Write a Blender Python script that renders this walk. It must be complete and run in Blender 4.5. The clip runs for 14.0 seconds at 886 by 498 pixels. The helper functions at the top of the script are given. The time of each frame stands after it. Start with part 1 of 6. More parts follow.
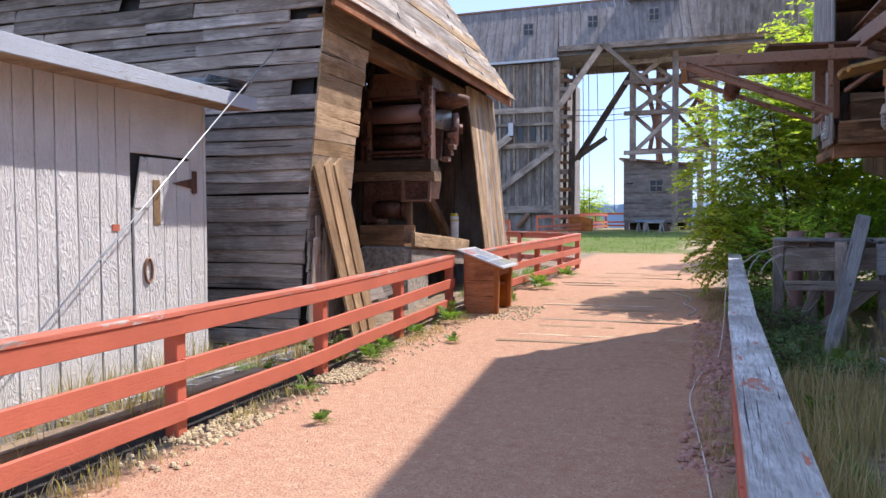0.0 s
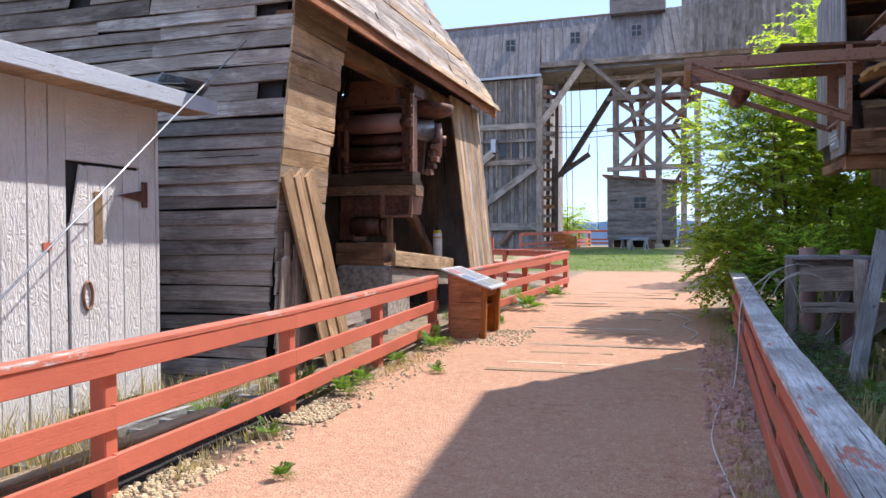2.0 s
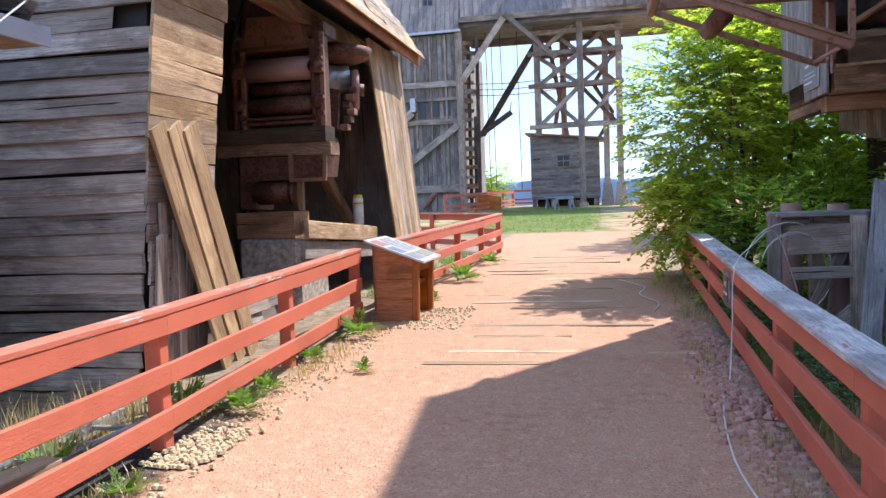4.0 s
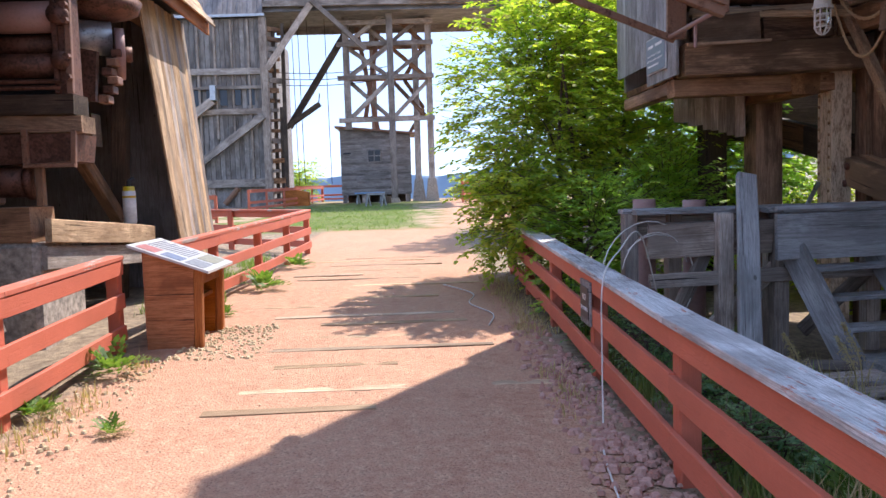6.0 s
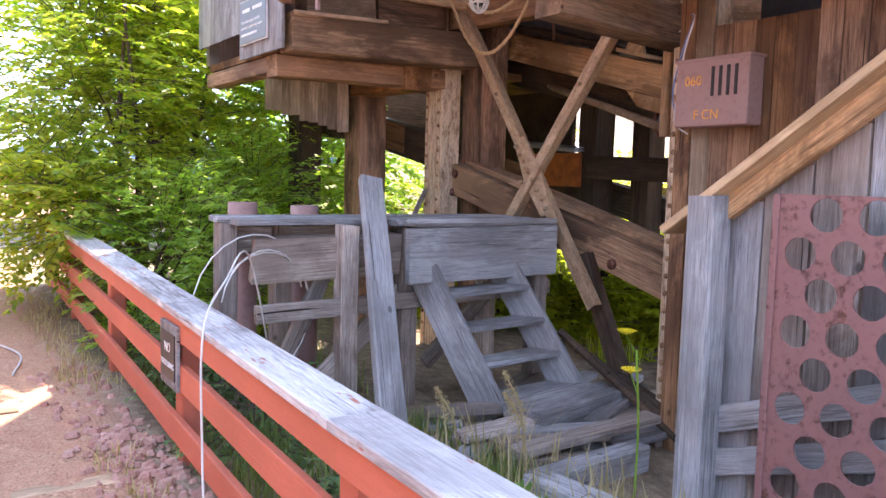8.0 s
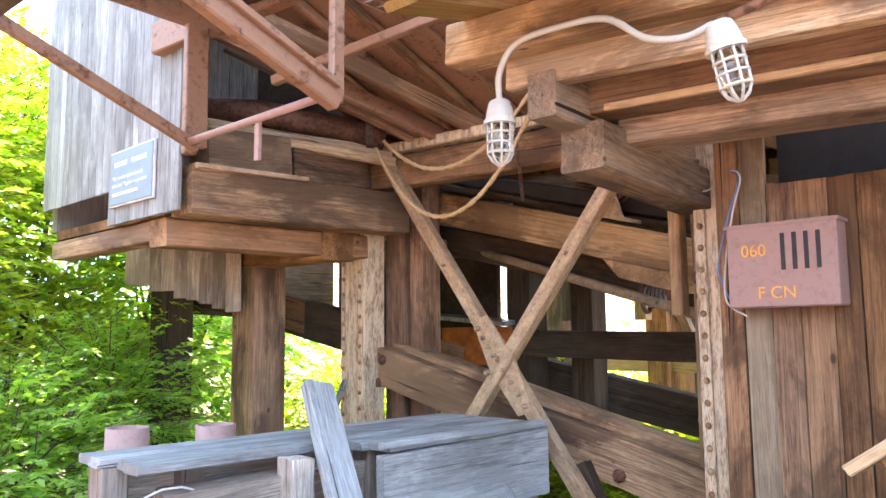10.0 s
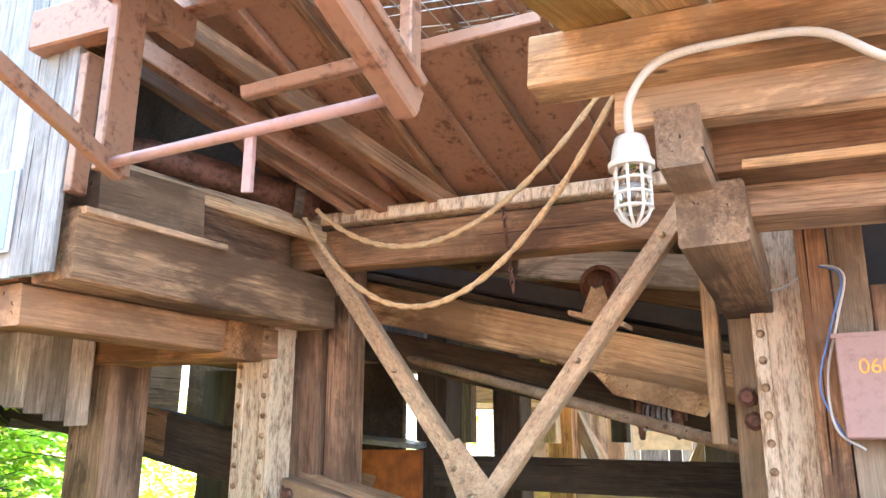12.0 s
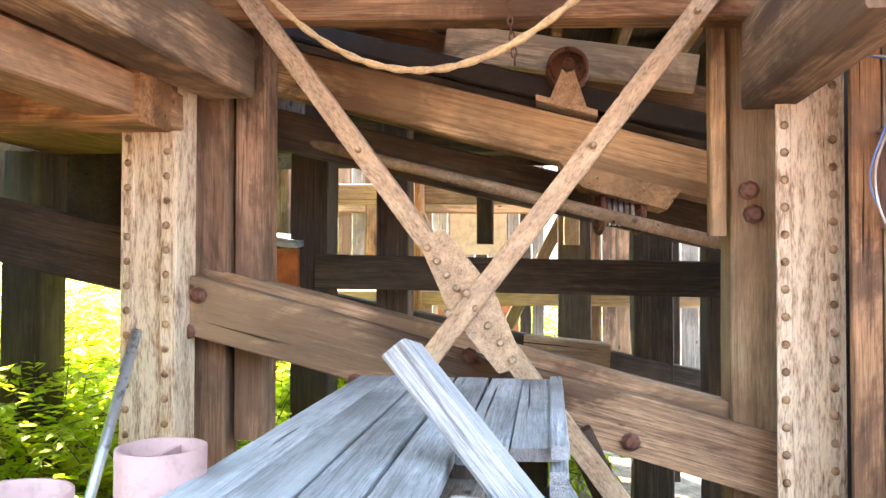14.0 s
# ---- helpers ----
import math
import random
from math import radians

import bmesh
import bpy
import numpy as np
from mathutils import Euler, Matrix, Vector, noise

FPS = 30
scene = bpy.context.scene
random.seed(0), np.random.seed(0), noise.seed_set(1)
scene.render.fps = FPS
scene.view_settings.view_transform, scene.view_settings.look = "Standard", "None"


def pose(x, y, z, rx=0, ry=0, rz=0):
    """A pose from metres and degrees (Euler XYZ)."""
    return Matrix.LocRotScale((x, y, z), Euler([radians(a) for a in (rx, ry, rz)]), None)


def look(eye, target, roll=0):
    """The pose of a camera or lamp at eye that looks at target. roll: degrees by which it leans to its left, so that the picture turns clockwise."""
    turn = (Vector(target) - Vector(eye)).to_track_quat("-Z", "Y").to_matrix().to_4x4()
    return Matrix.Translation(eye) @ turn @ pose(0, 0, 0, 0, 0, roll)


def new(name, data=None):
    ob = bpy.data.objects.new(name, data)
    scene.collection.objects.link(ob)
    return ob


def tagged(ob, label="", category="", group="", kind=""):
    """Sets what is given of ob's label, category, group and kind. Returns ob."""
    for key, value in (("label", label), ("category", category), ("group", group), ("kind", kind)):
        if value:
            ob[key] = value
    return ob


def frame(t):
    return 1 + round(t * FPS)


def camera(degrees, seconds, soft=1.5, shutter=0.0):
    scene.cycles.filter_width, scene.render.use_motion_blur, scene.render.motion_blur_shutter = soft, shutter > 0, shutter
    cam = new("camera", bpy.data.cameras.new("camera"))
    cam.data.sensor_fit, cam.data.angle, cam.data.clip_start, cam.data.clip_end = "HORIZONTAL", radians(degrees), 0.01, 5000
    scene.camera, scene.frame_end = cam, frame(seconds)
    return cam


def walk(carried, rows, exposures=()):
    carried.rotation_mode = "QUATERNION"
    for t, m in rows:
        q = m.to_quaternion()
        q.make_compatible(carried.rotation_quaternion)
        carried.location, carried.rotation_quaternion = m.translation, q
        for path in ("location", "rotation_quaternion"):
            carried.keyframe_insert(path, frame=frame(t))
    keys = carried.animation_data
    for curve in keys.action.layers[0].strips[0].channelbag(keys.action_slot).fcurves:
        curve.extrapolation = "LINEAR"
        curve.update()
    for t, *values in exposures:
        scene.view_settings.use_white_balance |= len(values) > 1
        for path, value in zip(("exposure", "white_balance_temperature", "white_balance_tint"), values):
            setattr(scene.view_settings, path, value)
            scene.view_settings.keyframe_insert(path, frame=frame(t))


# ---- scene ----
cam = camera(59.4, 14.0)
METRES, EYE, TILT, LEAN, TURN = 11.0, 1.6, 0.0, 0.0, 18.7
ROWS = [
    (0.0, 0.0, 0.0, 0.0, -0.01, -2.26, 0.31),
    (0.5, 0.0076, 0.0038, 0.0009, 1.41, -0.54, -0.09),
    (1.0, 0.0088, 0.0189, -0.0018, 2.38, 0.58, -0.49),
    (1.5, -0.0016, 0.0501, -0.0014, 1.32, 0.06, -0.21),
    (2.0, -0.0013, 0.0841, -0.0012, -1.36, -0.95, 0.45),
    (2.5, 0.0034, 0.1239, 0.0009, -4.22, -1.39, 0.84),
    (5.0, 0.0123, 0.3215, -0.0005, -10.18, -4.8, 2.99),
    (5.5, 0.0262, 0.3602, -0.0007, -14.39, -4.11, 2.68),
    (6.0, 0.0354, 0.4003, -0.0031, -21.14, -4.54, 1.69),
    (6.5, 0.0529, 0.438, -0.0037, -29.83, -6.52, 0.8),
    (7.0, 0.0796, 0.473, -0.0015, -38.37, -7.85, -0.41),
    (7.5, 0.0961, 0.5097, -0.001, -46.66, -7.07, -1.58),
    (10.0, 0.1697, 0.6811, 0.0213, -65.41, 6.47, 0.49),
    (10.5, 0.1872, 0.712, 0.0254, -70.29, 11.17, -0.18),
    (11.0, 0.1986, 0.747, 0.0297, -75.12, 14.24, -0.42),
    (11.5, 0.2195, 0.7741, 0.0278, -77.81, 15.41, -0.02),
    (12.0, 0.2406, 0.8006, 0.0277, -80.72, 14.72, -0.16),
    (12.5, 0.2513, 0.8334, 0.0254, -85.98, 11.79, -0.57),
    (13.0, 0.262, 0.8618, 0.0228, -91.16, 7.1, -0.81),
    (13.5, 0.286, 0.8865, 0.0203, -96.3, 3.19, -0.33),
    (14.0, 0.2979, 0.9169, 0.019, -101.39, 1.25, -0.11),
]
EXPOSURE = [(0.0, 1.82, 6000, 18), (1.0, 1.75, 5950, 18), (2.0, 1.9, 6000, 17), (5.0, 2.12, 5850, 15), (5.6, 2.1, 5900, 16), (6.6, 2.1, 6300, 26), (7.0, 2.55, 6500, 29), (7.5, 3.15, 6750, 28), (9.8, 4.4, 6450, 10), (11.0, 4.6, 6250, 5), (12.5, 5.0, 6150, 0), (14.0, 5.05, 6550, 5)]
walk(cam, [(t, pose(0, 0, EYE, TILT, LEAN, TURN) @ pose(METRES * x, METRES * y, METRES * z, 90 + pitch, roll, yaw)) for t, x, y, z, yaw, pitch, roll in ROWS], EXPOSURE)

# ---- world and sun ----
SUN_AZ, SUN_EL = 55.0, 52.0          # degrees north of +x, and above the horizon
world = bpy.data.worlds.new("sky")
scene.world = world
world.use_nodes = True
sky = world.node_tree.nodes.new("ShaderNodeTexSky")
sky.sky_type, sky.sun_disc = "NISHITA", False
sky.sun_elevation, sky.sun_rotation = radians(SUN_EL), radians(90 - SUN_AZ)
sky.altitude, sky.dust_density, sky.ozone_density = 2500, 0.1, 1.5
back = world.node_tree.nodes["Background"]
back.inputs["Strength"].default_value = 0.12
even = world.node_tree.nodes.new("ShaderNodeMix")
even.data_type = "RGBA"
even.inputs[0].default_value = 0.85
even.inputs[7].default_value = (1.5, 2.02, 2.85, 1)
world.node_tree.links.new(sky.outputs[0], even.inputs[6])
world.node_tree.links.new(even.outputs[2], back.inputs[0])
to_sun = Vector((math.cos(radians(SUN_EL)) * math.cos(radians(SUN_AZ)), math.cos(radians(SUN_EL)) * math.sin(radians(SUN_AZ)), math.sin(radians(SUN_EL))))
sun = new("sun", bpy.data.lights.new("sun", "SUN"))
sun.data.energy, sun.data.angle, sun.data.color = 2.0, radians(0.6), (1.0, 0.91, 0.76)
sun.matrix_basis = look(to_sun * 60, (0, 0, 0))


# ---- materials ----
def nodes_of(name):
    m = bpy.data.materials.new(name)
    m.use_nodes = True
    t = m.node_tree
    return m, t, t.nodes["Principled BSDF"], t.links


def ramp(t, fac, stops):
    r = t.nodes.new("ShaderNodeValToRGB")
    e = r.color_ramp.elements
    while len(e) < len(stops):
        e.new(0.5)
    for k, (p, c) in zip(e, stops):
        k.position, k.color = p, (*c, 1) if len(c) == 3 else c
    t.links.new(fac, r.inputs[0])
    return r.outputs[0]


def noisy(t, vec, scale, detail=5, rough=0.6, stretch=None, dist=0.0):
    if stretch:
        mp = t.nodes.new("ShaderNodeMapping")
        mp.inputs["Scale"].default_value = stretch
        t.links.new(vec, mp.inputs[0])
        vec = mp.outputs[0]
    n = t.nodes.new("ShaderNodeTexNoise")
    n.inputs["Scale"].default_value, n.inputs["Detail"].default_value = scale, detail
    n.inputs["Roughness"].default_value, n.inputs["Distortion"].default_value = rough, dist
    t.links.new(vec, n.inputs["Vector"])
    return n.outputs["Fac"]


def mix(t, fac, a, b, blend="MIX"):
    m = t.nodes.new("ShaderNodeMix")
    m.data_type, m.blend_type = "RGBA", blend
    for val, i in ((fac, 0), (a, 6), (b, 7)):
        if isinstance(val, (int, float)):
            m.inputs[i].default_value = val
        elif isinstance(val, tuple):
            m.inputs[i].default_value = (*val, 1)
        else:
            t.links.new(val, m.inputs[i])
    return m.outputs[2]


def calc(t, op, a, b=0.0, c=0.0):
    m = t.nodes.new("ShaderNodeMath")
    m.operation = op
    for val, i in ((a, 0), (b, 1), (c, 2)):
        if isinstance(val, (int, float)):
            m.inputs[i].default_value = val
        else:
            t.links.new(val, m.inputs[i])
    return m.outputs[0]


def bump(t, b, height, strength=0.4, dist=0.01):
    n = t.nodes.new("ShaderNodeBump")
    n.inputs["Strength"].default_value, n.inputs["Distance"].default_value = strength, dist
    t.links.new(height, n.inputs["Height"])
    t.links.new(n.outputs[0], b.inputs["Normal"])


def shifted(t, island=False):
    """Object coordinates, moved by a random step for each object or island; and that random number."""
    tc = t.nodes.new("ShaderNodeTexCoord")
    if island:
        rnd = t.nodes.new("ShaderNodeNewGeometry").outputs["Random Per Island"]
    else:
        rnd = t.nodes.new("ShaderNodeObjectInfo").outputs["Random"]
    sc = t.nodes.new("ShaderNodeVectorMath")
    sc.operation = "SCALE"
    sc.inputs[0].default_value = (37.0, 19.0, 23.0)
    t.links.new(rnd, sc.inputs["Scale"])
    ad = t.nodes.new("ShaderNodeVectorMath")
    ad.operation = "ADD"
    t.links.new(tc.outputs["Object"], ad.inputs[0])
    t.links.new(sc.outputs[0], ad.inputs[1])
    return ad.outputs[0], rnd


def wood(name, light, mid, dark, axis="x", island=False, paint=None, cover=0.5, vary=0.5, rough=0.8, relief=0.5, stained=0.5, wrinkle=0.6):
    """Weathered timber with its grain along one local axis; paint: a peeling coat over it."""
    m, t, b, ln = nodes_of(name)
    vec, rnd = shifted(t, island)
    st = {"x": (1.0, 26.0, 26.0), "y": (26.0, 1.0, 26.0), "z": (26.0, 26.0, 1.0)}[axis]
    grain = noisy(t, vec, 1.7, 9, 0.68, st, 1.1)
    fine = noisy(t, vec, 8.0, 4, 0.65, st)
    blot = noisy(t, vec, 1.6, 6, 0.65)
    col = ramp(t, grain, [(0.3, dark), (0.48, mid), (0.68, light)])
    col = mix(t, ramp(t, fine, [(0.32, (0.45,) * 3), (0.52, (1,) * 3)]), (0.0, 0.0, 0.0), col)
    col = mix(t, ramp(t, blot, [(0.45, (0.0,) * 3), (0.7, (0.7,) * 3)]), col, tuple(c * 0.8 for c in dark))
    stain = noisy(t, vec, 1.7, 7, 0.68, tuple(q * 0.05 if q > 1 else 0.55 for q in st), 0.6)
    col = mix(t, ramp(t, stain, [(0.47, (0.0,) * 3), (0.56, (stained,) * 3)]), col, tuple(c * 0.8 for c in dark))
    crack = noisy(t, vec, 1.0, 3, 0.5, tuple(q * 1.25 if q > 1 else 0.6 for q in st), 0.4)
    split = ramp(t, crack, [(0.29, (0.0,) * 3), (0.315, (1.0,) * 3)])
    streak = noisy(t, vec, 0.9, 3, 0.5, tuple(q * 0.14 if q > 1 else 0.6 for q in st))
    col = mix(t, ramp(t, streak, [(0.4, (0.0,) * 3), (0.75, (0.4,) * 3)]), col, light)
    knot = t.nodes.new("ShaderNodeTexVoronoi")
    knot.inputs["Scale"].default_value = 1.9
    ks = t.nodes.new("ShaderNodeMapping")
    ks.inputs["Scale"].default_value = tuple(1.8 if q > 1 else 1.0 for q in st)
    ln.new(vec, ks.inputs[0])
    ln.new(ks.outputs[0], knot.inputs["Vector"])
    col = mix(t, ramp(t, knot.outputs["Distance"], [(0.035, (0.8,) * 3), (0.06, (0.0,) * 3)]), col, tuple(c * 0.6 for c in dark))
    col = mix(t, split, tuple(c * 0.3 for c in dark), col)
    hv = t.nodes.new("ShaderNodeHueSaturation")
    ln.new(calc(t, "MULTIPLY_ADD", rnd, vary, 1.0 - vary / 2), hv.inputs["Value"])
    ln.new(calc(t, "MULTIPLY_ADD", calc(t, "FRACT", calc(t, "MULTIPLY", rnd, 17.3)), 0.35, 0.95), hv.inputs["Saturation"])
    ln.new(col, hv.inputs["Color"])
    col = hv.outputs[0]
    height = calc(t, "ADD", calc(t, "MULTIPLY", split, 0.8), calc(t, "ADD", grain, calc(t, "MULTIPLY", fine, 0.5)))
    if paint:
        flake = calc(t, "ADD", noisy(t, vec, 6.0, 8, 0.7, (0.5, 1.6, 1.6) if axis == "x" else (1.6, 1.6, 0.5)), calc(t, "MULTIPLY", grain, 0.35))
        on = ramp(t, flake, [(1.17 - cover - 0.03 if cover < 1 else 0.0, (0,) * 3), (1.17 - cover + 0.03 if cover < 1 else 0.01, (1,) * 3)])
        tone = mix(t, ramp(t, blot, [(0.3, (0,) * 3), (0.7, (1,) * 3)]), paint, tuple(c * 0.8 for c in paint))
        tone = mix(t, ramp(t, fine, [(0.3, (0.75,) * 3), (0.5, (1,) * 3)]), tuple(c * 0.5 for c in paint), tone)
        col = mix(t, on, col, tone)
        crinkle = noisy(t, vec, 13.0, 4, 0.55, (0.55, 1.2, 1.2), 2.5)
        height = calc(t, "ADD", calc(t, "MULTIPLY", height, 0.5), calc(t, "ADD", calc(t, "MULTIPLY", on, 0.3), calc(t, "MULTIPLY", crinkle, wrinkle)))
    ln.new(col, b.inputs["Base Color"])
    b.inputs["Roughness"].default_value = rough
    b.inputs["Specular IOR Level"].default_value = 0.3
    bump(t, b, height, relief, 0.012)
    return m


def rusty(name, paint, rust, cover=0.5, metal=0.4, rough=0.6, scale=7.0, stretch=None, soft=0.06):
    """Metal with worn paint over rust."""
    m, t, b, ln = nodes_of(name)
    vec, rnd = shifted(t)
    n1, n2 = noisy(t, vec, scale, 8, 0.7, stretch), noisy(t, vec, scale * 5, 4, 0.6, stretch)
    coat = calc(t, "ADD", n1, calc(t, "MULTIPLY_ADD", n2, 0.4, -0.2))
    on = ramp(t, coat, [(max(0.0, 1 - cover - soft), (0,) * 3), (min(1.0, 1 - cover + soft), (1,) * 3)])
    r = ramp(t, n2, [(0.3, tuple(c * 0.5 for c in rust)), (0.7, rust)])
    col = mix(t, on, r, paint)
    ln.new(mix(t, ramp(t, n2, [(0.25, (0.75,) * 3), (0.5, (1,) * 3)]), (0.0, 0.0, 0.0), col), b.inputs["Base Color"])
    b.inputs["Metallic"].default_value, b.inputs["Roughness"].default_value = metal, rough
    bump(t, b, calc(t, "ADD", n2, on), 0.3, 0.004)
    return m


def plain(name, colour, rough=0.6, metal=0.0, spot=0.25, scale=9.0):
    m, t, b, ln = nodes_of(name)
    vec, rnd = shifted(t)
    n = noisy(t, vec, scale, 6, 0.65)
    ln.new(ramp(t, n, [(0.3, tuple(c * (1 - spot) for c in colour)), (0.7, tuple(min(1, c * (1 + spot)) for c in colour))]), b.inputs["Base Color"])
    b.inputs["Roughness"].default_value, b.inputs["Metallic"].default_value = rough, metal
    bump(t, b, n, 0.15, 0.004)
    return m


def foliage(name, a, c, through_light=0.5):
    m, t, b, ln = nodes_of(name)
    geo = t.nodes.new("ShaderNodeNewGeometry")
    col = ramp(t, geo.outputs["Random Per Island"], [(0.0, a), (1.0, c)])
    ln.new(col, b.inputs["Base Color"])
    b.inputs["Roughness"].default_value = 0.55
    tr = t.nodes.new("ShaderNodeBsdfTranslucent")
    ln.new(mix(t, 1.0, col, (1.5, 1.6, 0.6), "MULTIPLY"), tr.inputs[0])
    mx = t.nodes.new("ShaderNodeMixShader")
    mx.inputs[0].default_value = through_light
    ln.new(b.outputs[0], mx.inputs[1])
    ln.new(tr.outputs[0], mx.inputs[2])
    ln.new(mx.outputs[0], t.nodes["Material Output"].inputs[0])
    return m


GREY = wood("grey_weathered_wood", (0.60, 0.53, 0.47), (0.40, 0.34, 0.295), (0.13, 0.10, 0.085), vary=0.8)
GREYZ = wood("grey_board_joined", (0.40, 0.375, 0.36), (0.28, 0.255, 0.24), (0.13, 0.115, 0.105), "z", True, vary=0.45)
GREYX = wood("grey_siding_joined", (0.40, 0.375, 0.36), (0.28, 0.255, 0.24), (0.13, 0.115, 0.105), "x", True, vary=0.45)
PALE = wood("pale_grey_board", (0.50, 0.505, 0.51), (0.37, 0.37, 0.375), (0.14, 0.135, 0.13), vary=0.35, relief=0.8)
TAN = wood("sun_bleached_tan_wood", (0.66, 0.51, 0.36), (0.50, 0.365, 0.245), (0.2, 0.13, 0.08), vary=0.7)
BROWN = wood("brown_timber", (0.50, 0.32, 0.21), (0.30, 0.18, 0.115), (0.07, 0.04, 0.027), vary=0.7, stained=0.75)
AGED = wood("greyed_brown_timber", (0.54, 0.395, 0.28), (0.31, 0.215, 0.155), (0.07, 0.046, 0.035), vary=0.4, stained=0.8, relief=0.8)
GOLD = wood("golden_brown_timber", (0.80, 0.58, 0.38), (0.56, 0.37, 0.22), (0.12, 0.068, 0.04), vary=0.35, stained=0.75)
# dark timber; its tone also paints shade onto crusher beams and rear walls
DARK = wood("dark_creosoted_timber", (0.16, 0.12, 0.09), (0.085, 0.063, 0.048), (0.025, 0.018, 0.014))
CEDAR = wood("orange_stained_wood", (0.55, 0.27, 0.15), (0.42, 0.185, 0.095), (0.2, 0.08, 0.04))
RED = wood("red_painted_rail", (0.5, 0.42, 0.36), (0.36, 0.29, 0.24), (0.14, 0.1, 0.08), paint=(0.60, 0.165, 0.10), cover=0.9, vary=0.25, rough=0.6, relief=0.35)
REDTOP = wood("flaking_rail_cap", (0.8, 0.79, 0.79), (0.66, 0.64, 0.64), (0.2, 0.17, 0.16), paint=(0.56, 0.2, 0.13), cover=0.36, vary=0.2, relief=0.8)
REDCAP = wood("worn_red_rail_cap", (0.72, 0.66, 0.62), (0.56, 0.48, 0.44), (0.2, 0.15, 0.13), paint=(0.60, 0.18, 0.115), cover=0.58, vary=0.2, relief=0.6)
WHITE = wood("peeling_white_board", (0.62, 0.57, 0.51), (0.48, 0.43, 0.38), (0.2, 0.17, 0.15), "x", paint=(0.76, 0.75, 0.74), cover=0.84, vary=0.2, relief=1.0, wrinkle=2.2)
FASCIA = wood("blue_grey_fascia", (0.6, 0.56, 0.52), (0.5, 0.46, 0.43), (0.24, 0.2, 0.18), paint=(0.5, 0.55, 0.63), cover=0.62, vary=0.1)
RUST = rusty("rusted_machine_iron", (0.17, 0.075, 0.05), (0.13, 0.055, 0.032), 0.5, 0.3)
COLUMN = rusty("cream_paint_over_rust", (0.72, 0.57, 0.40), (0.40, 0.235, 0.13), 0.55, 0.05, 0.6, 14.0, (1.4, 2.0, 0.35), 0.11)
BRACE = rusty("rusted_brace_steel", (0.60, 0.43, 0.27), (0.38, 0.245, 0.15), 0.5, 0.25, 0.5, 16.0, (0.5, 1.6, 1.6), 0.2)
REDSTEEL = rusty("red_oxide_steel", (0.27, 0.142, 0.088), (0.2, 0.088, 0.046), 0.6, 0.15, 0.5)
MAROON = rusty("faded_maroon_steel", (0.36, 0.22, 0.195), (0.26, 0.12, 0.08), 0.75, 0.1, 0.6)
PERF = rusty("maroon_perforated_steel", (0.27, 0.135, 0.125), (0.2, 0.085, 0.06), 0.6, 0.2, 0.6)
GALV = rusty("galvanised_steel", (0.5, 0.52, 0.54), (0.36, 0.37, 0.38), 0.6, 0.7, 0.4)
# tar paper black, also used for sheets that stand in for interior shade
BLACKTARSHADE = plain("tar_paper", (0.035, 0.033, 0.035), 0.8)
CONCRETE = plain("flaking_limewashed_concrete", (0.36, 0.31, 0.26), 0.9, 0.0, 0.6, 14.0)
WIRE = plain("white_cable_sheath", (0.62, 0.6, 0.56), 0.5, 0.0, 0.1)


# ---- building helpers ----
rng = random.Random(7)


def ground_z(x, y):
    """Height of the terrain: the path climbs gently; a hillside rises to the east."""
    z = 0.0
    for y0, y1, r in ((8, 12, 0.08), (12, 21, 0.17), (21, 60, 0.45)):
        z += r * min(1, max(0, (y - y0) / (y1 - y0)))
    if x > 1.0:
        z -= 0.12 * min(1, (x - 1.0) / 2.0) * (1 if y < 25 else 0)
    if x > 12:
        z += (x - 12) * 0.5 * min(1, (x - 12) / 12) * min(1, max(0, (60 - y) / 20))
        z = min(z, 42 + 0.05 * x)
    if x < -11 and y < 50:
        z -= min(6, (-11 - x) * 0.12)
    if y > 75:
        z -= min(35, (y - 75) * 0.16)
    return z


def thing(name, label="", category="", at=(0, 0, 0), group="", kind=""):
    return placed(tagged(new(name), label, category, group, kind), pose(*at))


def placed(ob, m):
    ob.matrix_basis = m
    return ob


def under(ob, parent):
    if parent is not None:
        ob.parent = parent
        top = parent.matrix_basis.copy()
        p = parent
        while p.parent is not None:
            top = p.parent.matrix_basis @ p.matrix_parent_inverse @ top
            p = p.parent
        ob.matrix_parent_inverse = top.inverted()
    return ob


def mesh_of(name, verts, faces, mat, smooth=False):
    me = bpy.data.meshes.new(name)
    me.from_pydata([tuple(v) for v in verts], [], faces)
    me.materials.append(mat)
    if smooth:
        me.polygons.foreach_set("use_smooth", [True] * len(me.polygons))
    me.update()
    return me


def part(name, bm, mat, parent, label="", smooth=False):
    """Links a bmesh, in world metres, as one mesh object under a thing."""
    me = bpy.data.meshes.new(name)
    bm.to_mesh(me)
    bm.free()
    me.materials.append(mat)
    if smooth:
        me.polygons.foreach_set("use_smooth", [True] * len(me.polygons))
    ob = tagged(new(name, me), label)
    if parent is not None:
        ob.matrix_parent_inverse = under(ob, parent).matrix_parent_inverse
    return ob


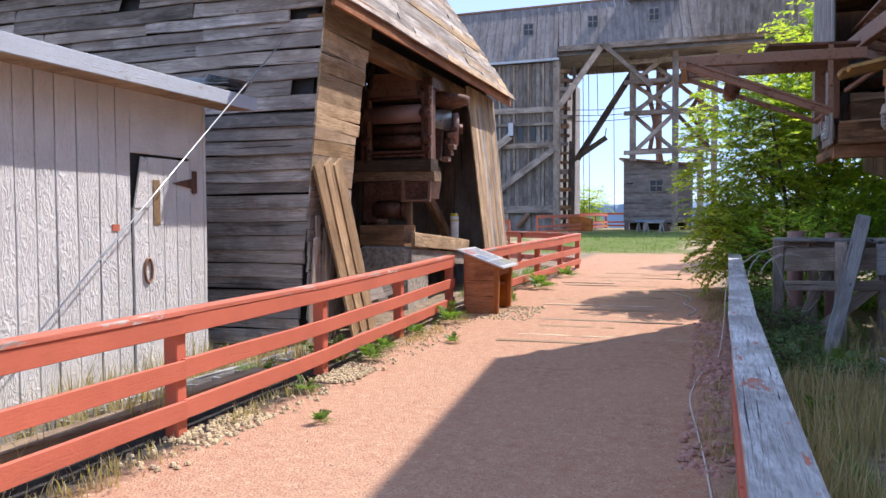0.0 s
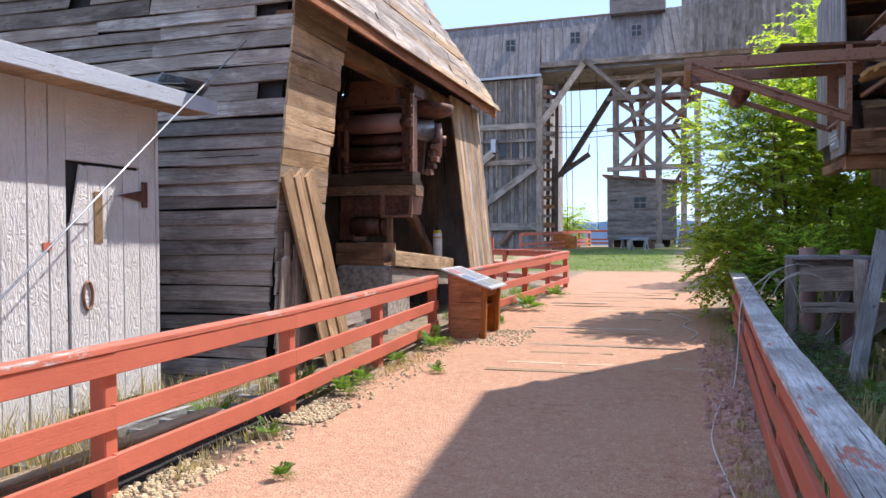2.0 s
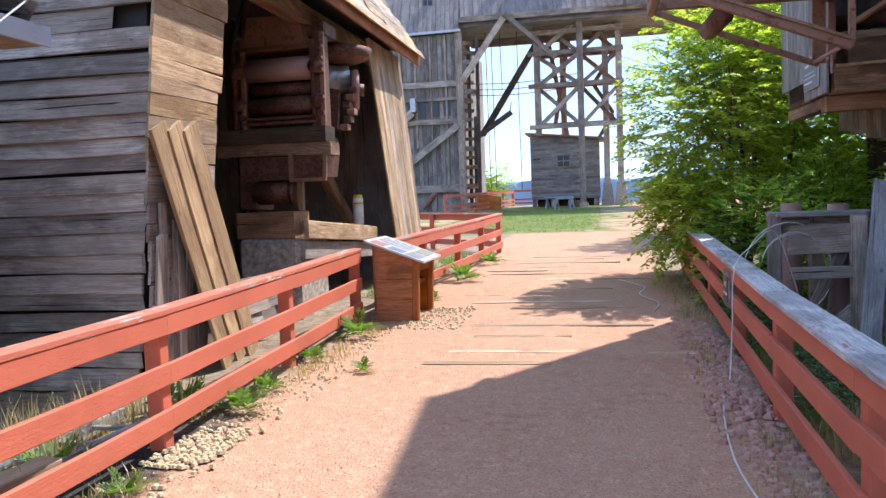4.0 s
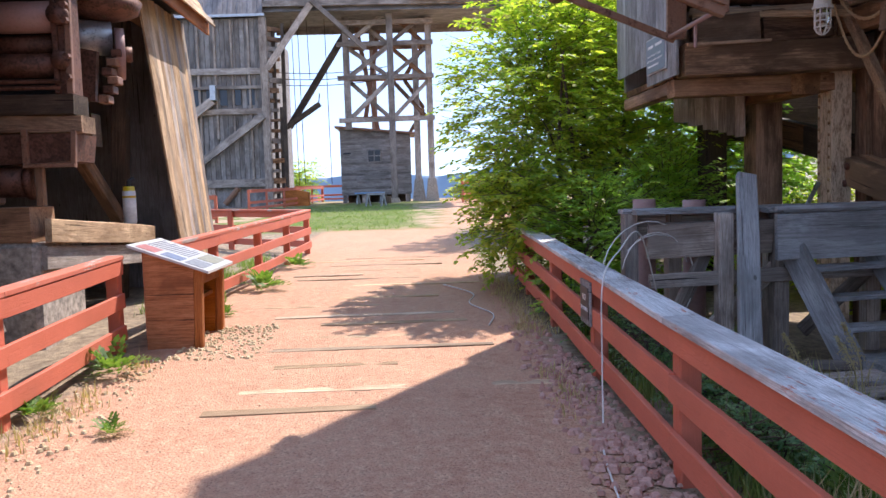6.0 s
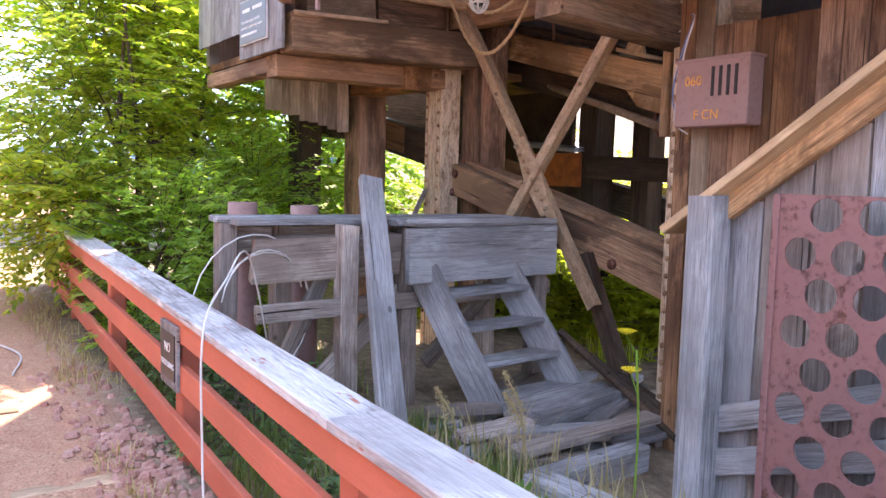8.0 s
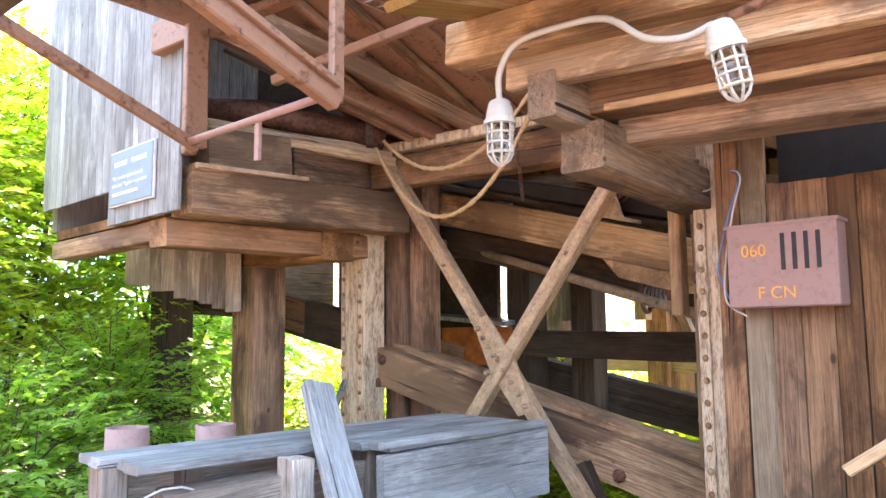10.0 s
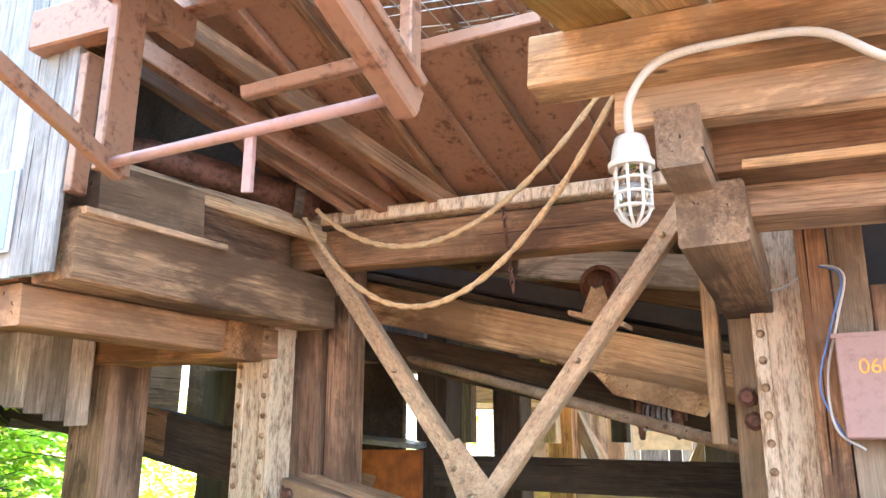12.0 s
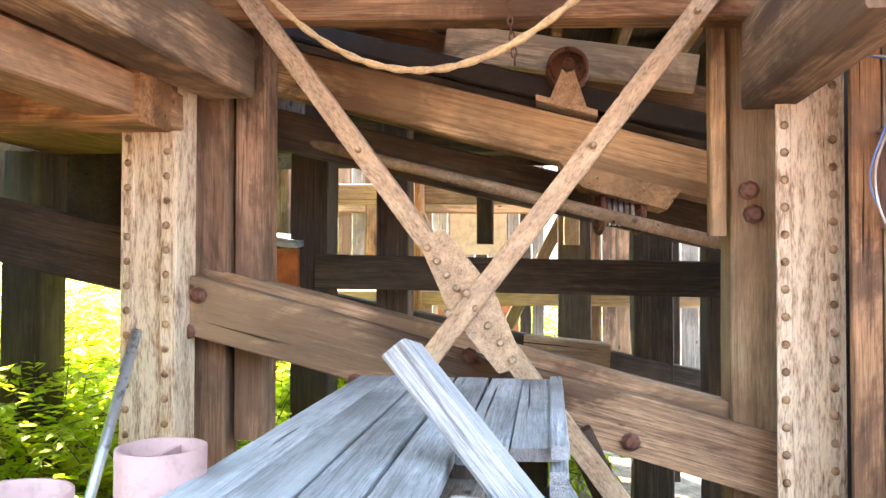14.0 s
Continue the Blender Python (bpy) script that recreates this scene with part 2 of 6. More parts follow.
def bar_data(length, w, h, seed, rough, cut):
    """Vertices and faces of a board along x with eased, uneven edges. rough: wander of the edges in metres; cut: ragged ends."""
    r = random.Random(seed)
    n = max(1, min(5, int(length / 0.7))) if rough else 1
    c = min(min(w, h) * 0.12, 0.009)
    prof = [(-w / 2 + c, -h / 2), (w / 2 - c, -h / 2), (w / 2, -h / 2 + c), (w / 2, h / 2 - c), (w / 2 - c, h / 2), (-w / 2 + c, h / 2), (-w / 2, h / 2 - c), (-w / 2, -h / 2 + c)]
    vs, fs = [], []
    for i in range(n + 1):
        x = -length / 2 + length * i / n
        dy, dz = r.uniform(-rough, rough), r.uniform(-rough, rough)
        sk = r.uniform(-cut, cut) if i in (0, n) else 0
        for a, b in prof:
            vs.append((x + sk * (a / w + b / h), a + dy * (0.4 if w < h else 1) + r.uniform(-rough, rough) * 0.3, b + dz * (0.4 if h < w else 1) + r.uniform(-rough, rough) * 0.3))
    for i in range(n):
        for k in range(8):
            a, b = i * 8 + k, i * 8 + (k + 1) % 8
            fs.append((a, b, b + 8, a + 8))
    fs.append(tuple(range(7, -1, -1)))
    fs.append(tuple(n * 8 + k for k in range(8)))
    return vs, fs


BARS = {}


def along(p0, p1, up=(0, 0, 1)):
    """Pose at the middle of p0 to p1 with local x along it and local z nearest to up."""
    p0, p1 = Vector(p0), Vector(p1)
    x = (p1 - p0).normalized()
    z = Vector(up)
    if abs(x.dot(z)) > 0.98:
        z = Vector((1, 0, 0))
    z = (z - x * x.dot(z)).normalized()
    m = Matrix((x, z.cross(x), z)).transposed().to_4x4()
    m.translation = (p0 + p1) / 2
    return m


def bar(name, p0, p1, w, h, mat, parent=None, up=(0, 0, 1), rough=0.004, cut=0.006, label="", variants=3):
    """A timber or strip from p0 to p1. w: across, h: along up."""
    length = (Vector(p1) - Vector(p0)).length
    key = (round(length, 1), round(w, 3), round(h, 3), mat.name, rough, rng.randrange(variants))
    if key not in BARS:
        BARS[key] = mesh_of(name, *bar_data(key[0], w, h, hash(key[:3] + key[4:]) & 0xFFFF, rough, cut), mat)
    ob = new(name, BARS[key])
    m = along(p0, p1, up)
    ob.matrix_basis = m @ Matrix.Diagonal((length / key[0], 1, 1, 1))
    if label:
        ob["label"] = label
    return under(ob, parent)


def board_rows(name, rows, mat, parent=None, label=""):
    """A board for each row (p0, p1, w, h, up), as a part of its own."""
    for p0, p1, w, h, up in rows:
        bar(name, p0, p1, w, h, mat, parent, up=up, rough=0.006, label=label)


def tube_bm(points, radius, sides=8, bm=None, caps=True):
    """A round bar through points."""
    bm = bm or bmesh.new()
    pts = [Vector(p) for p in points]
    rings, side = [], None
    for i, p in enumerate(pts):
        d = (pts[min(i + 1, len(pts) - 1)] - pts[max(i - 1, 0)]).normalized()
        if side is None:
            side = d.orthogonal().normalized()
        side = (side - d * side.dot(d)).normalized()
        up = d.cross(side)
        r = radius[i] if isinstance(radius, (list, tuple)) else radius
        rings.append([bm.verts.new(p + (side * math.cos(a) + up * math.sin(a)) * r) for a in [2 * math.pi * k / sides for k in range(sides)]])
    for a, b in zip(rings, rings[1:]):
        for k in range(sides):
            bm.faces.new((a[k], a[(k + 1) % sides], b[(k + 1) % sides], b[k]))
    if caps:
        bm.faces.new(rings[0][::-1])
        bm.faces.new(rings[-1])
    return bm


def sag(p0, p1, drop, n=14):
    p0, p1 = Vector(p0), Vector(p1)
    return [p0.lerp(p1, i / n) - Vector((0, 0, drop * 4 * (i / n) * (1 - i / n))) for i in range(n + 1)]


def smooth_path(keys, n=8):
    """Catmull-Rom through keys."""
    k = [Vector(q) for q in keys]
    k = [k[0] * 2 - k[1]] + k + [k[-1] * 2 - k[-2]]
    out = []
    for i in range(1, len(k) - 2):
        for j in range(n):
            u = j / n
            a, b, c, d = k[i - 1], k[i], k[i + 1], k[i + 2]
            out.append(0.5 * (2 * b + (c - a) * u + (2 * a - 5 * b + 4 * c - d) * u * u + (3 * b - a - 3 * c + d) * u ** 3))
    return out + [k[-2]]


def box_bm(lo, hi, bevel=0.0, bm=None):
    bm = bm or bmesh.new()
    lo, hi = Vector(lo), Vector(hi)
    got = bmesh.ops.create_cube(bm, size=1.0, matrix=Matrix.LocRotScale((lo + hi) / 2, None, hi - lo))
    if bevel:
        bmesh.ops.bevel(bm, geom=list({e for v in got["verts"] for e in v.link_edges}), offset=bevel, segments=1, affect="EDGES")
    return bm


def prism_bm(poly, direction, bm=None):
    """A flat polygon of 3D points pushed along a direction."""
    bm = bm or bmesh.new()
    a = [bm.verts.new(Vector(p)) for p in poly]
    b = [bm.verts.new(Vector(p) + Vector(direction)) for p in poly]
    bm.faces.new(a)
    bm.faces.new(b[::-1])
    for i in range(len(a)):
        j = (i + 1) % len(a)
        bm.faces.new((a[j], a[i], b[i], b[j]))
    bmesh.ops.recalc_face_normals(bm, faces=bm.faces)
    return bm


def disc_bm(centre, axis, radius, thick, sides=20, bm=None):
    c, d = Vector(centre), Vector(axis).normalized() * thick / 2
    return tube_bm([c - d, c + d], radius, sides, bm)


# ---- ground ----
def ground_material():
    m, t, b, ln = nodes_of("red_gravel_path_and_soil")
    pos = t.nodes.new("ShaderNodeNewGeometry").outputs["Position"]
    xyz = t.nodes.new("ShaderNodeSeparateXYZ")
    ln.new(pos, xyz.inputs[0])
    x, y = xyz.outputs[0], xyz.outputs[1]
    n1, n2, n3, n4 = noisy(t, pos, 0.9, 6), noisy(t, pos, 9, 6, 0.7), noisy(t, pos, 70, 4, 0.7), noisy(t, pos, 0.25, 5)
    vor = t.nodes.new("ShaderNodeTexVoronoi")
    vor.inputs["Scale"].default_value = 55
    ln.new(pos, vor.inputs["Vector"])
    path = ramp(t, n2, [(0.3, (0.37, 0.188, 0.118)), (0.5, (0.50, 0.28, 0.18)), (0.7, (0.605, 0.362, 0.242))])
    path = mix(t, ramp(t, n1, [(0.35, (0,) * 3), (0.7, (0.6,) * 3)]), path, (0.57, 0.345, 0.225))
    path = mix(t, ramp(t, n3, [(0.33, (0.0,) * 3), (0.48, (1,) * 3)]), (0.23, 0.115, 0.085), path)
    grit = mix(t, ramp(t, vor.outputs["Color"], [(0.2, (0,) * 3), (0.8, (1,) * 3)]), (0.24, 0.14, 0.09), (0.62, 0.42, 0.27))
    path = mix(t, ramp(t, n2, [(0.44, (0,) * 3), (0.64, (0.6,) * 3)]), path, grit)
    soil = ramp(t, n2, [(0.3, (0.14, 0.105, 0.08)), (0.6, (0.33, 0.26, 0.18)), (0.75, (0.46, 0.38, 0.26))])
    grass = ramp(t, n2, [(0.3, (0.05, 0.085, 0.02)), (0.55, (0.12, 0.17, 0.035)), (0.75, (0.26, 0.25, 0.09))])
    hill = ramp(t, noisy(t, pos, 0.6, 8, 0.75), [(0.38, (0.14, 0.12, 0.085)), (0.5, (0.34, 0.29, 0.22)), (0.62, (0.46, 0.41, 0.33))])

    def band(v, lo, hi, soft, wob=0.5):
        v = calc(t, "ADD", v, calc(t, "MULTIPLY_ADD", n2, wob, -wob / 2))
        up = calc(t, "DIVIDE", calc(t, "SUBTRACT", v, lo), soft)
        dn = calc(t, "DIVIDE", calc(t, "SUBTRACT", hi, v), soft)
        r = calc(t, "MINIMUM", up, dn)
        n = t.nodes.new("ShaderNodeClamp")
        ln.new(r, n.inputs[0])
        return n.outputs[0]

    col = soil
    coal = ramp(t, n2, [(0.35, (0.02, 0.02, 0.022)), (0.65, (0.07, 0.065, 0.06)), (0.8, (0.3, 0.25, 0.19))])
    on_path = calc(t, "MULTIPLY", band(x, -3.85, 0.35, 0.35), band(y, -60, 34, 3.0, 2.0))
    col = mix(t, on_path, col, path)
    col = mix(t, calc(t, "MULTIPLY", band(x, -4.15, -3.35, 0.25, 0.5), band(y, 0.5, 8.5, 1.2, 1.2)), col, coal)
    far = calc(t, "MULTIPLY", band(x, -30, 12, 2.0, 3.0), band(y, 27, 90, 2.0, 6.0))
    col = mix(t, far, col, mix(t, ramp(t, n1, [(0.42, (0,) * 3), (0.58, (1,) * 3)]), grass, (0.42, 0.30, 0.21)))
    lawn = calc(t, "MULTIPLY", band(x, -8, -0.4, 1.0, 2.0), band(y, 27, 58, 3.0, 4.0))
    col = mix(t, calc(t, "MULTIPLY", lawn, 0.85), col, grass)
    road2 = calc(t, "MULTIPLY", band(calc(t, "ADD", x, calc(t, "MULTIPLY", y, -0.05)), -2.0, 7.0, 1.0, 1.0), band(y, 26, 90, 3.0, 4.0))
    col = mix(t, road2, col, path)
    col = mix(t, band(x, 13, 900, 4.0, 3.0), col, hill)
    ln.new(col, b.inputs["Base Color"])
    b.inputs["Roughness"].default_value = 0.95
    b.inputs["Specular IOR Level"].default_value = 0.15
    h = calc(t, "ADD", calc(t, "MULTIPLY", n3, 0.35), calc(t, "ADD", calc(t, "MULTIPLY", n2, 0.7), calc(t, "MULTIPLY", vor.outputs["Distance"], -0.4)))
    bump(t, b, h, 0.9, 0.022)
    return m


GROUND = ground_material()


def build_ground():
    def axis(near, step, far):
        v = list(np.arange(near[0], near[1] + step / 2, step))
        lo, hi, d = near[0], near[1], step
        while hi < far:
            d *= 1.35
            hi += d
            lo -= d
            v = [lo] + v + [hi]
        return v

    xs, ys = axis((-8.0, 8.0), 0.2, 1500), axis((-4.0, 30.0), 0.2, 1500)
    vs = []
    for yy in ys:
        for xx in xs:
            z = ground_z(xx, yy)
            if abs(xx) < 12 and -8 < yy < 40:
                z += 0.02 * noise.noise((xx * 0.8, yy * 0.8, 0)) + 0.008 * noise.noise((xx * 4, yy * 4, 3))
                if xx > 0.55 or xx < -4:
                    z += 0.06 * noise.noise((xx * 1.6, yy * 1.6, 9))
            elif xx > 12:
                z += min(3.0, (xx - 12) * 0.08) * noise.noise((xx * 0.12, yy * 0.12, 5)) + 0.3 * noise.noise((xx * 0.5, yy * 0.5, 5))
            vs.append((xx, yy, z))
    w = len(xs)
    fs = [(j * w + i, j * w + i + 1, (j + 1) * w + i + 1, (j + 1) * w + i) for j in range(len(ys) - 1) for i in range(w - 1)]
    tagged(new("ground", mesh_of("ground", vs, fs, GROUND, True)), "red gravel path between fences with dry soil and grass beyond", "ground", kind="structure")


build_ground()


# ---- fences along the path ----
def fence_run(fence, pts, side, top=0.93, cap=0.15, coat=None):
    """Posts at pts (x, y), three face boards on one side and a flat cap. side: +1 or -1, along the left-hand normal."""
    base = [Vector((x, y, ground_z(x, y))) for x, y in pts]
    for p in base:
        bar("post", p + Vector((0, 0, -0.05)), p + Vector((0, 0, top - 0.03)), 0.115, 0.115, RED, fence, up=(0, 1, 0), rough=0.002)
    for a, b in zip(base, base[1:]):
        d = (b - a).normalized()
        nrm = Vector((-d.y, d.x, 0)).normalized() * side
        for lo, hi in ((0.13, 0.27), (0.435, 0.575), (top - 0.17, top - 0.035)):
            off = nrm * 0.078
            z = Vector((0, 0, (lo + hi) / 2 + rng.uniform(-0.006, 0.006)))
            bar("rail", a + off + z - d * 0.005, b + off + z + Vector((0, 0, rng.uniform(-0.006, 0.006))), 0.038, hi - lo, RED, fence, rough=0.003)
        bar("cap_rail", a + nrm * 0.03 + Vector((0, 0, top - 0.012)), b + nrm * 0.03 + Vector((0, 0, top - 0.012)), cap, 0.04, coat or REDCAP, fence, rough=0.003, label="flaking red and grey cap board")


left_fence = thing("wooden_fence", "red painted three-rail wooden fence along the gravel path", "fence", (-3.8, 4.8, 0), "path fences")
fence_run(left_fence, [(-3.62, -2.4), (-3.65, 0.0), (-3.69, 2.39), (-3.72, 4.78), (-3.77, 7.17), (-3.84, 9.5), (-3.88, 11.75)], -1)
bend_fence = thing("wooden_fence", "red painted fence beyond the information stand, bending away", "fence", (-3.3, 20.6, 0.2), "path fences")
fence_run(bend_fence, [(-3.82, 12.6), (-3.68, 14.7), (-3.5, 16.8), (-3.36, 18.8), (-3.25, 20.8)], -1)
fence_run(bend_fence, [(-3.25, 20.8), (-5.2, 22.4), (-7.1, 24.0), (-9.0, 25.4)], -1)
right_fence = thing("wooden_fence", "red painted wooden fence with worn cap beside the trestle", "fence", (0.35, 8.2, 0), "path fences")
fence_run(right_fence, [(0.2, -2.16), (0.22, -0.1), (0.24, 1.97), (0.265, 4.04), (0.29, 6.1), (0.35, 8.17), (0.4, 10.24), (0.45, 12.3), (0.5, 14.4), (0.55, 16.4)], 1, 0.865, 0.2, REDTOP)

# ---- shed with the white plank front ----
shed = thing("shed", "low plank shed with peeling white paint and closed door", "shed", (-6.4, 5.0, 0))
SX = -5.25


def build_shed():
    y, y1 = 0.2, 7.32
    door = (6.13, 7.02)
    while y < y1 - 0.05:
        w = min(rng.uniform(0.2, 0.27), y1 - y)
        if door[0] - 0.08 < y < door[1] - 0.05:
            y = door[1]
            continue
        if y < door[0] < y + w:
            w = door[0] - y
        bar("board", (SX + rng.uniform(-0.006, 0.006), y + w / 2, -0.05), (SX, y + w / 2, 2.86), w - 0.014, 0.03, WHITE, shed, up=(1, 0, 0), rough=0.004)
        y += w
    bar("lintel", (SX, door[0], 2.56), (SX, door[1], 2.56), 0.03, 0.62, WHITE, shed)
    # black sheet behind the boards in place of the shed's inner shade
    part("interior", box_bm((SX - 0.12, 0.25, 0.0), (SX - 0.03, 7.3, 2.84)), BLACKTARSHADE, shed)
    part("side_wall", box_bm((-8.2, 7.22, -0.3), (SX - 0.02, 7.32, 2.8)), WHITE, shed)
    part("back_wall", box_bm((-8.3, 0.2, -0.6), (-8.2, 7.32, 2.6)), GREYZ, shed)
    part("end_wall", box_bm((-8.2, 0.2, -0.6), (SX, 0.3, 2.8)), GREYZ, shed)
    part("roof", prism_bm([(-8.5, -0.1, 2.72), (-4.9, -0.1, 2.95), (-4.9, -0.1, 2.99), (-8.5, -0.1, 2.78)], (0, 7.85, 0)), BLACKTARSHADE, shed, "torn black tar paper roof")
    bar("fascia", (-4.885, -0.1, 2.91), (-4.885, 7.78, 2.91), 0.03, 0.15, FASCIA, shed, label="weathered blue-grey fascia board")
    part("soffit", box_bm((SX - 0.02, -0.1, 2.845), (-4.9, 7.76, 2.875)), TAN, shed)
    for k in range(9):
        a = Vector((-5.0 - rng.random() * 0.35, 3.0 + k * 0.5, 2.99))
        bar("tar_strip", a, a + Vector((rng.uniform(-0.3, 0.1), 0.55, 0.05)), 0.25, 0.02, BLACKTARSHADE, shed, rough=0.02)
    bar("tin_flashing", (-5.25, 7.3, 3.1), (-4.98, 7.72, 3.06), 0.36, 0.006, GALV, shed, up=(-0.4, 0.2, 0.9), label="bent corrugated tin scrap", rough=0.01)
    bar("tin_flashing", (-5.5, 7.0, 3.08), (-5.1, 7.5, 3.16), 0.3, 0.006, GALV, shed, up=(0.5, 0.2, 0.8), rough=0.01)
    d = part("door", box_bm((SX - 0.005, door[0] + 0.01, 0.1), (SX + 0.02, door[0] + 0.0125, 0.12)), WHITE, shed)
    yy = door[0] + 0.01
    for w in (0.21, 0.24, 0.2, 0.22):
        top = 1.72 if yy < door[0] + 0.1 else 2.22
        bar("door_board", (SX + 0.012, yy + w / 2, 0.12), (SX + 0.012, yy + w / 2, top), w - 0.006, 0.028, WHITE, d, up=(1, 0, 0))
        yy += w
    part("split_board", prism_bm([(SX + 0.014, 6.15, 1.72), (SX + 0.014, 6.34, 1.72), (SX + 0.014, 6.34, 2.2), (SX + 0.014, 6.26, 2.22)], (0.02, 0, 0)), WHITE, d)
    part("patch", box_bm((SX + 0.028, 6.42, 1.55), (SX + 0.036, 6.52, 2.0), 0.002), TAN, d, "tan wood patch")
    part("hinge", prism_bm([(SX + 0.03, 6.72, 1.98), (SX + 0.03, 7.05, 2.04), (SX + 0.03, 7.05, 1.93)], (0.012, 0, 0)), RUST, d, "black strap hinge")
    part("hinge_leaf", box_bm((SX + 0.02, 7.05, 1.88), (SX + 0.04, 7.12, 2.12), 0.004), RUST, shed)
    part("handle", tube_bm([(SX + 0.035, 6.33 + 0.055 * math.sin(a), 1.1 + 0.12 * math.cos(a)) for a in [2 * math.pi * k / 16 for k in range(17)]], 0.014, 6), REDSTEEL, d, "rusty iron ring handle", True)
    part("tag", box_bm((SX + 0.02, 5.86, 1.5), (SX + 0.026, 5.95, 1.56)), RED, shed, "small red tag")


build_shed()

# ---- mill with the crusher ----
mill = thing("mill", "weathered grey timber mill with an open front and steep board roof", "mill building", (-8, 13, 0))


def front_x(z):
    """The mill's front leans: its foot stands further back than its eave."""
    return -4.37 - 0.11 * (4.2 - z)


def build_mill():
    # south wall, horizontal lap boards
    z, row = 0.0, 0
    while z < 4.72:
        h = rng.uniform(0.15, 0.2)
        x, end = front_x(z) - 0.02, -10.2
        while x > end + 0.05:
            n = x - min(rng.uniform(1.6, 3.4), x - end)
            hole = rng.random() < 0.045 and z > 0.6
            if not hole:
                bar("siding_board", (x - 0.004, 8.6 + rng.uniform(-0.012, 0.012), z + h / 2), (n + 0.004, 8.6 + rng.uniform(-0.012, 0.012), z + h / 2 + rng.uniform(-0.008, 0.008)), 0.026, h - rng.uniform(-0.004, 0.024), GREY, mill, up=(0, rng.uniform(0.05, 0.28), 1), rough=0.014, cut=0.03, variants=6)
            x = n if not hole else x - rng.uniform(0.25, 0.5)
        z += h - 0.004
        row += 1
    # black sheet painted as the dark seen through gaps in the siding
    part("lining", prism_bm([(-10.2, 8.7, -0.4), (-4.95, 8.7, -0.4), (-4.55, 8.7, 4.2), (-4.55, 8.7, 4.7), (-10.2, 8.7, 4.7)], (0, 0.06, 0)), BLACKTARSHADE, mill)
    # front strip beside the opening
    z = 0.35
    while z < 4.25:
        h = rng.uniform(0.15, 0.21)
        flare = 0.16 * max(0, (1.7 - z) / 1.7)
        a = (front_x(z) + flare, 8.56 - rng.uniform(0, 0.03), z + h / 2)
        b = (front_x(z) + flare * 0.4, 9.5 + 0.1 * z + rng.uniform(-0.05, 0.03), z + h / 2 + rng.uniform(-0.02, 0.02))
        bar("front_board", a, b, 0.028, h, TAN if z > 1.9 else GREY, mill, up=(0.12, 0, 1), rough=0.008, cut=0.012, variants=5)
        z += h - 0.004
    # same black sheet for the shade behind the front strip
    part("front_lining", box_bm((-5.1, 8.7, 0), (-4.95, 9.4, 4.1)), BLACKTARSHADE, mill)
    # vertical boards at the far side of the opening
    y = 14.75
    while y < 16.7:
        w = rng.uniform(0.13, 0.2)
        u = (y - 14.75) / 2.0
        bar("vertical_board", (-4.22, y + 0.75 - 0.25 * u, 0.2), (-4.47, y, 4.2), w, 0.03, GREY if rng.random() < 0.5 else TAN, mill, up=(1, 0, 0), rough=0.006, variants=4)
        y += w - 0.01
    # header, fascia, steep roof of lap boards
    bar("header", (-4.6, 8.7, 4.02), (-4.6, 16.7, 4.02), 0.2, 0.24, BROWN, mill)
    bar("fascia", (-4.1, 8.2, 4.2), (-4.16, 17.0, 4.2), 0.04, 0.24, CEDAR, mill, label="red-brown fascia board")
    for k in range(34):
        t0 = k * 0.126
        x0, z0 = -4.09 - 0.52 * t0, 4.28 + 0.86 * t0
        cutn = 17.0 - 0.5 * t0
        yy = 8.2 + 0.06 * t0
        while yy < cutn - 0.1:
            n = min(yy + rng.uniform(2.2, 4.2), cutn)
            bar("roof_board", (x0 + rng.uniform(-0.02, 0.02), yy, z0), (x0 + rng.uniform(-0.02, 0.02), n - 0.012, z0 + rng.uniform(-0.012, 0.012)), 0.024, 0.15, TAN if rng.random() < 0.35 else GREY, mill, up=(-0.44, 0, 0.9), rough=0.01, variants=4)
            yy = n
    part("roof_deck", prism_bm([(-4.24, 8.35, 4.3), (-6.5, 8.35, 8.05), (-6.9, 8.35, 8.05), (-6.9, 8.35, 4.75)], (0, 8.4, 0)), BLACKTARSHADE, mill)
    part("south_roof", prism_bm([(-10.5, 8.35, 4.86), (-4.7, 8.35, 4.66), (-4.7, 8.35, 4.74), (-10.5, 8.35, 4.95)], (0, 8.4, 0)), plain("dark_blue_roofing", (0.035, 0.04, 0.06)), mill, "dark roll roofing")
    part("north_wall", box_bm((-10.2, 16.6, -0.5), (-4.6, 16.7, 4.7)), GREYZ, mill)
    part("west_wall", box_bm((-10.3, 8.6, -1.0), (-10.2, 16.7, 4.8)), GREYZ, mill)
    part("floor", box_bm((-10.2, 8.8, 0.0), (-5.0, 16.6, 0.12)), DARK, mill)
    bar("inner_post", (-5.2, 15.4, 0.1), (-4.9, 15.3, 4.0), 0.2, 0.2, DARK, mill)
    bar("inner_brace", (-5.4, 13.6, 3.0), (-5.0, 15.4, 1.0), 0.16, 0.16, BROWN, mill)
    # loose boards leaning on the front
    for k in range(3):
        y = 8.55 + k * 0.265
        bar("leaning_board", (front_x(0) + 0.36, y + 0.98, 0.05), (front_x(2.3) + 0.07, y, 2.3 + 0.02 * k), 0.285, 0.035, TAN, mill, up=(1, 0, 0.2), rough=0.006)
    r6 = random.Random(21)
    for k in range(11):
        y, z = 8.62 + 0.085 * k, 0.02 + 0.03 * r6.random()
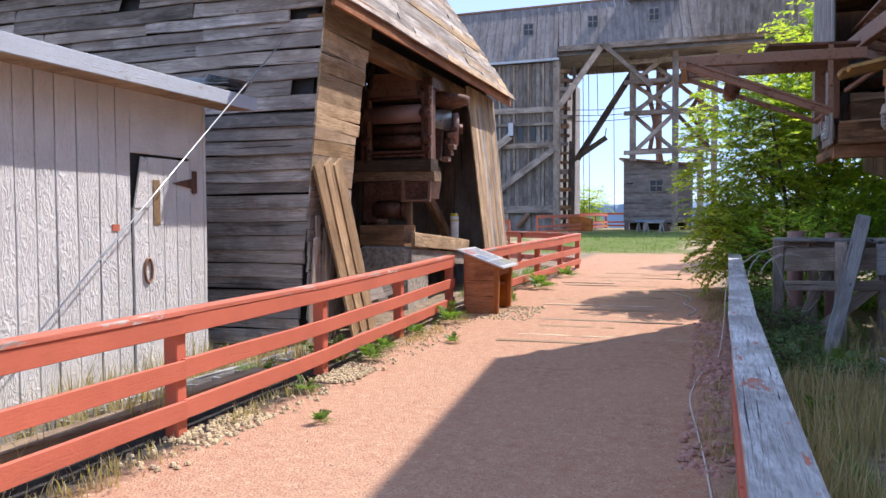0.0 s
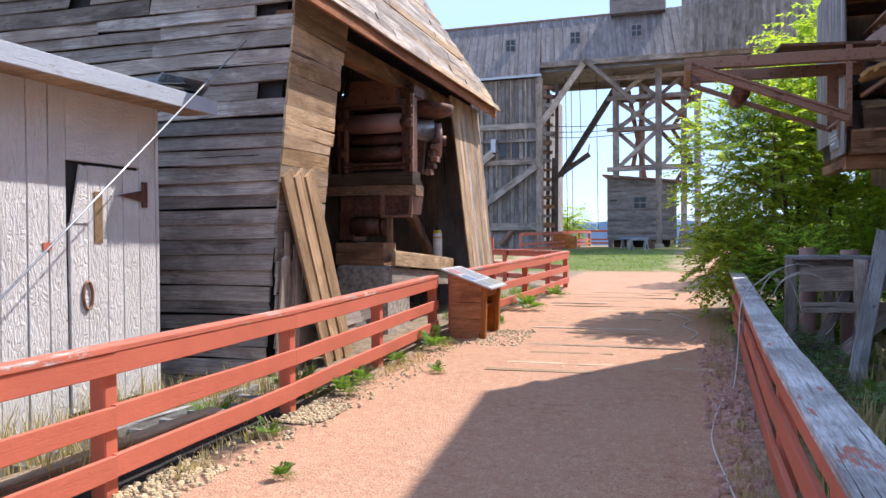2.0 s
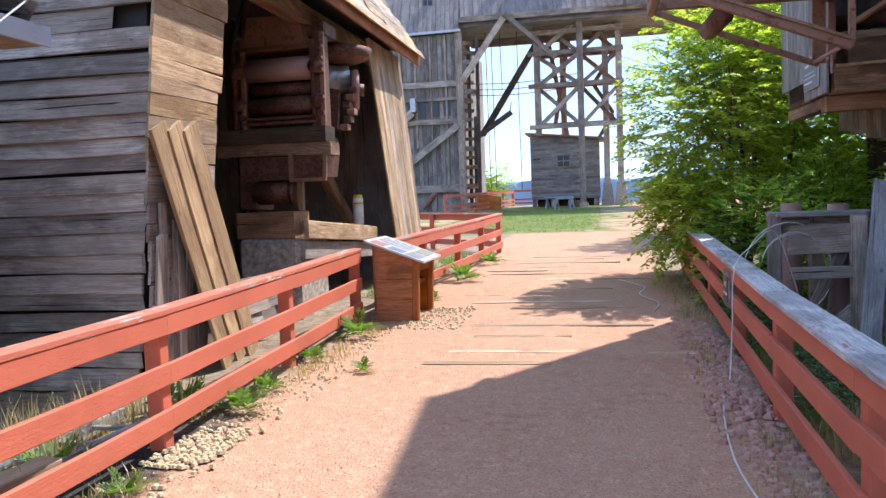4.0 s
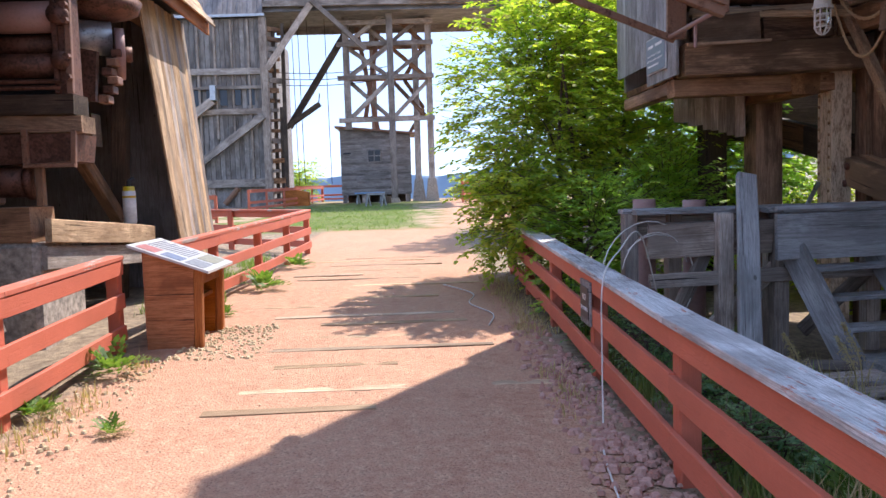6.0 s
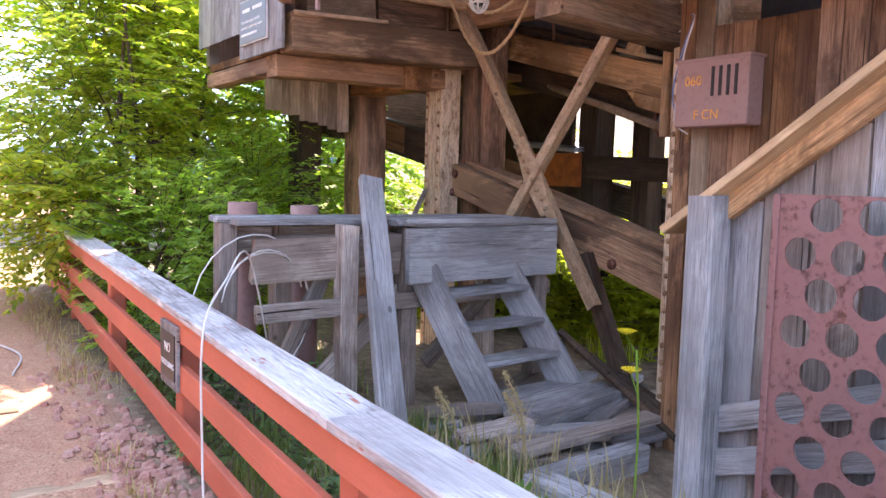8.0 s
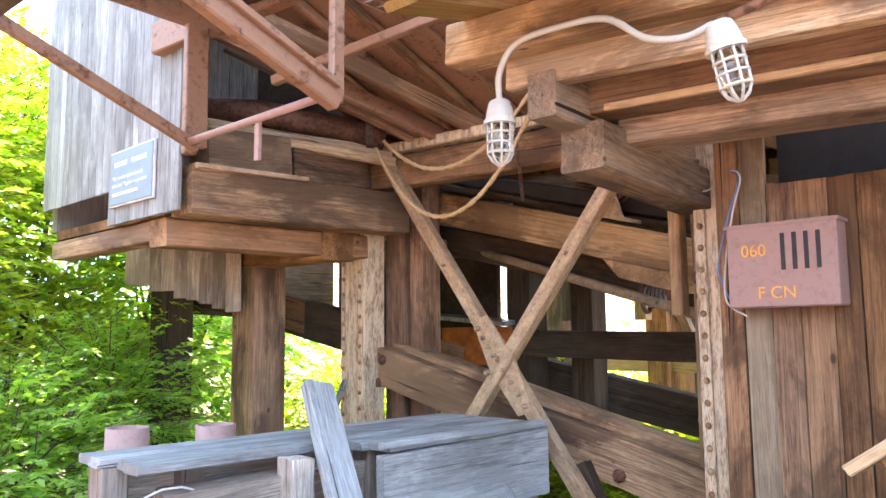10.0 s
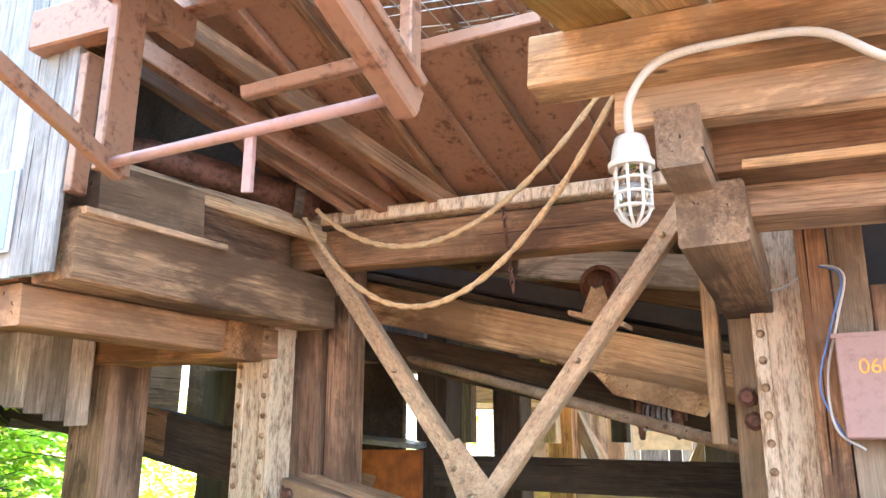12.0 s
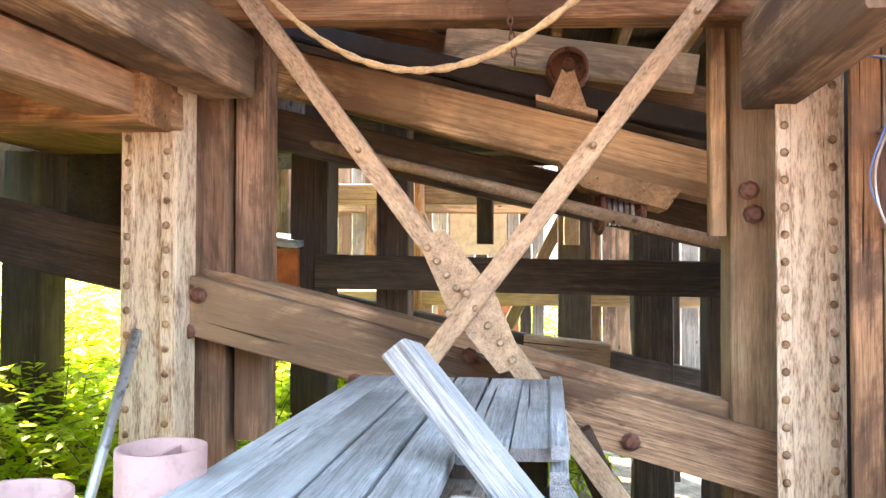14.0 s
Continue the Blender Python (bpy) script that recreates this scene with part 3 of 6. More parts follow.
        bar("slumped_board", (front_x(0) + 0.1 + 0.05 * r6.random(), y, z), (front_x(1.6) + 0.05 + 0.02 * r6.random(), y + r6.uniform(-0.1, 0.12), 1.25 + 0.5 * r6.random()), 0.1, 0.022, GREY, mill, up=(1, 0, 0.2), rough=0.012, cut=0.03)
    for k in range(5):
        bar("loose_board", (-4.75, 9.9 + 0.2 * k, 0.25 + 0.22 * (k % 3)), (-4.6, 10.6 + 0.12 * k, 0.32 + 0.2 * (k % 3)), 0.2, 0.05, GREY, mill, up=(1, 0, 0.3), rough=0.01)


build_mill()
crusher = thing("ore_crusher", "rusty brown iron ore crusher with rollers inside the mill", "machine", (-5.4, 12.5, 0.1))


def build_crusher():
    C, Y = crusher, 12.4
    for x in (-5.52, -4.42):
        bar("side_frame", (x, Y, 2.58), (x, Y, 3.78), 0.1, 0.3, RUST, C, up=(0, 1, 0), rough=0.0)
        bar("frame_rib", (x - 0.06, Y - 0.17, 2.6), (x - 0.06, Y - 0.17, 3.7), 0.05, 0.05, RUST, C, up=(0, 1, 0), rough=0.0)
        bar("frame_rib", (x + 0.07, Y - 0.19, 2.6), (x + 0.07, Y - 0.14, 3.8), 0.06, 0.06, REDSTEEL, C, up=(0, 1, 0), rough=0.0)
        for z in (2.75, 2.95, 3.3, 3.45, 3.6):
            part("bolt", tube_bm([(x + 0.07, Y - 0.2, z), (x + 0.07, Y - 0.27, z)], 0.035, 6), RUST, C)
        part("bearing", tube_bm([(x, Y - 0.15, 3.36), (x, Y - 0.26, 3.36)], 0.1, 12), RUST, C, "", True)
        part("bearing", tube_bm([(x, Y - 0.15, 2.92), (x, Y - 0.24, 2.92)], 0.09, 12), RUST, C, "", True)
    part("roller", tube_bm([(-5.42, Y - 0.06, 3.37), (-4.48, Y - 0.06, 3.37)], 0.155, 20), MAROON, C, "dull worn steel roller", True)
    part("roller", tube_bm([(-5.42, Y + 0.06, 3.12), (-4.48, Y + 0.06, 3.12)], 0.1, 16), RUST, C, "", True)
    part("roller", tube_bm([(-5.42, Y - 0.04, 2.9), (-4.48, Y - 0.04, 2.9)], 0.12, 18), RUST, C, "", True)
    for z in (2.66, 2.72):
        part("tie_rod", tube_bm([(-5.5, Y - 0.2, z), (-4.44, Y - 0.2, z)], 0.022, 6), RUST, C)
    # black plate that paints the darkness behind the rollers
    part("back_plate", box_bm((-5.5, Y + 0.2, 2.6), (-4.44, Y + 0.24, 3.7)), BLACKTARSHADE, C)
    part("hood", prism_bm([(-5.42, Y - 0.22, 3.6), (-4.56, Y - 0.22, 3.6), (-4.6, Y - 0.22, 3.98), (-4.7, Y - 0.22, 4.02), (-5.34, Y - 0.22, 4.04)], (0, 0.8, 0)), REDSTEEL, C, "dented red-brown feed hood")
    part("hood_lip", prism_bm([(-4.72, Y - 0.05, 3.76), (-4.35, Y - 0.05, 3.8), (-4.35, Y - 0.05, 3.96), (-4.72, Y - 0.05, 3.98)], (0, 0.5, 0)), RUST, C)
    bar("hood_rim", (-5.46, Y - 0.24, 3.62), (-4.5, Y - 0.24, 3.62), 0.04, 0.05, RUST, C, rough=0.0)
    part("feed_pan", tube_bm([(-4.56, 13.7, 3.6), (-4.56, 13.7, 3.66), (-4.56, 13.7, 3.72), (-4.55, 13.7, 3.86)], [0.08, 0.3, 0.4, 0.44], 24), RUST, C, "shallow rusty pan", True)
    part("drum_casing", tube_bm([(-5.0, 13.5, 3.42), (-4.5, 13.75, 3.42)], 0.2, 20), GALV, C, "dull grey drum casing", True)
    part("pulley", disc_bm((-4.42, 13.8, 3.25), (1, 0.4, 0), 0.3, 0.1, 24), MAROON, C, "", True)
    part("pulley_hub", disc_bm((-4.36, 13.83, 3.25), (1, 0.4, 0), 0.09, 0.14, 12), RUST, C, "", True)
    part("guard", prism_bm([(-4.95, 13.3, 2.65), (-4.55, 13.3, 2.65), (-4.5, 13.3, 3.2), (-4.95, 13.3, 3.3)], (0, 0.08, 0)), RUST, C)
    for k in range(6):
        z, x = 2.62 + 0.11 * k, -4.5 + 0.04 * (k % 3)
        part("linkage", box_bm((x, 13.25 + 0.05 * k, z), (x + 0.12, 13.42 + 0.05 * k, z + 0.09), 0.01), RUST if k % 2 else REDSTEEL, C)
    # dark wood here puts the mill's shade into the beam colour
    bar("base_beam", (-5.9, Y, 2.5), (-4.34, Y, 2.5), 0.35, 0.2, DARK, C, rough=0.008)
    bar("base_beam", (-5.9, Y + 0.05, 2.33), (-4.3, Y + 0.05, 2.31), 0.35, 0.17, AGED, C, rough=0.008)
    bar("rear_beam", (-5.9, 14.2, 2.4), (-4.9, 14.2, 2.4), 0.3, 0.4, DARK, C)
    part("trough", prism_bm([(-5.6, Y - 0.1, 2.22), (-4.4, Y - 0.1, 2.22), (-4.44, Y - 0.1, 1.94), (-5.6, Y - 0.1, 1.9)], (0, 0.6, 0)), RUST, C, "rusty steel trough")
    bar("trough_flange", (-4.86, Y - 0.13, 1.92), (-4.86, Y - 0.13, 2.26), 0.06, 0.05, REDSTEEL, C, up=(0, 1, 0), rough=0.0)
    bar("trough_flange", (-4.4, Y - 0.12, 1.88), (-4.38, Y - 0.12, 2.24), 0.05, 0.05, REDSTEEL, C, up=(0, 1, 0), rough=0.0)
    bar("trough_lip", (-4.88, Y - 0.13, 1.9), (-4.38, Y - 0.13, 1.9), 0.06, 0.04, REDSTEEL, C, rough=0.0)
    part("chest", box_bm((-5.66, Y - 0.05, 1.52), (-5.4, Y + 0.5, 2.0), 0.02), RUST, C)
    part("shaft", tube_bm([(-5.45, Y + 0.05, 1.75), (-4.9, Y + 0.05, 1.75)], 0.16, 16), RUST, C, "", True)
    part("shaft_end", tube_bm([(-4.92, Y + 0.05, 1.75), (-4.86, Y + 0.05, 1.75)], 0.19, 16), RUST, C, "", True)
    bar("leg", (-4.76, Y - 0.08, 1.5), (-4.76, Y - 0.08, 1.92), 0.08, 0.08, BROWN, C, up=(0, 1, 0))
    for k, x in enumerate((-5.75, -5.6)):
        bar("post", (x, Y + 0.1 + 0.2 * k, 0.1), (x, Y + 0.1 + 0.2 * k, 4.1), 0.14, 0.14, DARK, C)
    bar("upright_stick", (-5.46, Y - 0.1, 3.7), (-5.4, Y, 4.35), 0.07, 0.09, BROWN, C, up=(0, 1, 0))
    part("hose", tube_bm(smooth_path([(-5.65, Y - 0.1, 3.3), (-5.56, Y - 0.2, 3.7), (-5.5, Y - 0.15, 4.0), (-5.42, Y - 0.1, 4.3)]), 0.02, 6), BLACKTARSHADE, C, "", True)


build_crusher()
footing = tagged(part("concrete_footing", box_bm((-5.6, 12.1, -0.3), (-4.74, 13.2, 1.14), 0.05), CONCRETE, None), "flaking limewashed concrete footing under the crusher", "footing")
sleeper = thing("timber_baulk", "short square timber baulk on the concrete footing", "timber", (-5.15, 12.4, 1.14), "baulks")
bar("baulk", (-5.6, 12.4, 1.32), (-4.78, 12.36, 1.32), 0.5, 0.35, BROWN, sleeper, rough=0.01)
trough_boards = thing("timber_baulk", "two stacked pale planks across the opening", "timber", (-4.6, 13.4, 0.6), "baulks")
bar("plank", (-4.66, 12.2, 1.25), (-4.52, 14.9, 1.05), 0.07, 0.24, TAN, trough_boards, rough=0.005)
bar("plank", (-4.72, 12.2, 0.98), (-4.58, 14.9, 0.8), 0.07, 0.24, GREY, trough_boards, rough=0.005)
extinguisher = thing("fire_extinguisher", "white and yellow fire extinguisher with black valve in the mill", "fire extinguisher", (-4.75, 14.75, 0.8))
part("cylinder", tube_bm([(-4.75, 14.75, z) for z in (1.2, 1.23, 1.63, 1.68)], [0.07, 0.085, 0.085, 0.05], 16), plain("white_enamel", (0.7, 0.7, 0.7), 0.35), extinguisher, "", True)
part("yellow_band", tube_bm([(-4.75, 14.75, 1.55), (-4.75, 14.75, 1.7)], [0.088, 0.07], 16), plain("yellow_label", (0.75, 0.55, 0.02), 0.4), extinguisher, "", True)
part("valve", tube_bm([(-4.75, 14.75, 1.68), (-4.75, 14.75, 1.76), (-4.72, 14.85, 1.8)], 0.03, 8), BLACKTARSHADE, extinguisher)
part("shelf_bracket", box_bm((-4.95, 14.6, 1.16), (-4.64, 14.9, 1.198), 0.004), BROWN, extinguisher, "small wooden bracket")

# ---- information stand ----
stand = thing("information_stand", "orange-stained wooden stand with a slanted printed panel", "information panel", (-3.4, 12.2, 0.08))


def build_stand():
    g = ground_z(-3.4, 12.2)
    # a slanted top that rises away from the path
    for y0 in (11.87, 12.7):
        part("side_panel", prism_bm([(-3.64, y0, g - 0.03), (-3.2, y0, g - 0.03), (-3.14, y0, g + 0.78), (-3.64, y0, g + 0.98)], (0, 0.05, 0)), CEDAR, stand)
        bar("leg", (-3.15, y0 + 0.03, g - 0.03), (-3.12, y0 + 0.03, g + 0.76), 0.08, 0.09, CEDAR, stand, up=(0, 1, 0), rough=0.002)
    part("back_panel", box_bm((-3.64, 11.92, g), (-3.6, 12.7, g + 0.95)), CEDAR, stand)
    part("front_panel", box_bm((-3.16, 11.95, g + 0.6), (-3.12, 12.68, g + 0.76)), CEDAR, stand)
    part("shelf", box_bm((-3.6, 11.92, g + 0.42), (-3.2, 12.7, g + 0.46)), CEDAR, stand)
    top = part("panel", prism_bm([(-3.76, 11.8, g + 1.0), (-3.0, 11.8, g + 0.72), (-3.0, 11.8, g + 0.745), (-3.76, 11.8, g + 1.025)], (0, 1.02, 0)), plain("panel_print", (0.5, 0.51, 0.52), 0.3, 0.0, 0.1), stand, "printed panel with pictures and text")
    sl = 0.28 / 0.76

    def patch(name, x0, x1, y0, y1, mat):
        z = lambda x: g + 1.027 - (x + 3.76) * sl
        part(name, prism_bm([(x0, y0, z(x0)), (x1, y0, z(x1)), (x1, y1, z(x1)), (x0, y1, z(x0))], (0, 0, 0.003)), mat, top)

    ink = plain("panel_ink", (0.12, 0.13, 0.16), 0.4)
    patch("red_picture", -3.7, -3.52, 11.86, 12.14, plain("panel_red", (0.36, 0.12, 0.11), 0.35, 0.0, 0.5, 30))
    patch("blue_picture", -3.47, -3.28, 11.86, 12.1, plain("panel_blue", (0.12, 0.16, 0.26), 0.35, 0.0, 0.7, 30))
    patch("green_picture", -3.24, -3.06, 12.3, 12.76, plain("panel_ochre", (0.25, 0.24, 0.17), 0.35, 0.0, 0.6, 30))
    patch("grey_picture", -3.24, -3.06, 11.86, 12.22, plain("panel_grey", (0.2, 0.21, 0.23), 0.35, 0.0, 0.6, 30))
    for k in range(12):
        patch("text_line", -3.69 + k * 0.035, -3.678 + k * 0.035, 12.2, 12.74 - 0.05 * (k % 3), ink)


build_stand()


# ---- tipple: timber and steel trestle beside the path ----
tipple = thing("tipple", "tall timber and riveted steel ore tipple on posts and braces", "tipple", (3.5, 11, 0))
RIVET = mesh_of("rivet", *(lambda b: ([v.co.copy() for v in b.verts], [tuple(v.index for v in f.verts) for f in b.faces]))(
    (lambda b: (bmesh.ops.create_uvsphere(b, u_segments=8, v_segments=4, radius=0.017), b.verts.index_update(), b)[2])(bmesh.new())), rusty("rivet_steel", (0.42, 0.27, 0.15), (0.3, 0.17, 0.09), 0.5, 0.2), True)


def rivets(p0, p1, n, parent, flat=(0.8, 1, 1), size=1.15, name="rivet"):
    for i in range(n):
        ob = new(name, RIVET)
        ob.matrix_basis = Matrix.Translation(Vector(p0).lerp(Vector(p1), (i + 0.5) / n)) @ Matrix.Diagonal((flat[0] * size, flat[1] * size, flat[2] * size, 1))
        under(ob, parent)


def column(y, lean=0.0):
    """Riveted steel column of two flanges and a web."""
    x = 3.42
    col = part("steel_column", box_bm((x, y - 0.13, -0.1), (x + 0.018, y + 0.13, 3.3), 0.003), COLUMN, tipple, "riveted steel column, cream paint flaking to rust")
    part("flange", box_bm((x + 0.018, y - 0.02, -0.1), (x + 0.26, y + 0.02, 3.3), 0.003), COLUMN, col)
    part("flange", box_bm((x - 0.014, y + 0.07, -0.1), (x, y + 0.135, 3.3), 0.003), COLUMN, col)
    part("flange", box_bm((x - 0.014, y - 0.135, -0.1), (x, y - 0.07, 3.3), 0.003), COLUMN, col)
    part("flange", box_bm((x - 0.012, y - 0.15, -0.1), (x + 0.2, y - 0.131, 3.3), 0.003), COLUMN, col)
    rivets((x - 0.016, y + 0.1, 0.1), (x - 0.016, y + 0.1, 3.2), 26, col)
    rivets((x - 0.016, y - 0.1, 0.16), (x - 0.016, y - 0.1, 3.25), 26, col)


def bolt(p, parent, r=0.035, mat=None):
    p = Vector(p)
    part("bolt", tube_bm([p + Vector((0.01, 0, 0)), p - Vector((0.02, 0, 0)), p - Vector((0.035, 0, 0))], [r, r, r * 0.6], 8), mat or RUST, parent)


def build_tipple():
    T = tipple
    column(12.5)
    column(9.46)
    # timber posts beside the columns
    bar("timber_post", (3.8, 12.33, -0.1), (3.8, 12.33, 2.75), 0.2, 0.2, BROWN, T, rough=0.006)
    bar("timber_post", (3.86, 12.12, 0.9), (3.86, 12.12, 3.2), 0.16, 0.2, BROWN, T, rough=0.006)
    bar("timber_post", (3.75, 9.62, -0.1), (3.75, 9.62, 3.0), 0.22, 0.22, TAN, T, rough=0.006)
    bar("packing_board", (3.62, 9.8, 1.95), (3.62, 9.8, 3.0), 0.07, 0.1, GOLD, T)
    bolt((3.6, 9.66, 2.16), T, 0.045)
    bolt((3.6, 9.64, 2.05), T, 0.045)
    # crossing angle-iron braces
    for a, b in (((3.38, 12.35, 3.55), (3.36, 10.2, 0.68)), ((3.33, 9.72, 3.2), (3.33, 11.3, 1.15))):
        d = (Vector(b) - Vector(a)).normalized()
        up = d.cross(Vector((1, 0, 0)))
        bar("brace", a, b, 0.014, 0.09, BRACE, T, up=up, rough=0.0)
        bar("brace_lip", Vector(a) + up * 0.042 + Vector((0.035, 0, 0)), Vector(b) + up * 0.042 + Vector((0.035, 0, 0)), 0.07, 0.012, BRACE, T, up=up, rough=0.0)
        for k in (0.14, 0.42):
            bolt(Vector(a).lerp(Vector(b), k) - Vector((0.005, 0, 0)), T, 0.016, BRACE)
    g = part("gusset", prism_bm([(3.35, 11.17, 1.93), (3.35, 11.05, 1.98), (3.35, 10.82, 1.7), (3.35, 10.68, 1.36), (3.35, 10.8, 1.33), (3.35, 11.02, 1.6)], (0.012, 0, 0)), BRACE, T, "riveted gusset plate")
    for k in range(4):
        bolt((3.345, 11.12 - 0.045 * k, 1.89 - 0.06 * k), T, 0.018, BRACE)
        bolt((3.345, 10.9 - 0.055 * k, 1.62 - 0.075 * k), T, 0.018, BRACE)
    bolt((3.325, 10.94, 1.69), T, 0.02, BRACE)
    bolt((3.325, 11.02, 1.6), T, 0.02, BRACE)
    # sloping beams
    bar("chute_beam", (4.1, 12.5, 3.02), (4.1, 9.6, 2.24), 0.2, 0.25, GOLD, T, rough=0.006, label="sloping sun-bleached chute beam")
    bar("belt_edge", (4.3, 12.5, 3.2), (4.3, 9.6, 2.42), 0.3, 0.05, DARK, T, rough=0.02)
    bar("coal_belt", (4.32, 12.3, 3.24), (4.32, 9.7, 2.55), 0.3, 0.12, BLACKTARSHADE, T, rough=0.03, label="black coal left on the belt")
    bar("conveyor_belly", (4.5, 12.7, 2.76), (4.5, 9.4, 1.97), 0.16, 0.24, DARK, T)
    bar("conveyor_side", (4.9, 12.6, 3.5), (4.9, 9.4, 2.75), 0.15, 0.25, BROWN, T)
    bar("conveyor_board", (4.62, 11.2, 3.2), (4.62, 9.7, 2.95), 0.08, 0.22, GOLD, T)
    part("chute_pocket", prism_bm([(3.96, 10.52, 2.36), (3.96, 9.9, 2.2), (3.96, 9.97, 2.1), (3.96, 10.4, 2.22)], (0.3, 0, 0)), GOLD, T)
    bar("low_beam", (3.66, 12.52, 1.65), (3.66, 9.35, 0.85), 0.2, 0.29, AGED, T, rough=0.014, label="heavy weathered diagonal beam with bolts")
    bar("bolster", (3.8, 12.6, 1.82), (3.8, 9.4, 1.04), 0.2, 0.09, AGED, T, rough=0.014)
    for y, z in ((12.3, 1.66), (12.36, 1.48), (10.2, 1.0), (11.5, 1.25), (10.95, 1.38)):
        bolt((3.56, y, z), T, 0.042)
    bar("low_strut", (3.5, 10.45, 1.05), (3.55, 9.95, 0.0), 0.1, 0.13, DARK, T)
    bar("top_beam", (3.5, 12.3, 3.12), (3.5, 9.4, 3.02), 0.16, 0.24, BROWN, T, rough=0.006)
    bar("top_channel", (3.44, 12.3, 3.30), (3.44, 9.4, 3.2), 0.14, 0.075, COLUMN, T, rough=0.0, label="rust-stained steel channel")
    # cantilevered floor beams
    bar("floor_beam", (1.74, 12.17, 2.755), (3.6, 12.17, 2.8), 0.26, 0.31, AGED, T, rough=0.006, label="square floor beam, sawn end pale")
    bar("stacked_block", (1.9, 12.26, 3.05), (2.54, 12.26, 3.1), 0.26, 0.28, AGED, T)
    bar("stacked_block", (2.6, 12.32, 3.1), (3.32, 12.32, 3.15), 0.26, 0.32, BROWN, T)
    bar("floor_lip", (1.75, 12.07, 2.905), (2.6, 12.07, 2.935), 0.12, 0.03, GOLD, T)
    bar("sill_beam", (1.72, 12.43, 2.52), (3.42, 12.43, 2.55), 0.22, 0.18, BROWN, T, rough=0.008)
    bar("sill_beam", (1.8, 12.48, 2.54), (1.8, 14.2, 2.54), 0.16, 0.14, BROWN, T)
    bar("floor_joist", (3.1, 12.3, 2.55), (3.1, 15.2, 2.6), 0.3, 0.26, BROWN, T)
    part("floor_deck", box_bm((1.75, 12.4, 2.63), (5.2, 14.19, 2.7)), BROWN, T)
    bar("trestle_post", (3.2, 13.5, -0.1), (3.2, 13.5, 2.55), 0.34, 0.32, BROWN, T, rough=0.008)
    bar("trestle_post", (3.15, 14.95, -0.1), (3.15, 14.95, 2.6), 0.3, 0.3, DARK, T, rough=0.008)
    bar("trestle_post", (5.0, 14.2, -0.1), (5.0, 14.2, 2.6), 0.3, 0.3, DARK, T)
    bar("diagonal", (3.5, 15.2, 2.4), (4.0, 12.5, 1.75), 0.2, 0.34, DARK, T)
    bar("diagonal", (3.5, 13.9, 2.15), (4.6, 12.4, 1.6), 0.1, 0.3, BROWN, T)
    part("hopper_side", prism_bm([(5.3, 15.0, 2.0), (5.3, 12.55, 1.4), (5.3, 12.55, 2.69), (5.3, 15.0, 2.98)], (0.06, 0, 0)), DARK, T, "dark hopper side")
    part("hopper_side", prism_bm([(3.4, 15.1, 2.1), (5.3, 15.1, 2.0), (5.3, 15.1, 2.98), (3.4, 15.1, 2.98)], (0, 0.06, 0)), DARK, T)
    # plank skirt under the house
    for k in range(9):
        u = k / 8
        p = Vector((2.5 + 0.38 * u, 14.45 - 1.05 * u, 0))
        bar("skirt_board", p + Vector((0, 0, 2.34 - 0.3 * u + rng.uniform(-0.02, 0.03))), p + Vector((0, 0, 2.72)), 0.14, 0.025, GREY, T, up=(0.9, 0.4, 0), rough=0.004)
    # house wall of vertical boards with the notice
    y = 12.06
    while y < 14.25:
        w = rng.uniform(0.1, 0.15)
        bar("house_board", (1.67, y + w / 2, 2.62 if y < 13.0 else 2.86), (1.67, y + w / 2, 5.1), w - 0.004, 0.025, PALE, T, up=(1, 0, 0), rough=0.003, variants=4)
        y += w
    part("corner_channel", box_bm((1.66, 12.0, 2.96), (1.74, 12.05, 3.6), 0.004), REDSTEEL, T)
    # upper works over the trestle, mostly unseen, shaped to cast the path's shadow
    for k in range(37):
        y = 4.0 + k * 0.276
        top = 8.95 - 0.197 * (14.2 - y)
        bar("upper_board", (1.75, y + 0.13, 5.0), (1.75, y + 0.13, top), 0.25, 0.025, PALE, T, up=(1, 0, 0), rough=0.003)
    part("upper_floor", box_bm((1.9, 4.0, 5.0), (6.0, 14.1, 5.1)), BROWN, T)
    part("upper_north", box_bm((1.8, 14.1, 5.1), (6.0, 14.2, 8.8)), GREYZ, T)
    part("upper_back", box_bm((6.0, 4.0, 5.0), (6.1, 14.2, 9.0)), GREYZ, T)
    part("upper_end", prism_bm([(1.8, 4.0, 5.0), (6.0, 4.0, 5.0), (6.0, 4.0, 7.9), (1.8, 4.0, 6.05)], (0, 0.1, 0)), GREYZ, T)
    part("upper_roof", prism_bm([(1.75, 4.0, 6.9), (6.3, 4.0, 8.03), (6.3, 4.0, 8.12), (1.75, 4.0, 6.98)], (0, 10.25, 2.0)), GALV, T)
    # south wing: wall of pale boards above, plank wall with the fuse box below
    y = 5.0
    while y < 8.72:
        w = rng.uniform(0.13, 0.19)
        bar("wing_board", (1.95, y + w / 2, 3.0), (1.95, y + w / 2, 5.1), w - 0.004, 0.025, PALE, T, up=(1, 0, 0), rough=0.003)
        y += w
    y = 7.2
    while y < 9.28:
        w = rng.uniform(0.11, 0.15)
        top = 2.56 if 8.35 < y < 9.0 else 2.95
        bar("wall_plank", (3.2, y + w / 2, -0.1), (3.2, y + w / 2, top), w - 0.003, 0.03, BROWN if rng.random() < 0.8 else TAN, T, up=(1, 0, 0), rough=0.004, variants=4)
        y += w
    # one black slab stands for the unlit room behind the planks
    part("dark_room", box_bm((3.9, 6.0, 0.0), (4.0, 9.3, 3.0)), BLACKTARSHADE, T)
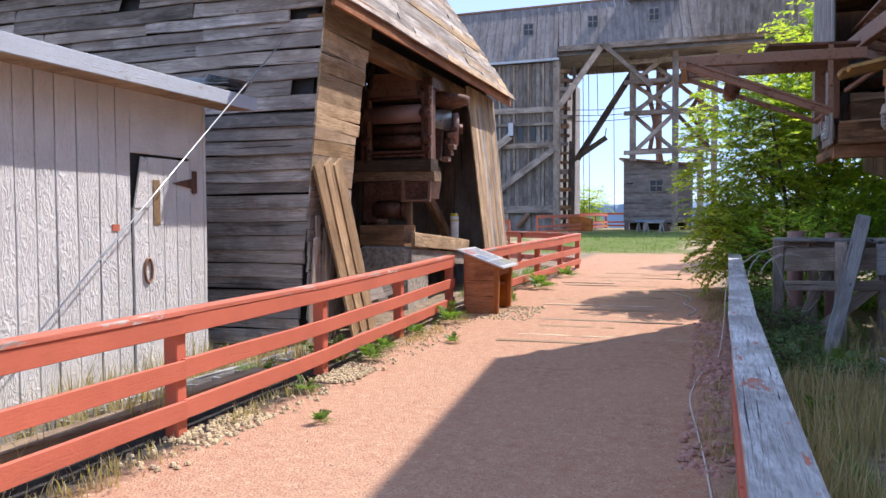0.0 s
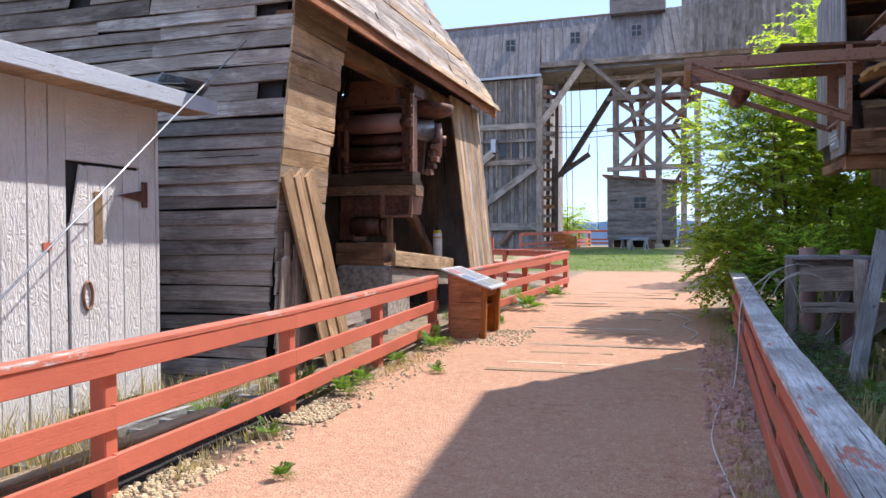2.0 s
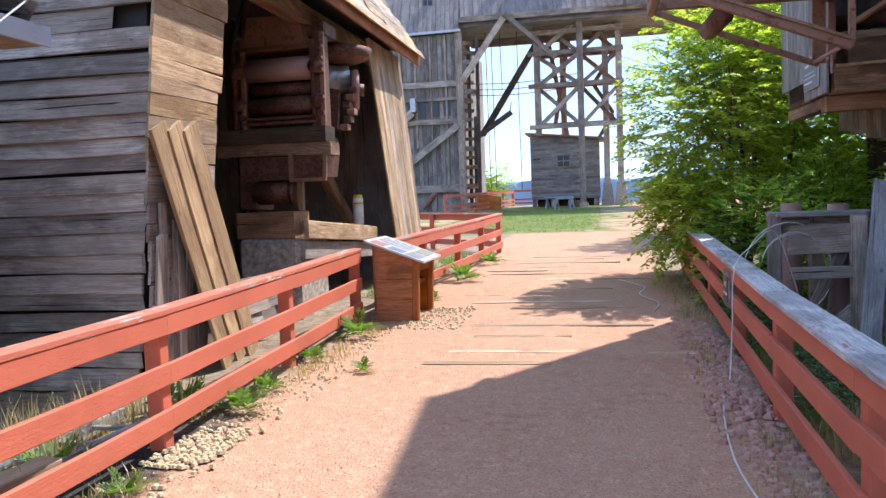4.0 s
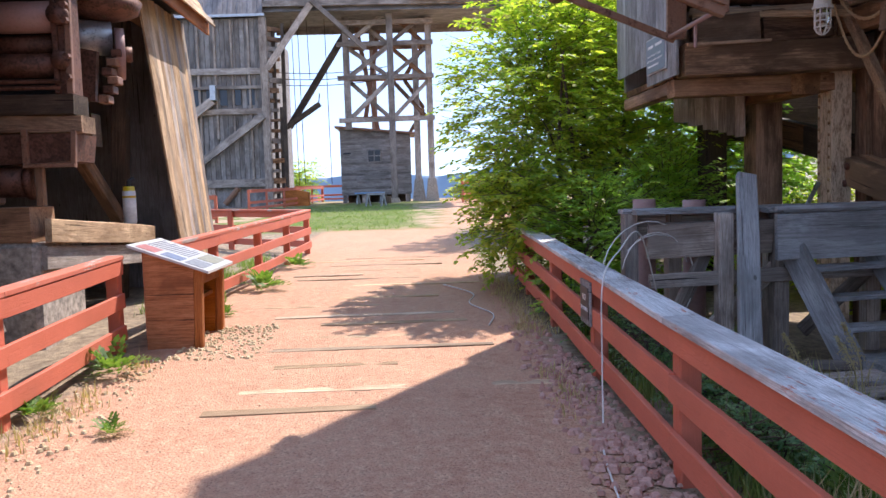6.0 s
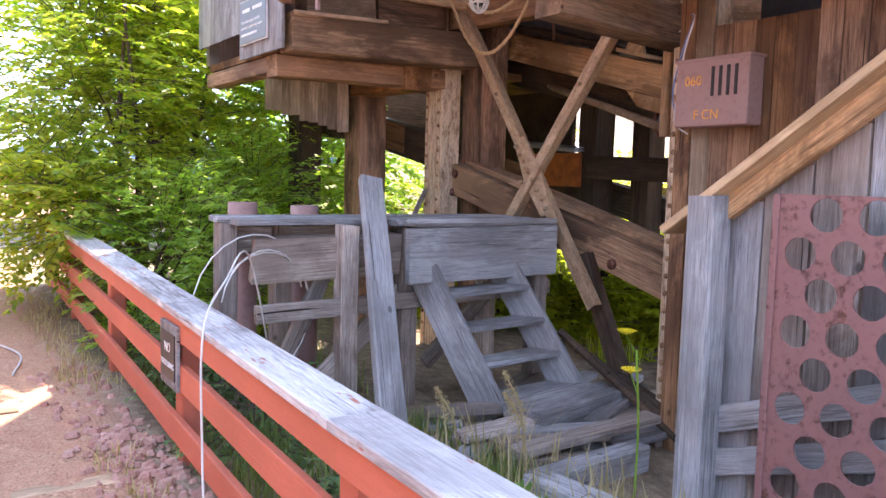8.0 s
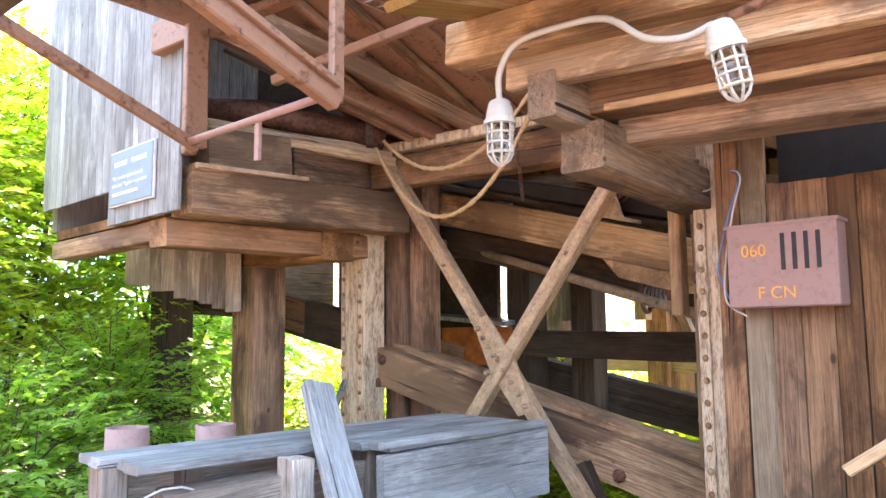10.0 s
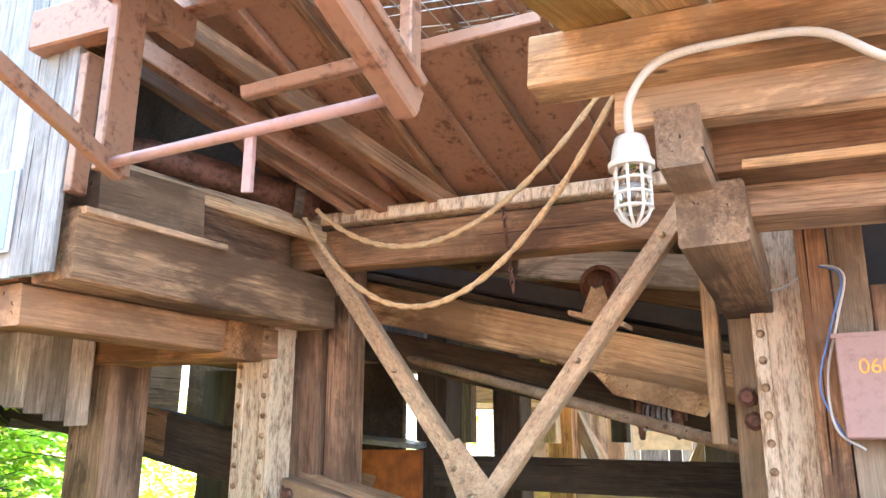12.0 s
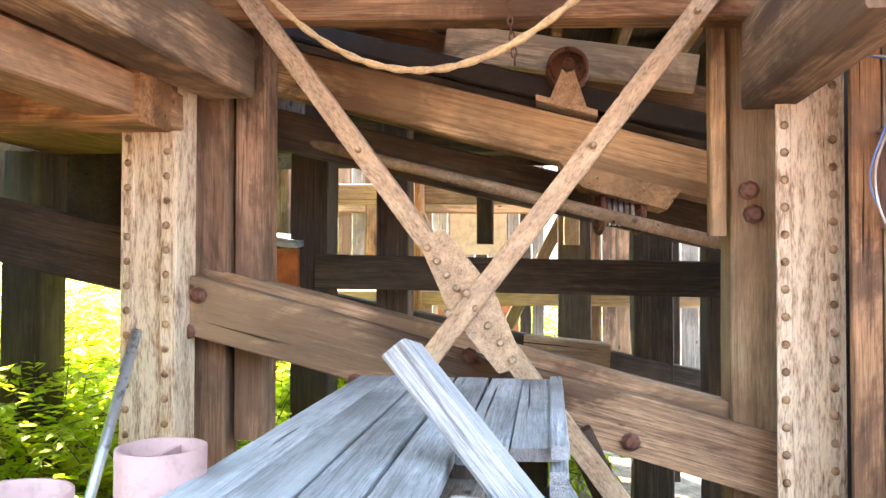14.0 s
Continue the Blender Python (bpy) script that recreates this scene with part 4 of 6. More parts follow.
    part("wing_side", box_bm((1.97, 5.0, 3.0), (4.0, 5.05, 5.0)), GREYZ, T)
    # south beams with mossy canopy planks
    bar("canopy_beam", (1.98, 10.05, 3.17), (1.98, 6.6, 2.95), 0.16, 0.19, GOLD, T, rough=0.005)
    bar("canopy_beam", (2.08, 9.8, 3.03), (2.08, 6.6, 2.83), 0.1, 0.2, GOLD, T, rough=0.005)
    bar("wall_plate", (2.42, 9.62, 2.98), (2.42, 6.6, 2.83), 0.25, 0.3, BROWN, T, rough=0.006)
    bar("wall_plate", (2.6, 9.5, 2.78), (2.6, 6.6, 2.64), 0.25, 0.14, AGED, T, rough=0.006)
    bar("plate_edge", (2.29, 9.45, 2.835), (2.29, 6.6, 2.69), 0.03, 0.03, GOLD, T)
    bar("wall_plate", (3.15, 9.35, 2.98), (3.15, 6.6, 2.92), 0.2, 0.22, GOLD, T)
    bar("cross_beam", (2.02, 9.6, 2.86), (3.5, 9.64, 2.82), 0.14, 0.2, AGED, T, rough=0.006, label="beam with cracked round heartwood end")
    bar("cross_beam", (2.26, 9.57, 2.68), (3.5, 9.6, 2.62), 0.22, 0.22, AGED, T, rough=0.012)
    for k in range(5):
        y = 9.82 - k * 0.235
        tip = 1.38 + rng.uniform(-0.05, 0.06)
        bar("canopy_plank", (tip, y + 0.02, 3.17 - 0.017 * k), (2.6, y - 0.05, 3.42 - 0.017 * k), 0.225, 0.04, MOSSY, T, rough=0.008, cut=0.02)
    # conveyor underside behind
    part("belly_plate", prism_bm([(1.95, 12.5, 4.22), (1.95, 10.15, 4.15), (3.72, 9.9, 3.3), (3.72, 12.2, 3.32)], (0, 0, 0.03)), REDSTEEL, T, "rust-red steel belly plate")
    for k in range(7):
        y = 12.2 - k * 0.33
        w = 0.03 if k in (4, 5, 6) else 0.06
        bar("belly_batten", (1.98, y + 0.2, 4.17 - k * 0.008), (3.7, y - 0.05, 3.27), w, w * 0.9, BROWN if k % 2 else REDSTEEL, T, up=(0.44, 0, 0.9))
    for y0, x0, m_ in ((12.05, 1.9, REDSTEEL), (11.7, 2.1, BROWN), (12.25, 2.2, BROWN)):
        bar("hanger_channel", (x0, y0 + 0.2, 3.92), (3.66, y0 - 0.62, 3.22), 0.06, 0.12, m_, T, up=(0.4, 0, 0.9))
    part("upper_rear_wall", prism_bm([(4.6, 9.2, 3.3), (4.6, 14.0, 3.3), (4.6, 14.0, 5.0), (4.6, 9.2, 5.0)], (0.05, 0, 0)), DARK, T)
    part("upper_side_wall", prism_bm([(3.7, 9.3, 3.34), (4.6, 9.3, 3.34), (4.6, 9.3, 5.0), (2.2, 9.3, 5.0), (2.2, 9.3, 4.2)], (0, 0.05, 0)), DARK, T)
    bar("side_channel", (1.62, 12.3, 3.74), (1.98, 9.6, 3.82), 0.1, 0.2, REDSTEEL, T)
    part("duct", tube_bm([(1.9, 13.6, 3.62), (2.5, 12.55, 3.5), (3.3, 12.0, 3.36)], 0.1, 14), RUST, T, "rusty round duct", True)
    for k in range(5):
        p = Vector((2.05, 13.3, 3.6)).lerp(Vector((3.2, 12.05, 3.38)), k / 4)
        part("duct_ring", tube_bm([p - Vector((0.02, -0.02, 0)), p + Vector((0.02, -0.02, 0))], 0.115, 14), DARK, T)
    bar("ledge_pole", (1.95, 12.5, 3.32), (3.4, 12.05, 3.25), 0.08, 0.08, TAN, T, rough=0.01)
    bar("ledge_pole", (1.95, 12.42, 3.24), (3.4, 12.0, 3.18), 0.07, 0.07, TAN, T, rough=0.01)
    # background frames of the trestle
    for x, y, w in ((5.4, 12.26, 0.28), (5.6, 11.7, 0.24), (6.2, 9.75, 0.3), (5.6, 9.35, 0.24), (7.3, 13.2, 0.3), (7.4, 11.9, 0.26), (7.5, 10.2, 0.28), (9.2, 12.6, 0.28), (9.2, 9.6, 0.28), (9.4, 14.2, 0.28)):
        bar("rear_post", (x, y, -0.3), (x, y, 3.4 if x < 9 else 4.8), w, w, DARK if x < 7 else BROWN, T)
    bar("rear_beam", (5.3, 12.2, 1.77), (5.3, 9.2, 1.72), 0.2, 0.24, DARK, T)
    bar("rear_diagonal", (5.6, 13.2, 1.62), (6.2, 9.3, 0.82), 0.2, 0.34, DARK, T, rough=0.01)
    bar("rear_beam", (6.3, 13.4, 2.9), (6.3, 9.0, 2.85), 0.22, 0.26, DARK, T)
    bar("rear_beam", (7.4, 13.4, 1.5), (7.4, 9.0, 1.5), 0.12, 0.14, TAN, T)
    bar("rear_beam", (7.6, 13.4, 2.55), (7.6, 9.0, 2.5), 0.16, 0.2, TAN, T)
    bar("rear_beam", (9.2, 14.5, 2.6), (9.2, 9.0, 2.55), 0.2, 0.25, BROWN, T)
    bar("rear_brace", (7.5, 11.9, 2.5), (7.5, 11.2, 0.9), 0.1, 0.12, TAN, T)
    bar("rear_brace", (7.5, 10.3, 2.5), (7.5, 11.1, 0.9), 0.1, 0.12, TAN, T)
    bar("rear_brace", (9.2, 12.4, 2.4), (9.2, 11.2, 0.4), 0.12, 0.14, BROWN, T)
    part("orange_panel", box_bm((5.2, 12.33, 1.56), (5.26, 13.2, 1.93)), plain("orange_paint", (0.48, 0.13, 0.03), 0.6, 0.0, 0.4), T, "orange painted steel panel")
    part("tin_edge", prism_bm([(5.1, 12.3, 1.93), (5.1, 13.3, 2.02), (5.1, 13.3, 2.06), (5.1, 12.3, 1.97)], (0.5, 0, 0.06)), GALV, T)
    part("cream_panel", box_bm((9.5, 11.05, 1.95), (9.55, 11.75, 2.75)), plain("cream_panel", (0.55, 0.42, 0.3), 0.7), T)
    part("red_panel", box_bm((9.5, 10.9, 0.85), (9.55, 11.9, 1.4)), plain("red_panel", (0.42, 0.14, 0.06), 0.7), T)
    bar("stone_block", (5.9, 10.1, 1.12), (5.9, 10.75, 1.18), 0.2, 0.2, TAN, T)
    y = 7.4
    while y < 13.5:
        w = rng.uniform(0.16, 0.24)
        if rng.random() > 0.1:
            bar("rear_plank", (10.4, y + w / 2, -0.3), (10.4, y + w / 2, 4.9), w - 0.01, 0.04, rng.choice((GREY, BROWN, DARK)), T, up=(1, 0, 0), rough=0.005)
        y += w
    bar("rear_rail", (10.3, 7.4, 1.7), (10.3, 13.5, 1.72), 0.1, 0.2, TAN, T)
    bar("rear_rail", (10.3, 7.4, 2.7), (10.3, 13.5, 2.72), 0.1, 0.2, BROWN, T)
    for k in range(9):
        y = 9.1 + 0.47 * k
        bar("ceiling_joist", (4.5, y, 3.5), (6.9, y, 3.5), 0.08, 0.2, BROWN, T)
    for k in range(5):
        y = 9.6 + 0.75 * k
        bar("hanging_post", (6.6 + 0.3 * (k % 2), y, 2.0), (6.6 + 0.3 * (k % 2), y, 3.5), 0.14, 0.14, TAN if k % 2 else DARK, T)
    # added dark board that closes the bright gap behind the trestle
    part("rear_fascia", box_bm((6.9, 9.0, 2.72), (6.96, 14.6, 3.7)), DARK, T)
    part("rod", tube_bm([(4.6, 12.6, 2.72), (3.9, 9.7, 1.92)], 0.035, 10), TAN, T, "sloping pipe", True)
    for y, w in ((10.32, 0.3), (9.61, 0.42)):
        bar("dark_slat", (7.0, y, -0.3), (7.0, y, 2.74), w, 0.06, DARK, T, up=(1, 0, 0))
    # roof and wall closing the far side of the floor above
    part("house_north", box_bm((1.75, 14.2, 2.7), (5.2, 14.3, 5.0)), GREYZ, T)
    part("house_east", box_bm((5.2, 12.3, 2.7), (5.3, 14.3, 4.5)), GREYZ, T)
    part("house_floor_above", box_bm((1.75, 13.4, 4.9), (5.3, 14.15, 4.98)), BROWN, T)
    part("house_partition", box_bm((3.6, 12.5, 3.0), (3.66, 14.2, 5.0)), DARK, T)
    # added dark slab overhead, blocks bright background and keeps the rear dim
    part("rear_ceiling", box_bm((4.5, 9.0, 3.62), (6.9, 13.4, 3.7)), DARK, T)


MOSSY = wood("mossy_canopy_wood", (0.66, 0.48, 0.26), (0.5, 0.34, 0.17), (0.2, 0.12, 0.06), paint=(0.26, 0.24, 0.07), cover=0.4)
build_tipple()


# ---- steel lip frame that hangs out over the fence ----
def build_lip():
    lip = thing("loading_lip", "red-brown steel frame hung out from the tipple", "steel frame", (1.4, 10.8, 2.85))
    part("rod", tube_bm([(1.35, 11.36, 2.86), (1.35, 10.2, 2.85)], 0.02, 8), MAROON, lip, "", True)
    bar("thin_arm", (1.4, 11.38, 2.84), (-0.28, 11.3, 3.5), 0.04, 0.06, REDSTEEL, lip, rough=0)
    bar("arm", (1.38, 10.2, 2.83), (-0.28, 10.2, 3.5), 0.07, 0.1, REDSTEEL, lip, rough=0)
    bar("arm_lip", (1.36, 10.15, 2.88), (-0.3, 10.15, 3.55), 0.03, 0.03, REDSTEEL, lip, rough=0)
    bar("upright", (1.38, 10.2, 2.82), (1.38, 10.2, 3.62), 0.06, 0.04, REDSTEEL, lip, up=(0, 1, 0), rough=0)
    bar("upright", (1.42, 11.45, 2.86), (1.42, 11.45, 3.66), 0.13, 0.05, REDSTEEL, lip, up=(0, 1, 0), rough=0)
    bar("side_beam", (1.75, 11.5, 3.6), (-0.32, 11.3, 3.58), 0.08, 0.14, REDSTEEL, lip, rough=0)
    bar("side_beam", (1.75, 10.2, 3.5), (-0.32, 10.2, 3.52), 0.08, 0.13, REDSTEEL, lip, rough=0)
    bar("outer_beam", (-0.28, 11.4, 3.52), (-0.28, 10.1, 3.48), 0.08, 0.1, REDSTEEL, lip, rough=0)
    part("apron", prism_bm([(1.7, 10.25, 3.62), (1.7, 11.45, 3.72), (0.7, 11.4, 3.78), (0.7, 10.25, 3.66)], (0, 0, 0.03)), RUST, lip, "rusty apron plate")
    part("roller", tube_bm([(0.3, 10.3, 3.2), (0.3, 11.25, 3.25)], 0.1, 14), RUST, lip, "", True)
    bar("cross_bar", (1.68, 11.1, 3.2), (2.02, 10.05, 3.4), 0.05, 0.05, REDSTEEL, lip, rough=0)
    bar("stub", (1.36, 10.75, 2.86), (1.36, 10.75, 2.66), 0.035, 0.02, MAROON, lip, rough=0)


build_lip()


# ---- landing with steps ----
def build_landing():
    d = thing("timber_landing", "weathered grey plank landing on trestle legs", "landing", (2.1, 10.95, 0))
    for k in range(6):
        y = 10.62 + k * 0.145
        x0 = (0.85 if k > 1 else 1.98) + rng.uniform(-0.06, 0.08)
        bar("deck_plank", (x0, y, 1.3 + rng.uniform(-0.006, 0.006)), (3.28, y + rng.uniform(-0.01, 0.01), 1.3), 0.138, 0.04, PALE, d, rough=0.004, cut=0.02)
    bar("edge_plank", (1.96, 10.56, 1.315), (3.28, 10.55, 1.315), 0.05, 0.035, PALE, d)
    bar("fascia_board", (1.96, 10.56, 1.075), (3.28, 10.54, 1.09), 0.05, 0.38, PALE, d, rough=0.003)
    bar("rotten_log", (0.98, 10.86, 1.05), (2.05, 10.84, 1.1), 0.16, 0.28, GREY, d, rough=0.035, cut=0.05, label="rotten frayed grey log")
    bar("joist", (1.0, 11.35, 1.16), (3.4, 11.35, 1.18), 0.1, 0.2, GREY, d)
    for x, y in ((0.92, 11.2), (1.6, 10.75), (2.1, 10.8), (3.2, 10.65), (3.2, 11.3), (2.3, 11.35), (1.35, 11.3)):
        bar("leg", (x, y, -0.15), (x, y, 1.28), 0.13, 0.13, GREY, d)
    bar("rail_brace", (0.95, 10.72, 0.72), (3.4, 10.74, 0.78), 0.05, 0.12, GREY, d)
    bar("diagonal", (1.3, 10.8, 0.1), (2.3, 10.85, 1.0), 0.05, 0.14, GREY, d)
    bar("diagonal", (1.1, 10.9, 0.1), (1.5, 10.9, 0.95), 0.05, 0.12, GREY, d)
    bar("diagonal", (2.4, 11.0, 0.2), (3.2, 11.0, 0.9), 0.05, 0.12, GREY, d)
    post = thing("leaning_post", "tall grey weathered post leaning against the landing", "post", (1.31, 9.6, 0))
    bar("shaft", (1.3, 9.52, -0.02), (1.88, 10.97, 1.59), 0.165, 0.075, PALE, post, up=(0, -0.75, 0.66), rough=0.005)
    st = thing("wooden_steps", "steep grey wooden steps down from the landing", "steps", (2.7, 10.3, 0))
    for x0, x1 in ((2.13, 2.38), (2.84, 3.14)):
        bar("stringer", (x0, 10.62, 0.95), (x1, 10.08, 0.02), 0.05, 0.24, PALE, st, rough=0.004, cut=0.02)
    for k in range(4):
        u = 0.17 + k * 0.23
        a = Vector((2.16 + 0.32 * u, 10.6 - 0.5 * u, 0.98 - 1.0 * u))
        bar("tread", a, a + Vector((0.72, 0.0, 0.02)), 0.2, 0.04, PALE, st)
    scrap = thing("scrap_timber_pile", "pile of broken grey planks below the steps", "timber pile", (2.6, 9.7, 0))
    r2 = random.Random(3)
    for k in range(26):
        a = Vector((r2.uniform(1.3, 3.4), r2.uniform(9.3, 10.5), r2.uniform(-0.1, 0.12)))
        t = r2.uniform(-0.6, 0.6)
        bar("plank", a, a + Vector((math.cos(t), math.sin(t) * 0.7, r2.uniform(-0.05, 0.08))) * r2.uniform(0.5, 1.2), 0.14, 0.05, PALE if k % 2 else GREY, scrap, rough=0.008)
    bar("step_block", (2.35, 9.75, 0.1), (3.15, 9.85, 0.12), 0.35, 0.16, PALE, scrap, rough=0.01)
    for k in range(4):
        part("rail_strip", tube_bm([(3.15 + 0.06 * k, 10.3, 0.5 - 0.05 * k), (3.2 + 0.1 * k, 9.2, -0.02)], 0.03, 6), DARK, scrap)
    for x, y, n in ((1.16, 11.55, 0), (1.62, 11.5, 1)):
        pipe = thing("rusty_pipe_stub", "rusty steel pipe standing upright behind the landing", "pipe", (x, y, 0), "pipe stubs")
        part("wall", pipe_bm((x, y, -0.1), 0.105, 0.093, 1.5 - 0.02 * n), MAROON, pipe, "", True)
        bar("fin", (x - 0.09, y, 1.34), (x + 0.09, y, 1.34), 0.012, 0.05, MAROON, pipe, rough=0)
    leaner = thing("steel_bar", "grey round bar leaning on the steel column", "bar", (3.0, 12.6, 0.6))
    part("rod", tube_bm([(2.7, 12.55, 0.2), (3.36, 12.52, 1.5)], 0.025, 8), GALV, leaner, "", True)


def pipe_bm(base, r0, r1, h, sides=20):
    bm = bmesh.new()
    b = Vector(base)
    rings = [[bm.verts.new(b + Vector((math.cos(a) * r, math.sin(a) * r, z))) for a in [2 * math.pi * k / sides for k in range(sides)]] for r, z in ((r0, 0), (r0, h), (r1, h), (r1, 0.02))]
    for p, q in zip(rings, rings[1:]):
        for k in range(sides):
            bm.faces.new((p[k], p[(k + 1) % sides], q[(k + 1) % sides], q[k]))
    bm.faces.new(rings[-1])
    return bm


build_landing()


# ---- small plank lean-to with perforated steel sheets ----
def build_booth():
    b = thing("plank_lean_to", "grey plank lean-to with sloping roof board and side", "lean-to", (2.2, 8.2, 0))
    bar("corner_post", (2.13, 8.28, -0.1), (2.13, 8.28, 1.57), 0.14, 0.14, PALE, b)
    bar("roof_board", (2.16, 8.5, 1.4), (2.16, 6.2, 3.05), 0.18, 0.04, TAN, b, rough=0.004)
    bar("rafter", (2.2, 8.4, 1.4), (2.2, 6.2, 2.98), 0.06, 0.1, GOLD, b)
    for k in range(9):
        y = 8.2 - k * 0.22
        bar("side_plank", (2.26, y, -0.1), (2.26, y, 1.55 + k * 0.16), 0.21, 0.025, GREY if k % 3 else PALE, b, up=(1, 0, 0))
    bar("side_rail", (2.2, 8.25, 0.55), (2.2, 7.2, 0.95), 0.03, 0.12, PALE, b)
    bar("side_rail", (2.2, 8.25, 0.35), (2.2, 7.2, 0.72), 0.03, 0.12, PALE, b)
    kerb = thing("timber_kerb", "grey square timbers laid as a kerb on the grass", "timber", (2.0, 8.5, 0))
    bar("kerb", (1.75, 8.95, 0.06), (1.95, 7.3, 0.06), 0.16, 0.2, PALE, kerb, rough=0.008)
    bar("kerb", (1.75, 8.95, 0.06), (2.7, 9.1, 0.02), 0.14, 0.16, PALE, kerb, rough=0.008)
    sheet = thing("perforated_sheet", "maroon steel sheet with rows of round holes", "steel sheet", (2.05, 7.7, 0))
    bm = bmesh.new()
    cw, ch, r, x = 0.19, 0.155, 0.066, 2.08
    for j in range(10):
        for i in range(6):
            cy, cz = 7.9 - i * cw - cw / 2 - (cw / 2 if j % 2 else 0.0), 0.04 + j * ch + ch / 2
            sq = []
            for k in range(16):
                a = 2 * math.pi * k / 16
                c, s_ = math.cos(a), math.sin(a)
                m_ = max(abs(c), abs(s_))
                sq.append((bm.verts.new((x, cy + c * r, cz + s_ * r)), bm.verts.new((x, cy + c / m_ * cw / 2, cz + s_ / m_ * ch / 2))))
            for k in range(16):
                a, q = sq[k], sq[(k + 1) % 16]
                bm.faces.new((a[0], a[1], q[1], q[0]))
        if j % 2:
            bm.faces.new([bm.verts.new((x, yy, zz)) for yy, zz in ((7.9, 0.04 + j * ch), (7.9 - cw / 2, 0.04 + j * ch), (7.9 - cw / 2, 0.04 + j * ch + ch), (7.9, 0.04 + j * ch + ch))])
    bmesh.ops.remove_doubles(bm, verts=bm.verts, dist=0.001)
    ex = bmesh.ops.extrude_face_region(bm, geom=list(bm.faces))
    bmesh.ops.translate(bm, verts=[v for v in ex["geom"] if isinstance(v, bmesh.types.BMVert)], vec=(-0.008, 0, 0))
    bmesh.ops.recalc_face_normals(bm, faces=bm.faces)
    part("plate", bm, PERF, sheet)
    part("frame", box_bm((2.06, 7.9, 0.0), (2.12, 7.93, 1.59), 0.004), PERF, sheet)


build_booth()


# ---- fittings on the tipple ----
def cage_lamp(at, tilt, lean, label):
    """A marine bulkhead lamp: cast cap, glass and wire guard, hanging down at its pose."""
    x, y, z = at
    m = pose(x, y, z, tilt, lean, 0) @ Matrix.Scale(0.86, 4)
    lamp = placed(tagged(new("cage_lamp"), label, "lamp", "cage lamps"), pose(x, y, z, tilt, lean, 0))
    w = lambda p: m @ Vector(p)
    part("cap", tube_bm([w((0, 0, q)) for q in (0.03, 0.02, -0.02, -0.06, -0.075)], [0.03, 0.045, 0.055, 0.06, 0.066], 16), GALVWHITE, lamp, "", True)
    part("collar", tube_bm([w((0, 0, -0.075)), w((0, 0, -0.095))], 0.07, 16), GALVWHITE, lamp)
    part("globe", tube_bm([w((0, 0, q)) for q in (-0.09, -0.15, -0.2, -0.24, -0.26)], [0.04, 0.045, 0.042, 0.03, 0.01], 12), LAMPGLASS, lamp, "clear glass globe", True)
    for k in range(8):
        a = 2 * math.pi * k / 8
        c, s_ = math.cos(a), math.sin(a)
        part("guard_wire", tube_bm([w((c * r, s_ * r, q)) for r, q in ((0.062, -0.09), (0.062, -0.24), (0.045, -0.275), (0.012, -0.3))], 0.005, 5), GALVWHITE, lamp)
    for q in (-0.14, -0.19, -0.24):
        part("guard_ring", tube_bm([w((math.cos(a) * 0.063, math.sin(a) * 0.063, q)) for a in [2 * math.pi * k / 20 for k in range(21)]], 0.005, 5), GALVWHITE, lamp)
    return lamp


GALVWHITE = rusty("chalky_white_fitting", (0.52, 0.49, 0.44), (0.34, 0.26, 0.19), 0.7, 0.1, 0.6, 30)


def glass_material():
    m, t, b, ln = nodes_of("lamp_glass")
    b.inputs["Transmission Weight"].default_value, b.inputs["Roughness"].default_value = 1.0, 0.08
    b.inputs["Base Color"].default_value = (0.9, 0.88, 0.8, 1)
    return m


LAMPGLASS = glass_material()
cage_lamp((1.88, 9.72, 2.81), 0, 0, "white caged lamp hanging straight from its conduit")
cage_lamp((1.86, 8.74, 2.865), -9, -8, "white caged lamp tilted on a conduit bend")
socket = thing("lamp_socket", "bare pale lamp socket on a pipe arm in the dark opening", "lamp holder", (2.95, 8.88, 2.84))
part("cup", tube_bm([(2.95, 8.88, z) for z in (2.93, 2.9, 2.86, 2.84)], [0.02, 0.05, 0.06, 0.045], 14), GALVWHITE, socket, "", True)
part("arm", tube_bm(smooth_path([(2.95, 8.88, 2.9), (2.97, 8.7, 2.95), (3.05, 8.3, 2.93)]), 0.014, 8), GALV, socket, "", True)
part("drop", tube_bm([(2.95, 8.88, 2.92), (2.95, 8.88, 3.04)], 0.016, 8), RUST, socket, "", True)
conduit = thing("conduit", "bent galvanised conduit feeding the caged lamps", "conduit", (1.86, 9.2, 3.0))
part("pipe", tube_bm(smooth_path([(1.88, 9.72, 2.82), (1.87, 9.71, 2.95), (1.86, 9.61, 3.05), (1.86, 9.4, 3.06), (1.86, 9.18, 3.03), (1.86, 9.02, 2.91), (1.86, 8.87, 2.87), (1.86, 8.76, 2.89)]), 0.014, 8), GALVWHITE, conduit, "", True)
part("pipe", tube_bm([(1.86, 8.76, 2.89), (1.88, 8.3, 2.97), (1.88, 6.5, 3.05)], 0.018, 8), REDSTEEL, conduit, "red painted conduit", True)
fuse = thing("fuse_box", "faded maroon steel fuse box with slots and orange chalk marks", "fuse box", (3.1, 9.0, 2.0))
part("case", box_bm((3.04, 8.76, 1.96), (3.18, 9.26, 2.35), 0.006), MAROON, fuse)
part("lid_edge", box_bm((3.034, 8.75, 2.34), (3.18, 9.27, 2.356)), MAROON, fuse)
for k in range(4):
    # slots are black strips on the case, recess shade put into colour
    part("slot", box_bm((3.034, 8.83 + k * 0.052, 2.13), (3.0415, 8.848 + k * 0.052, 2.3)), BLACKTARSHADE, fuse)
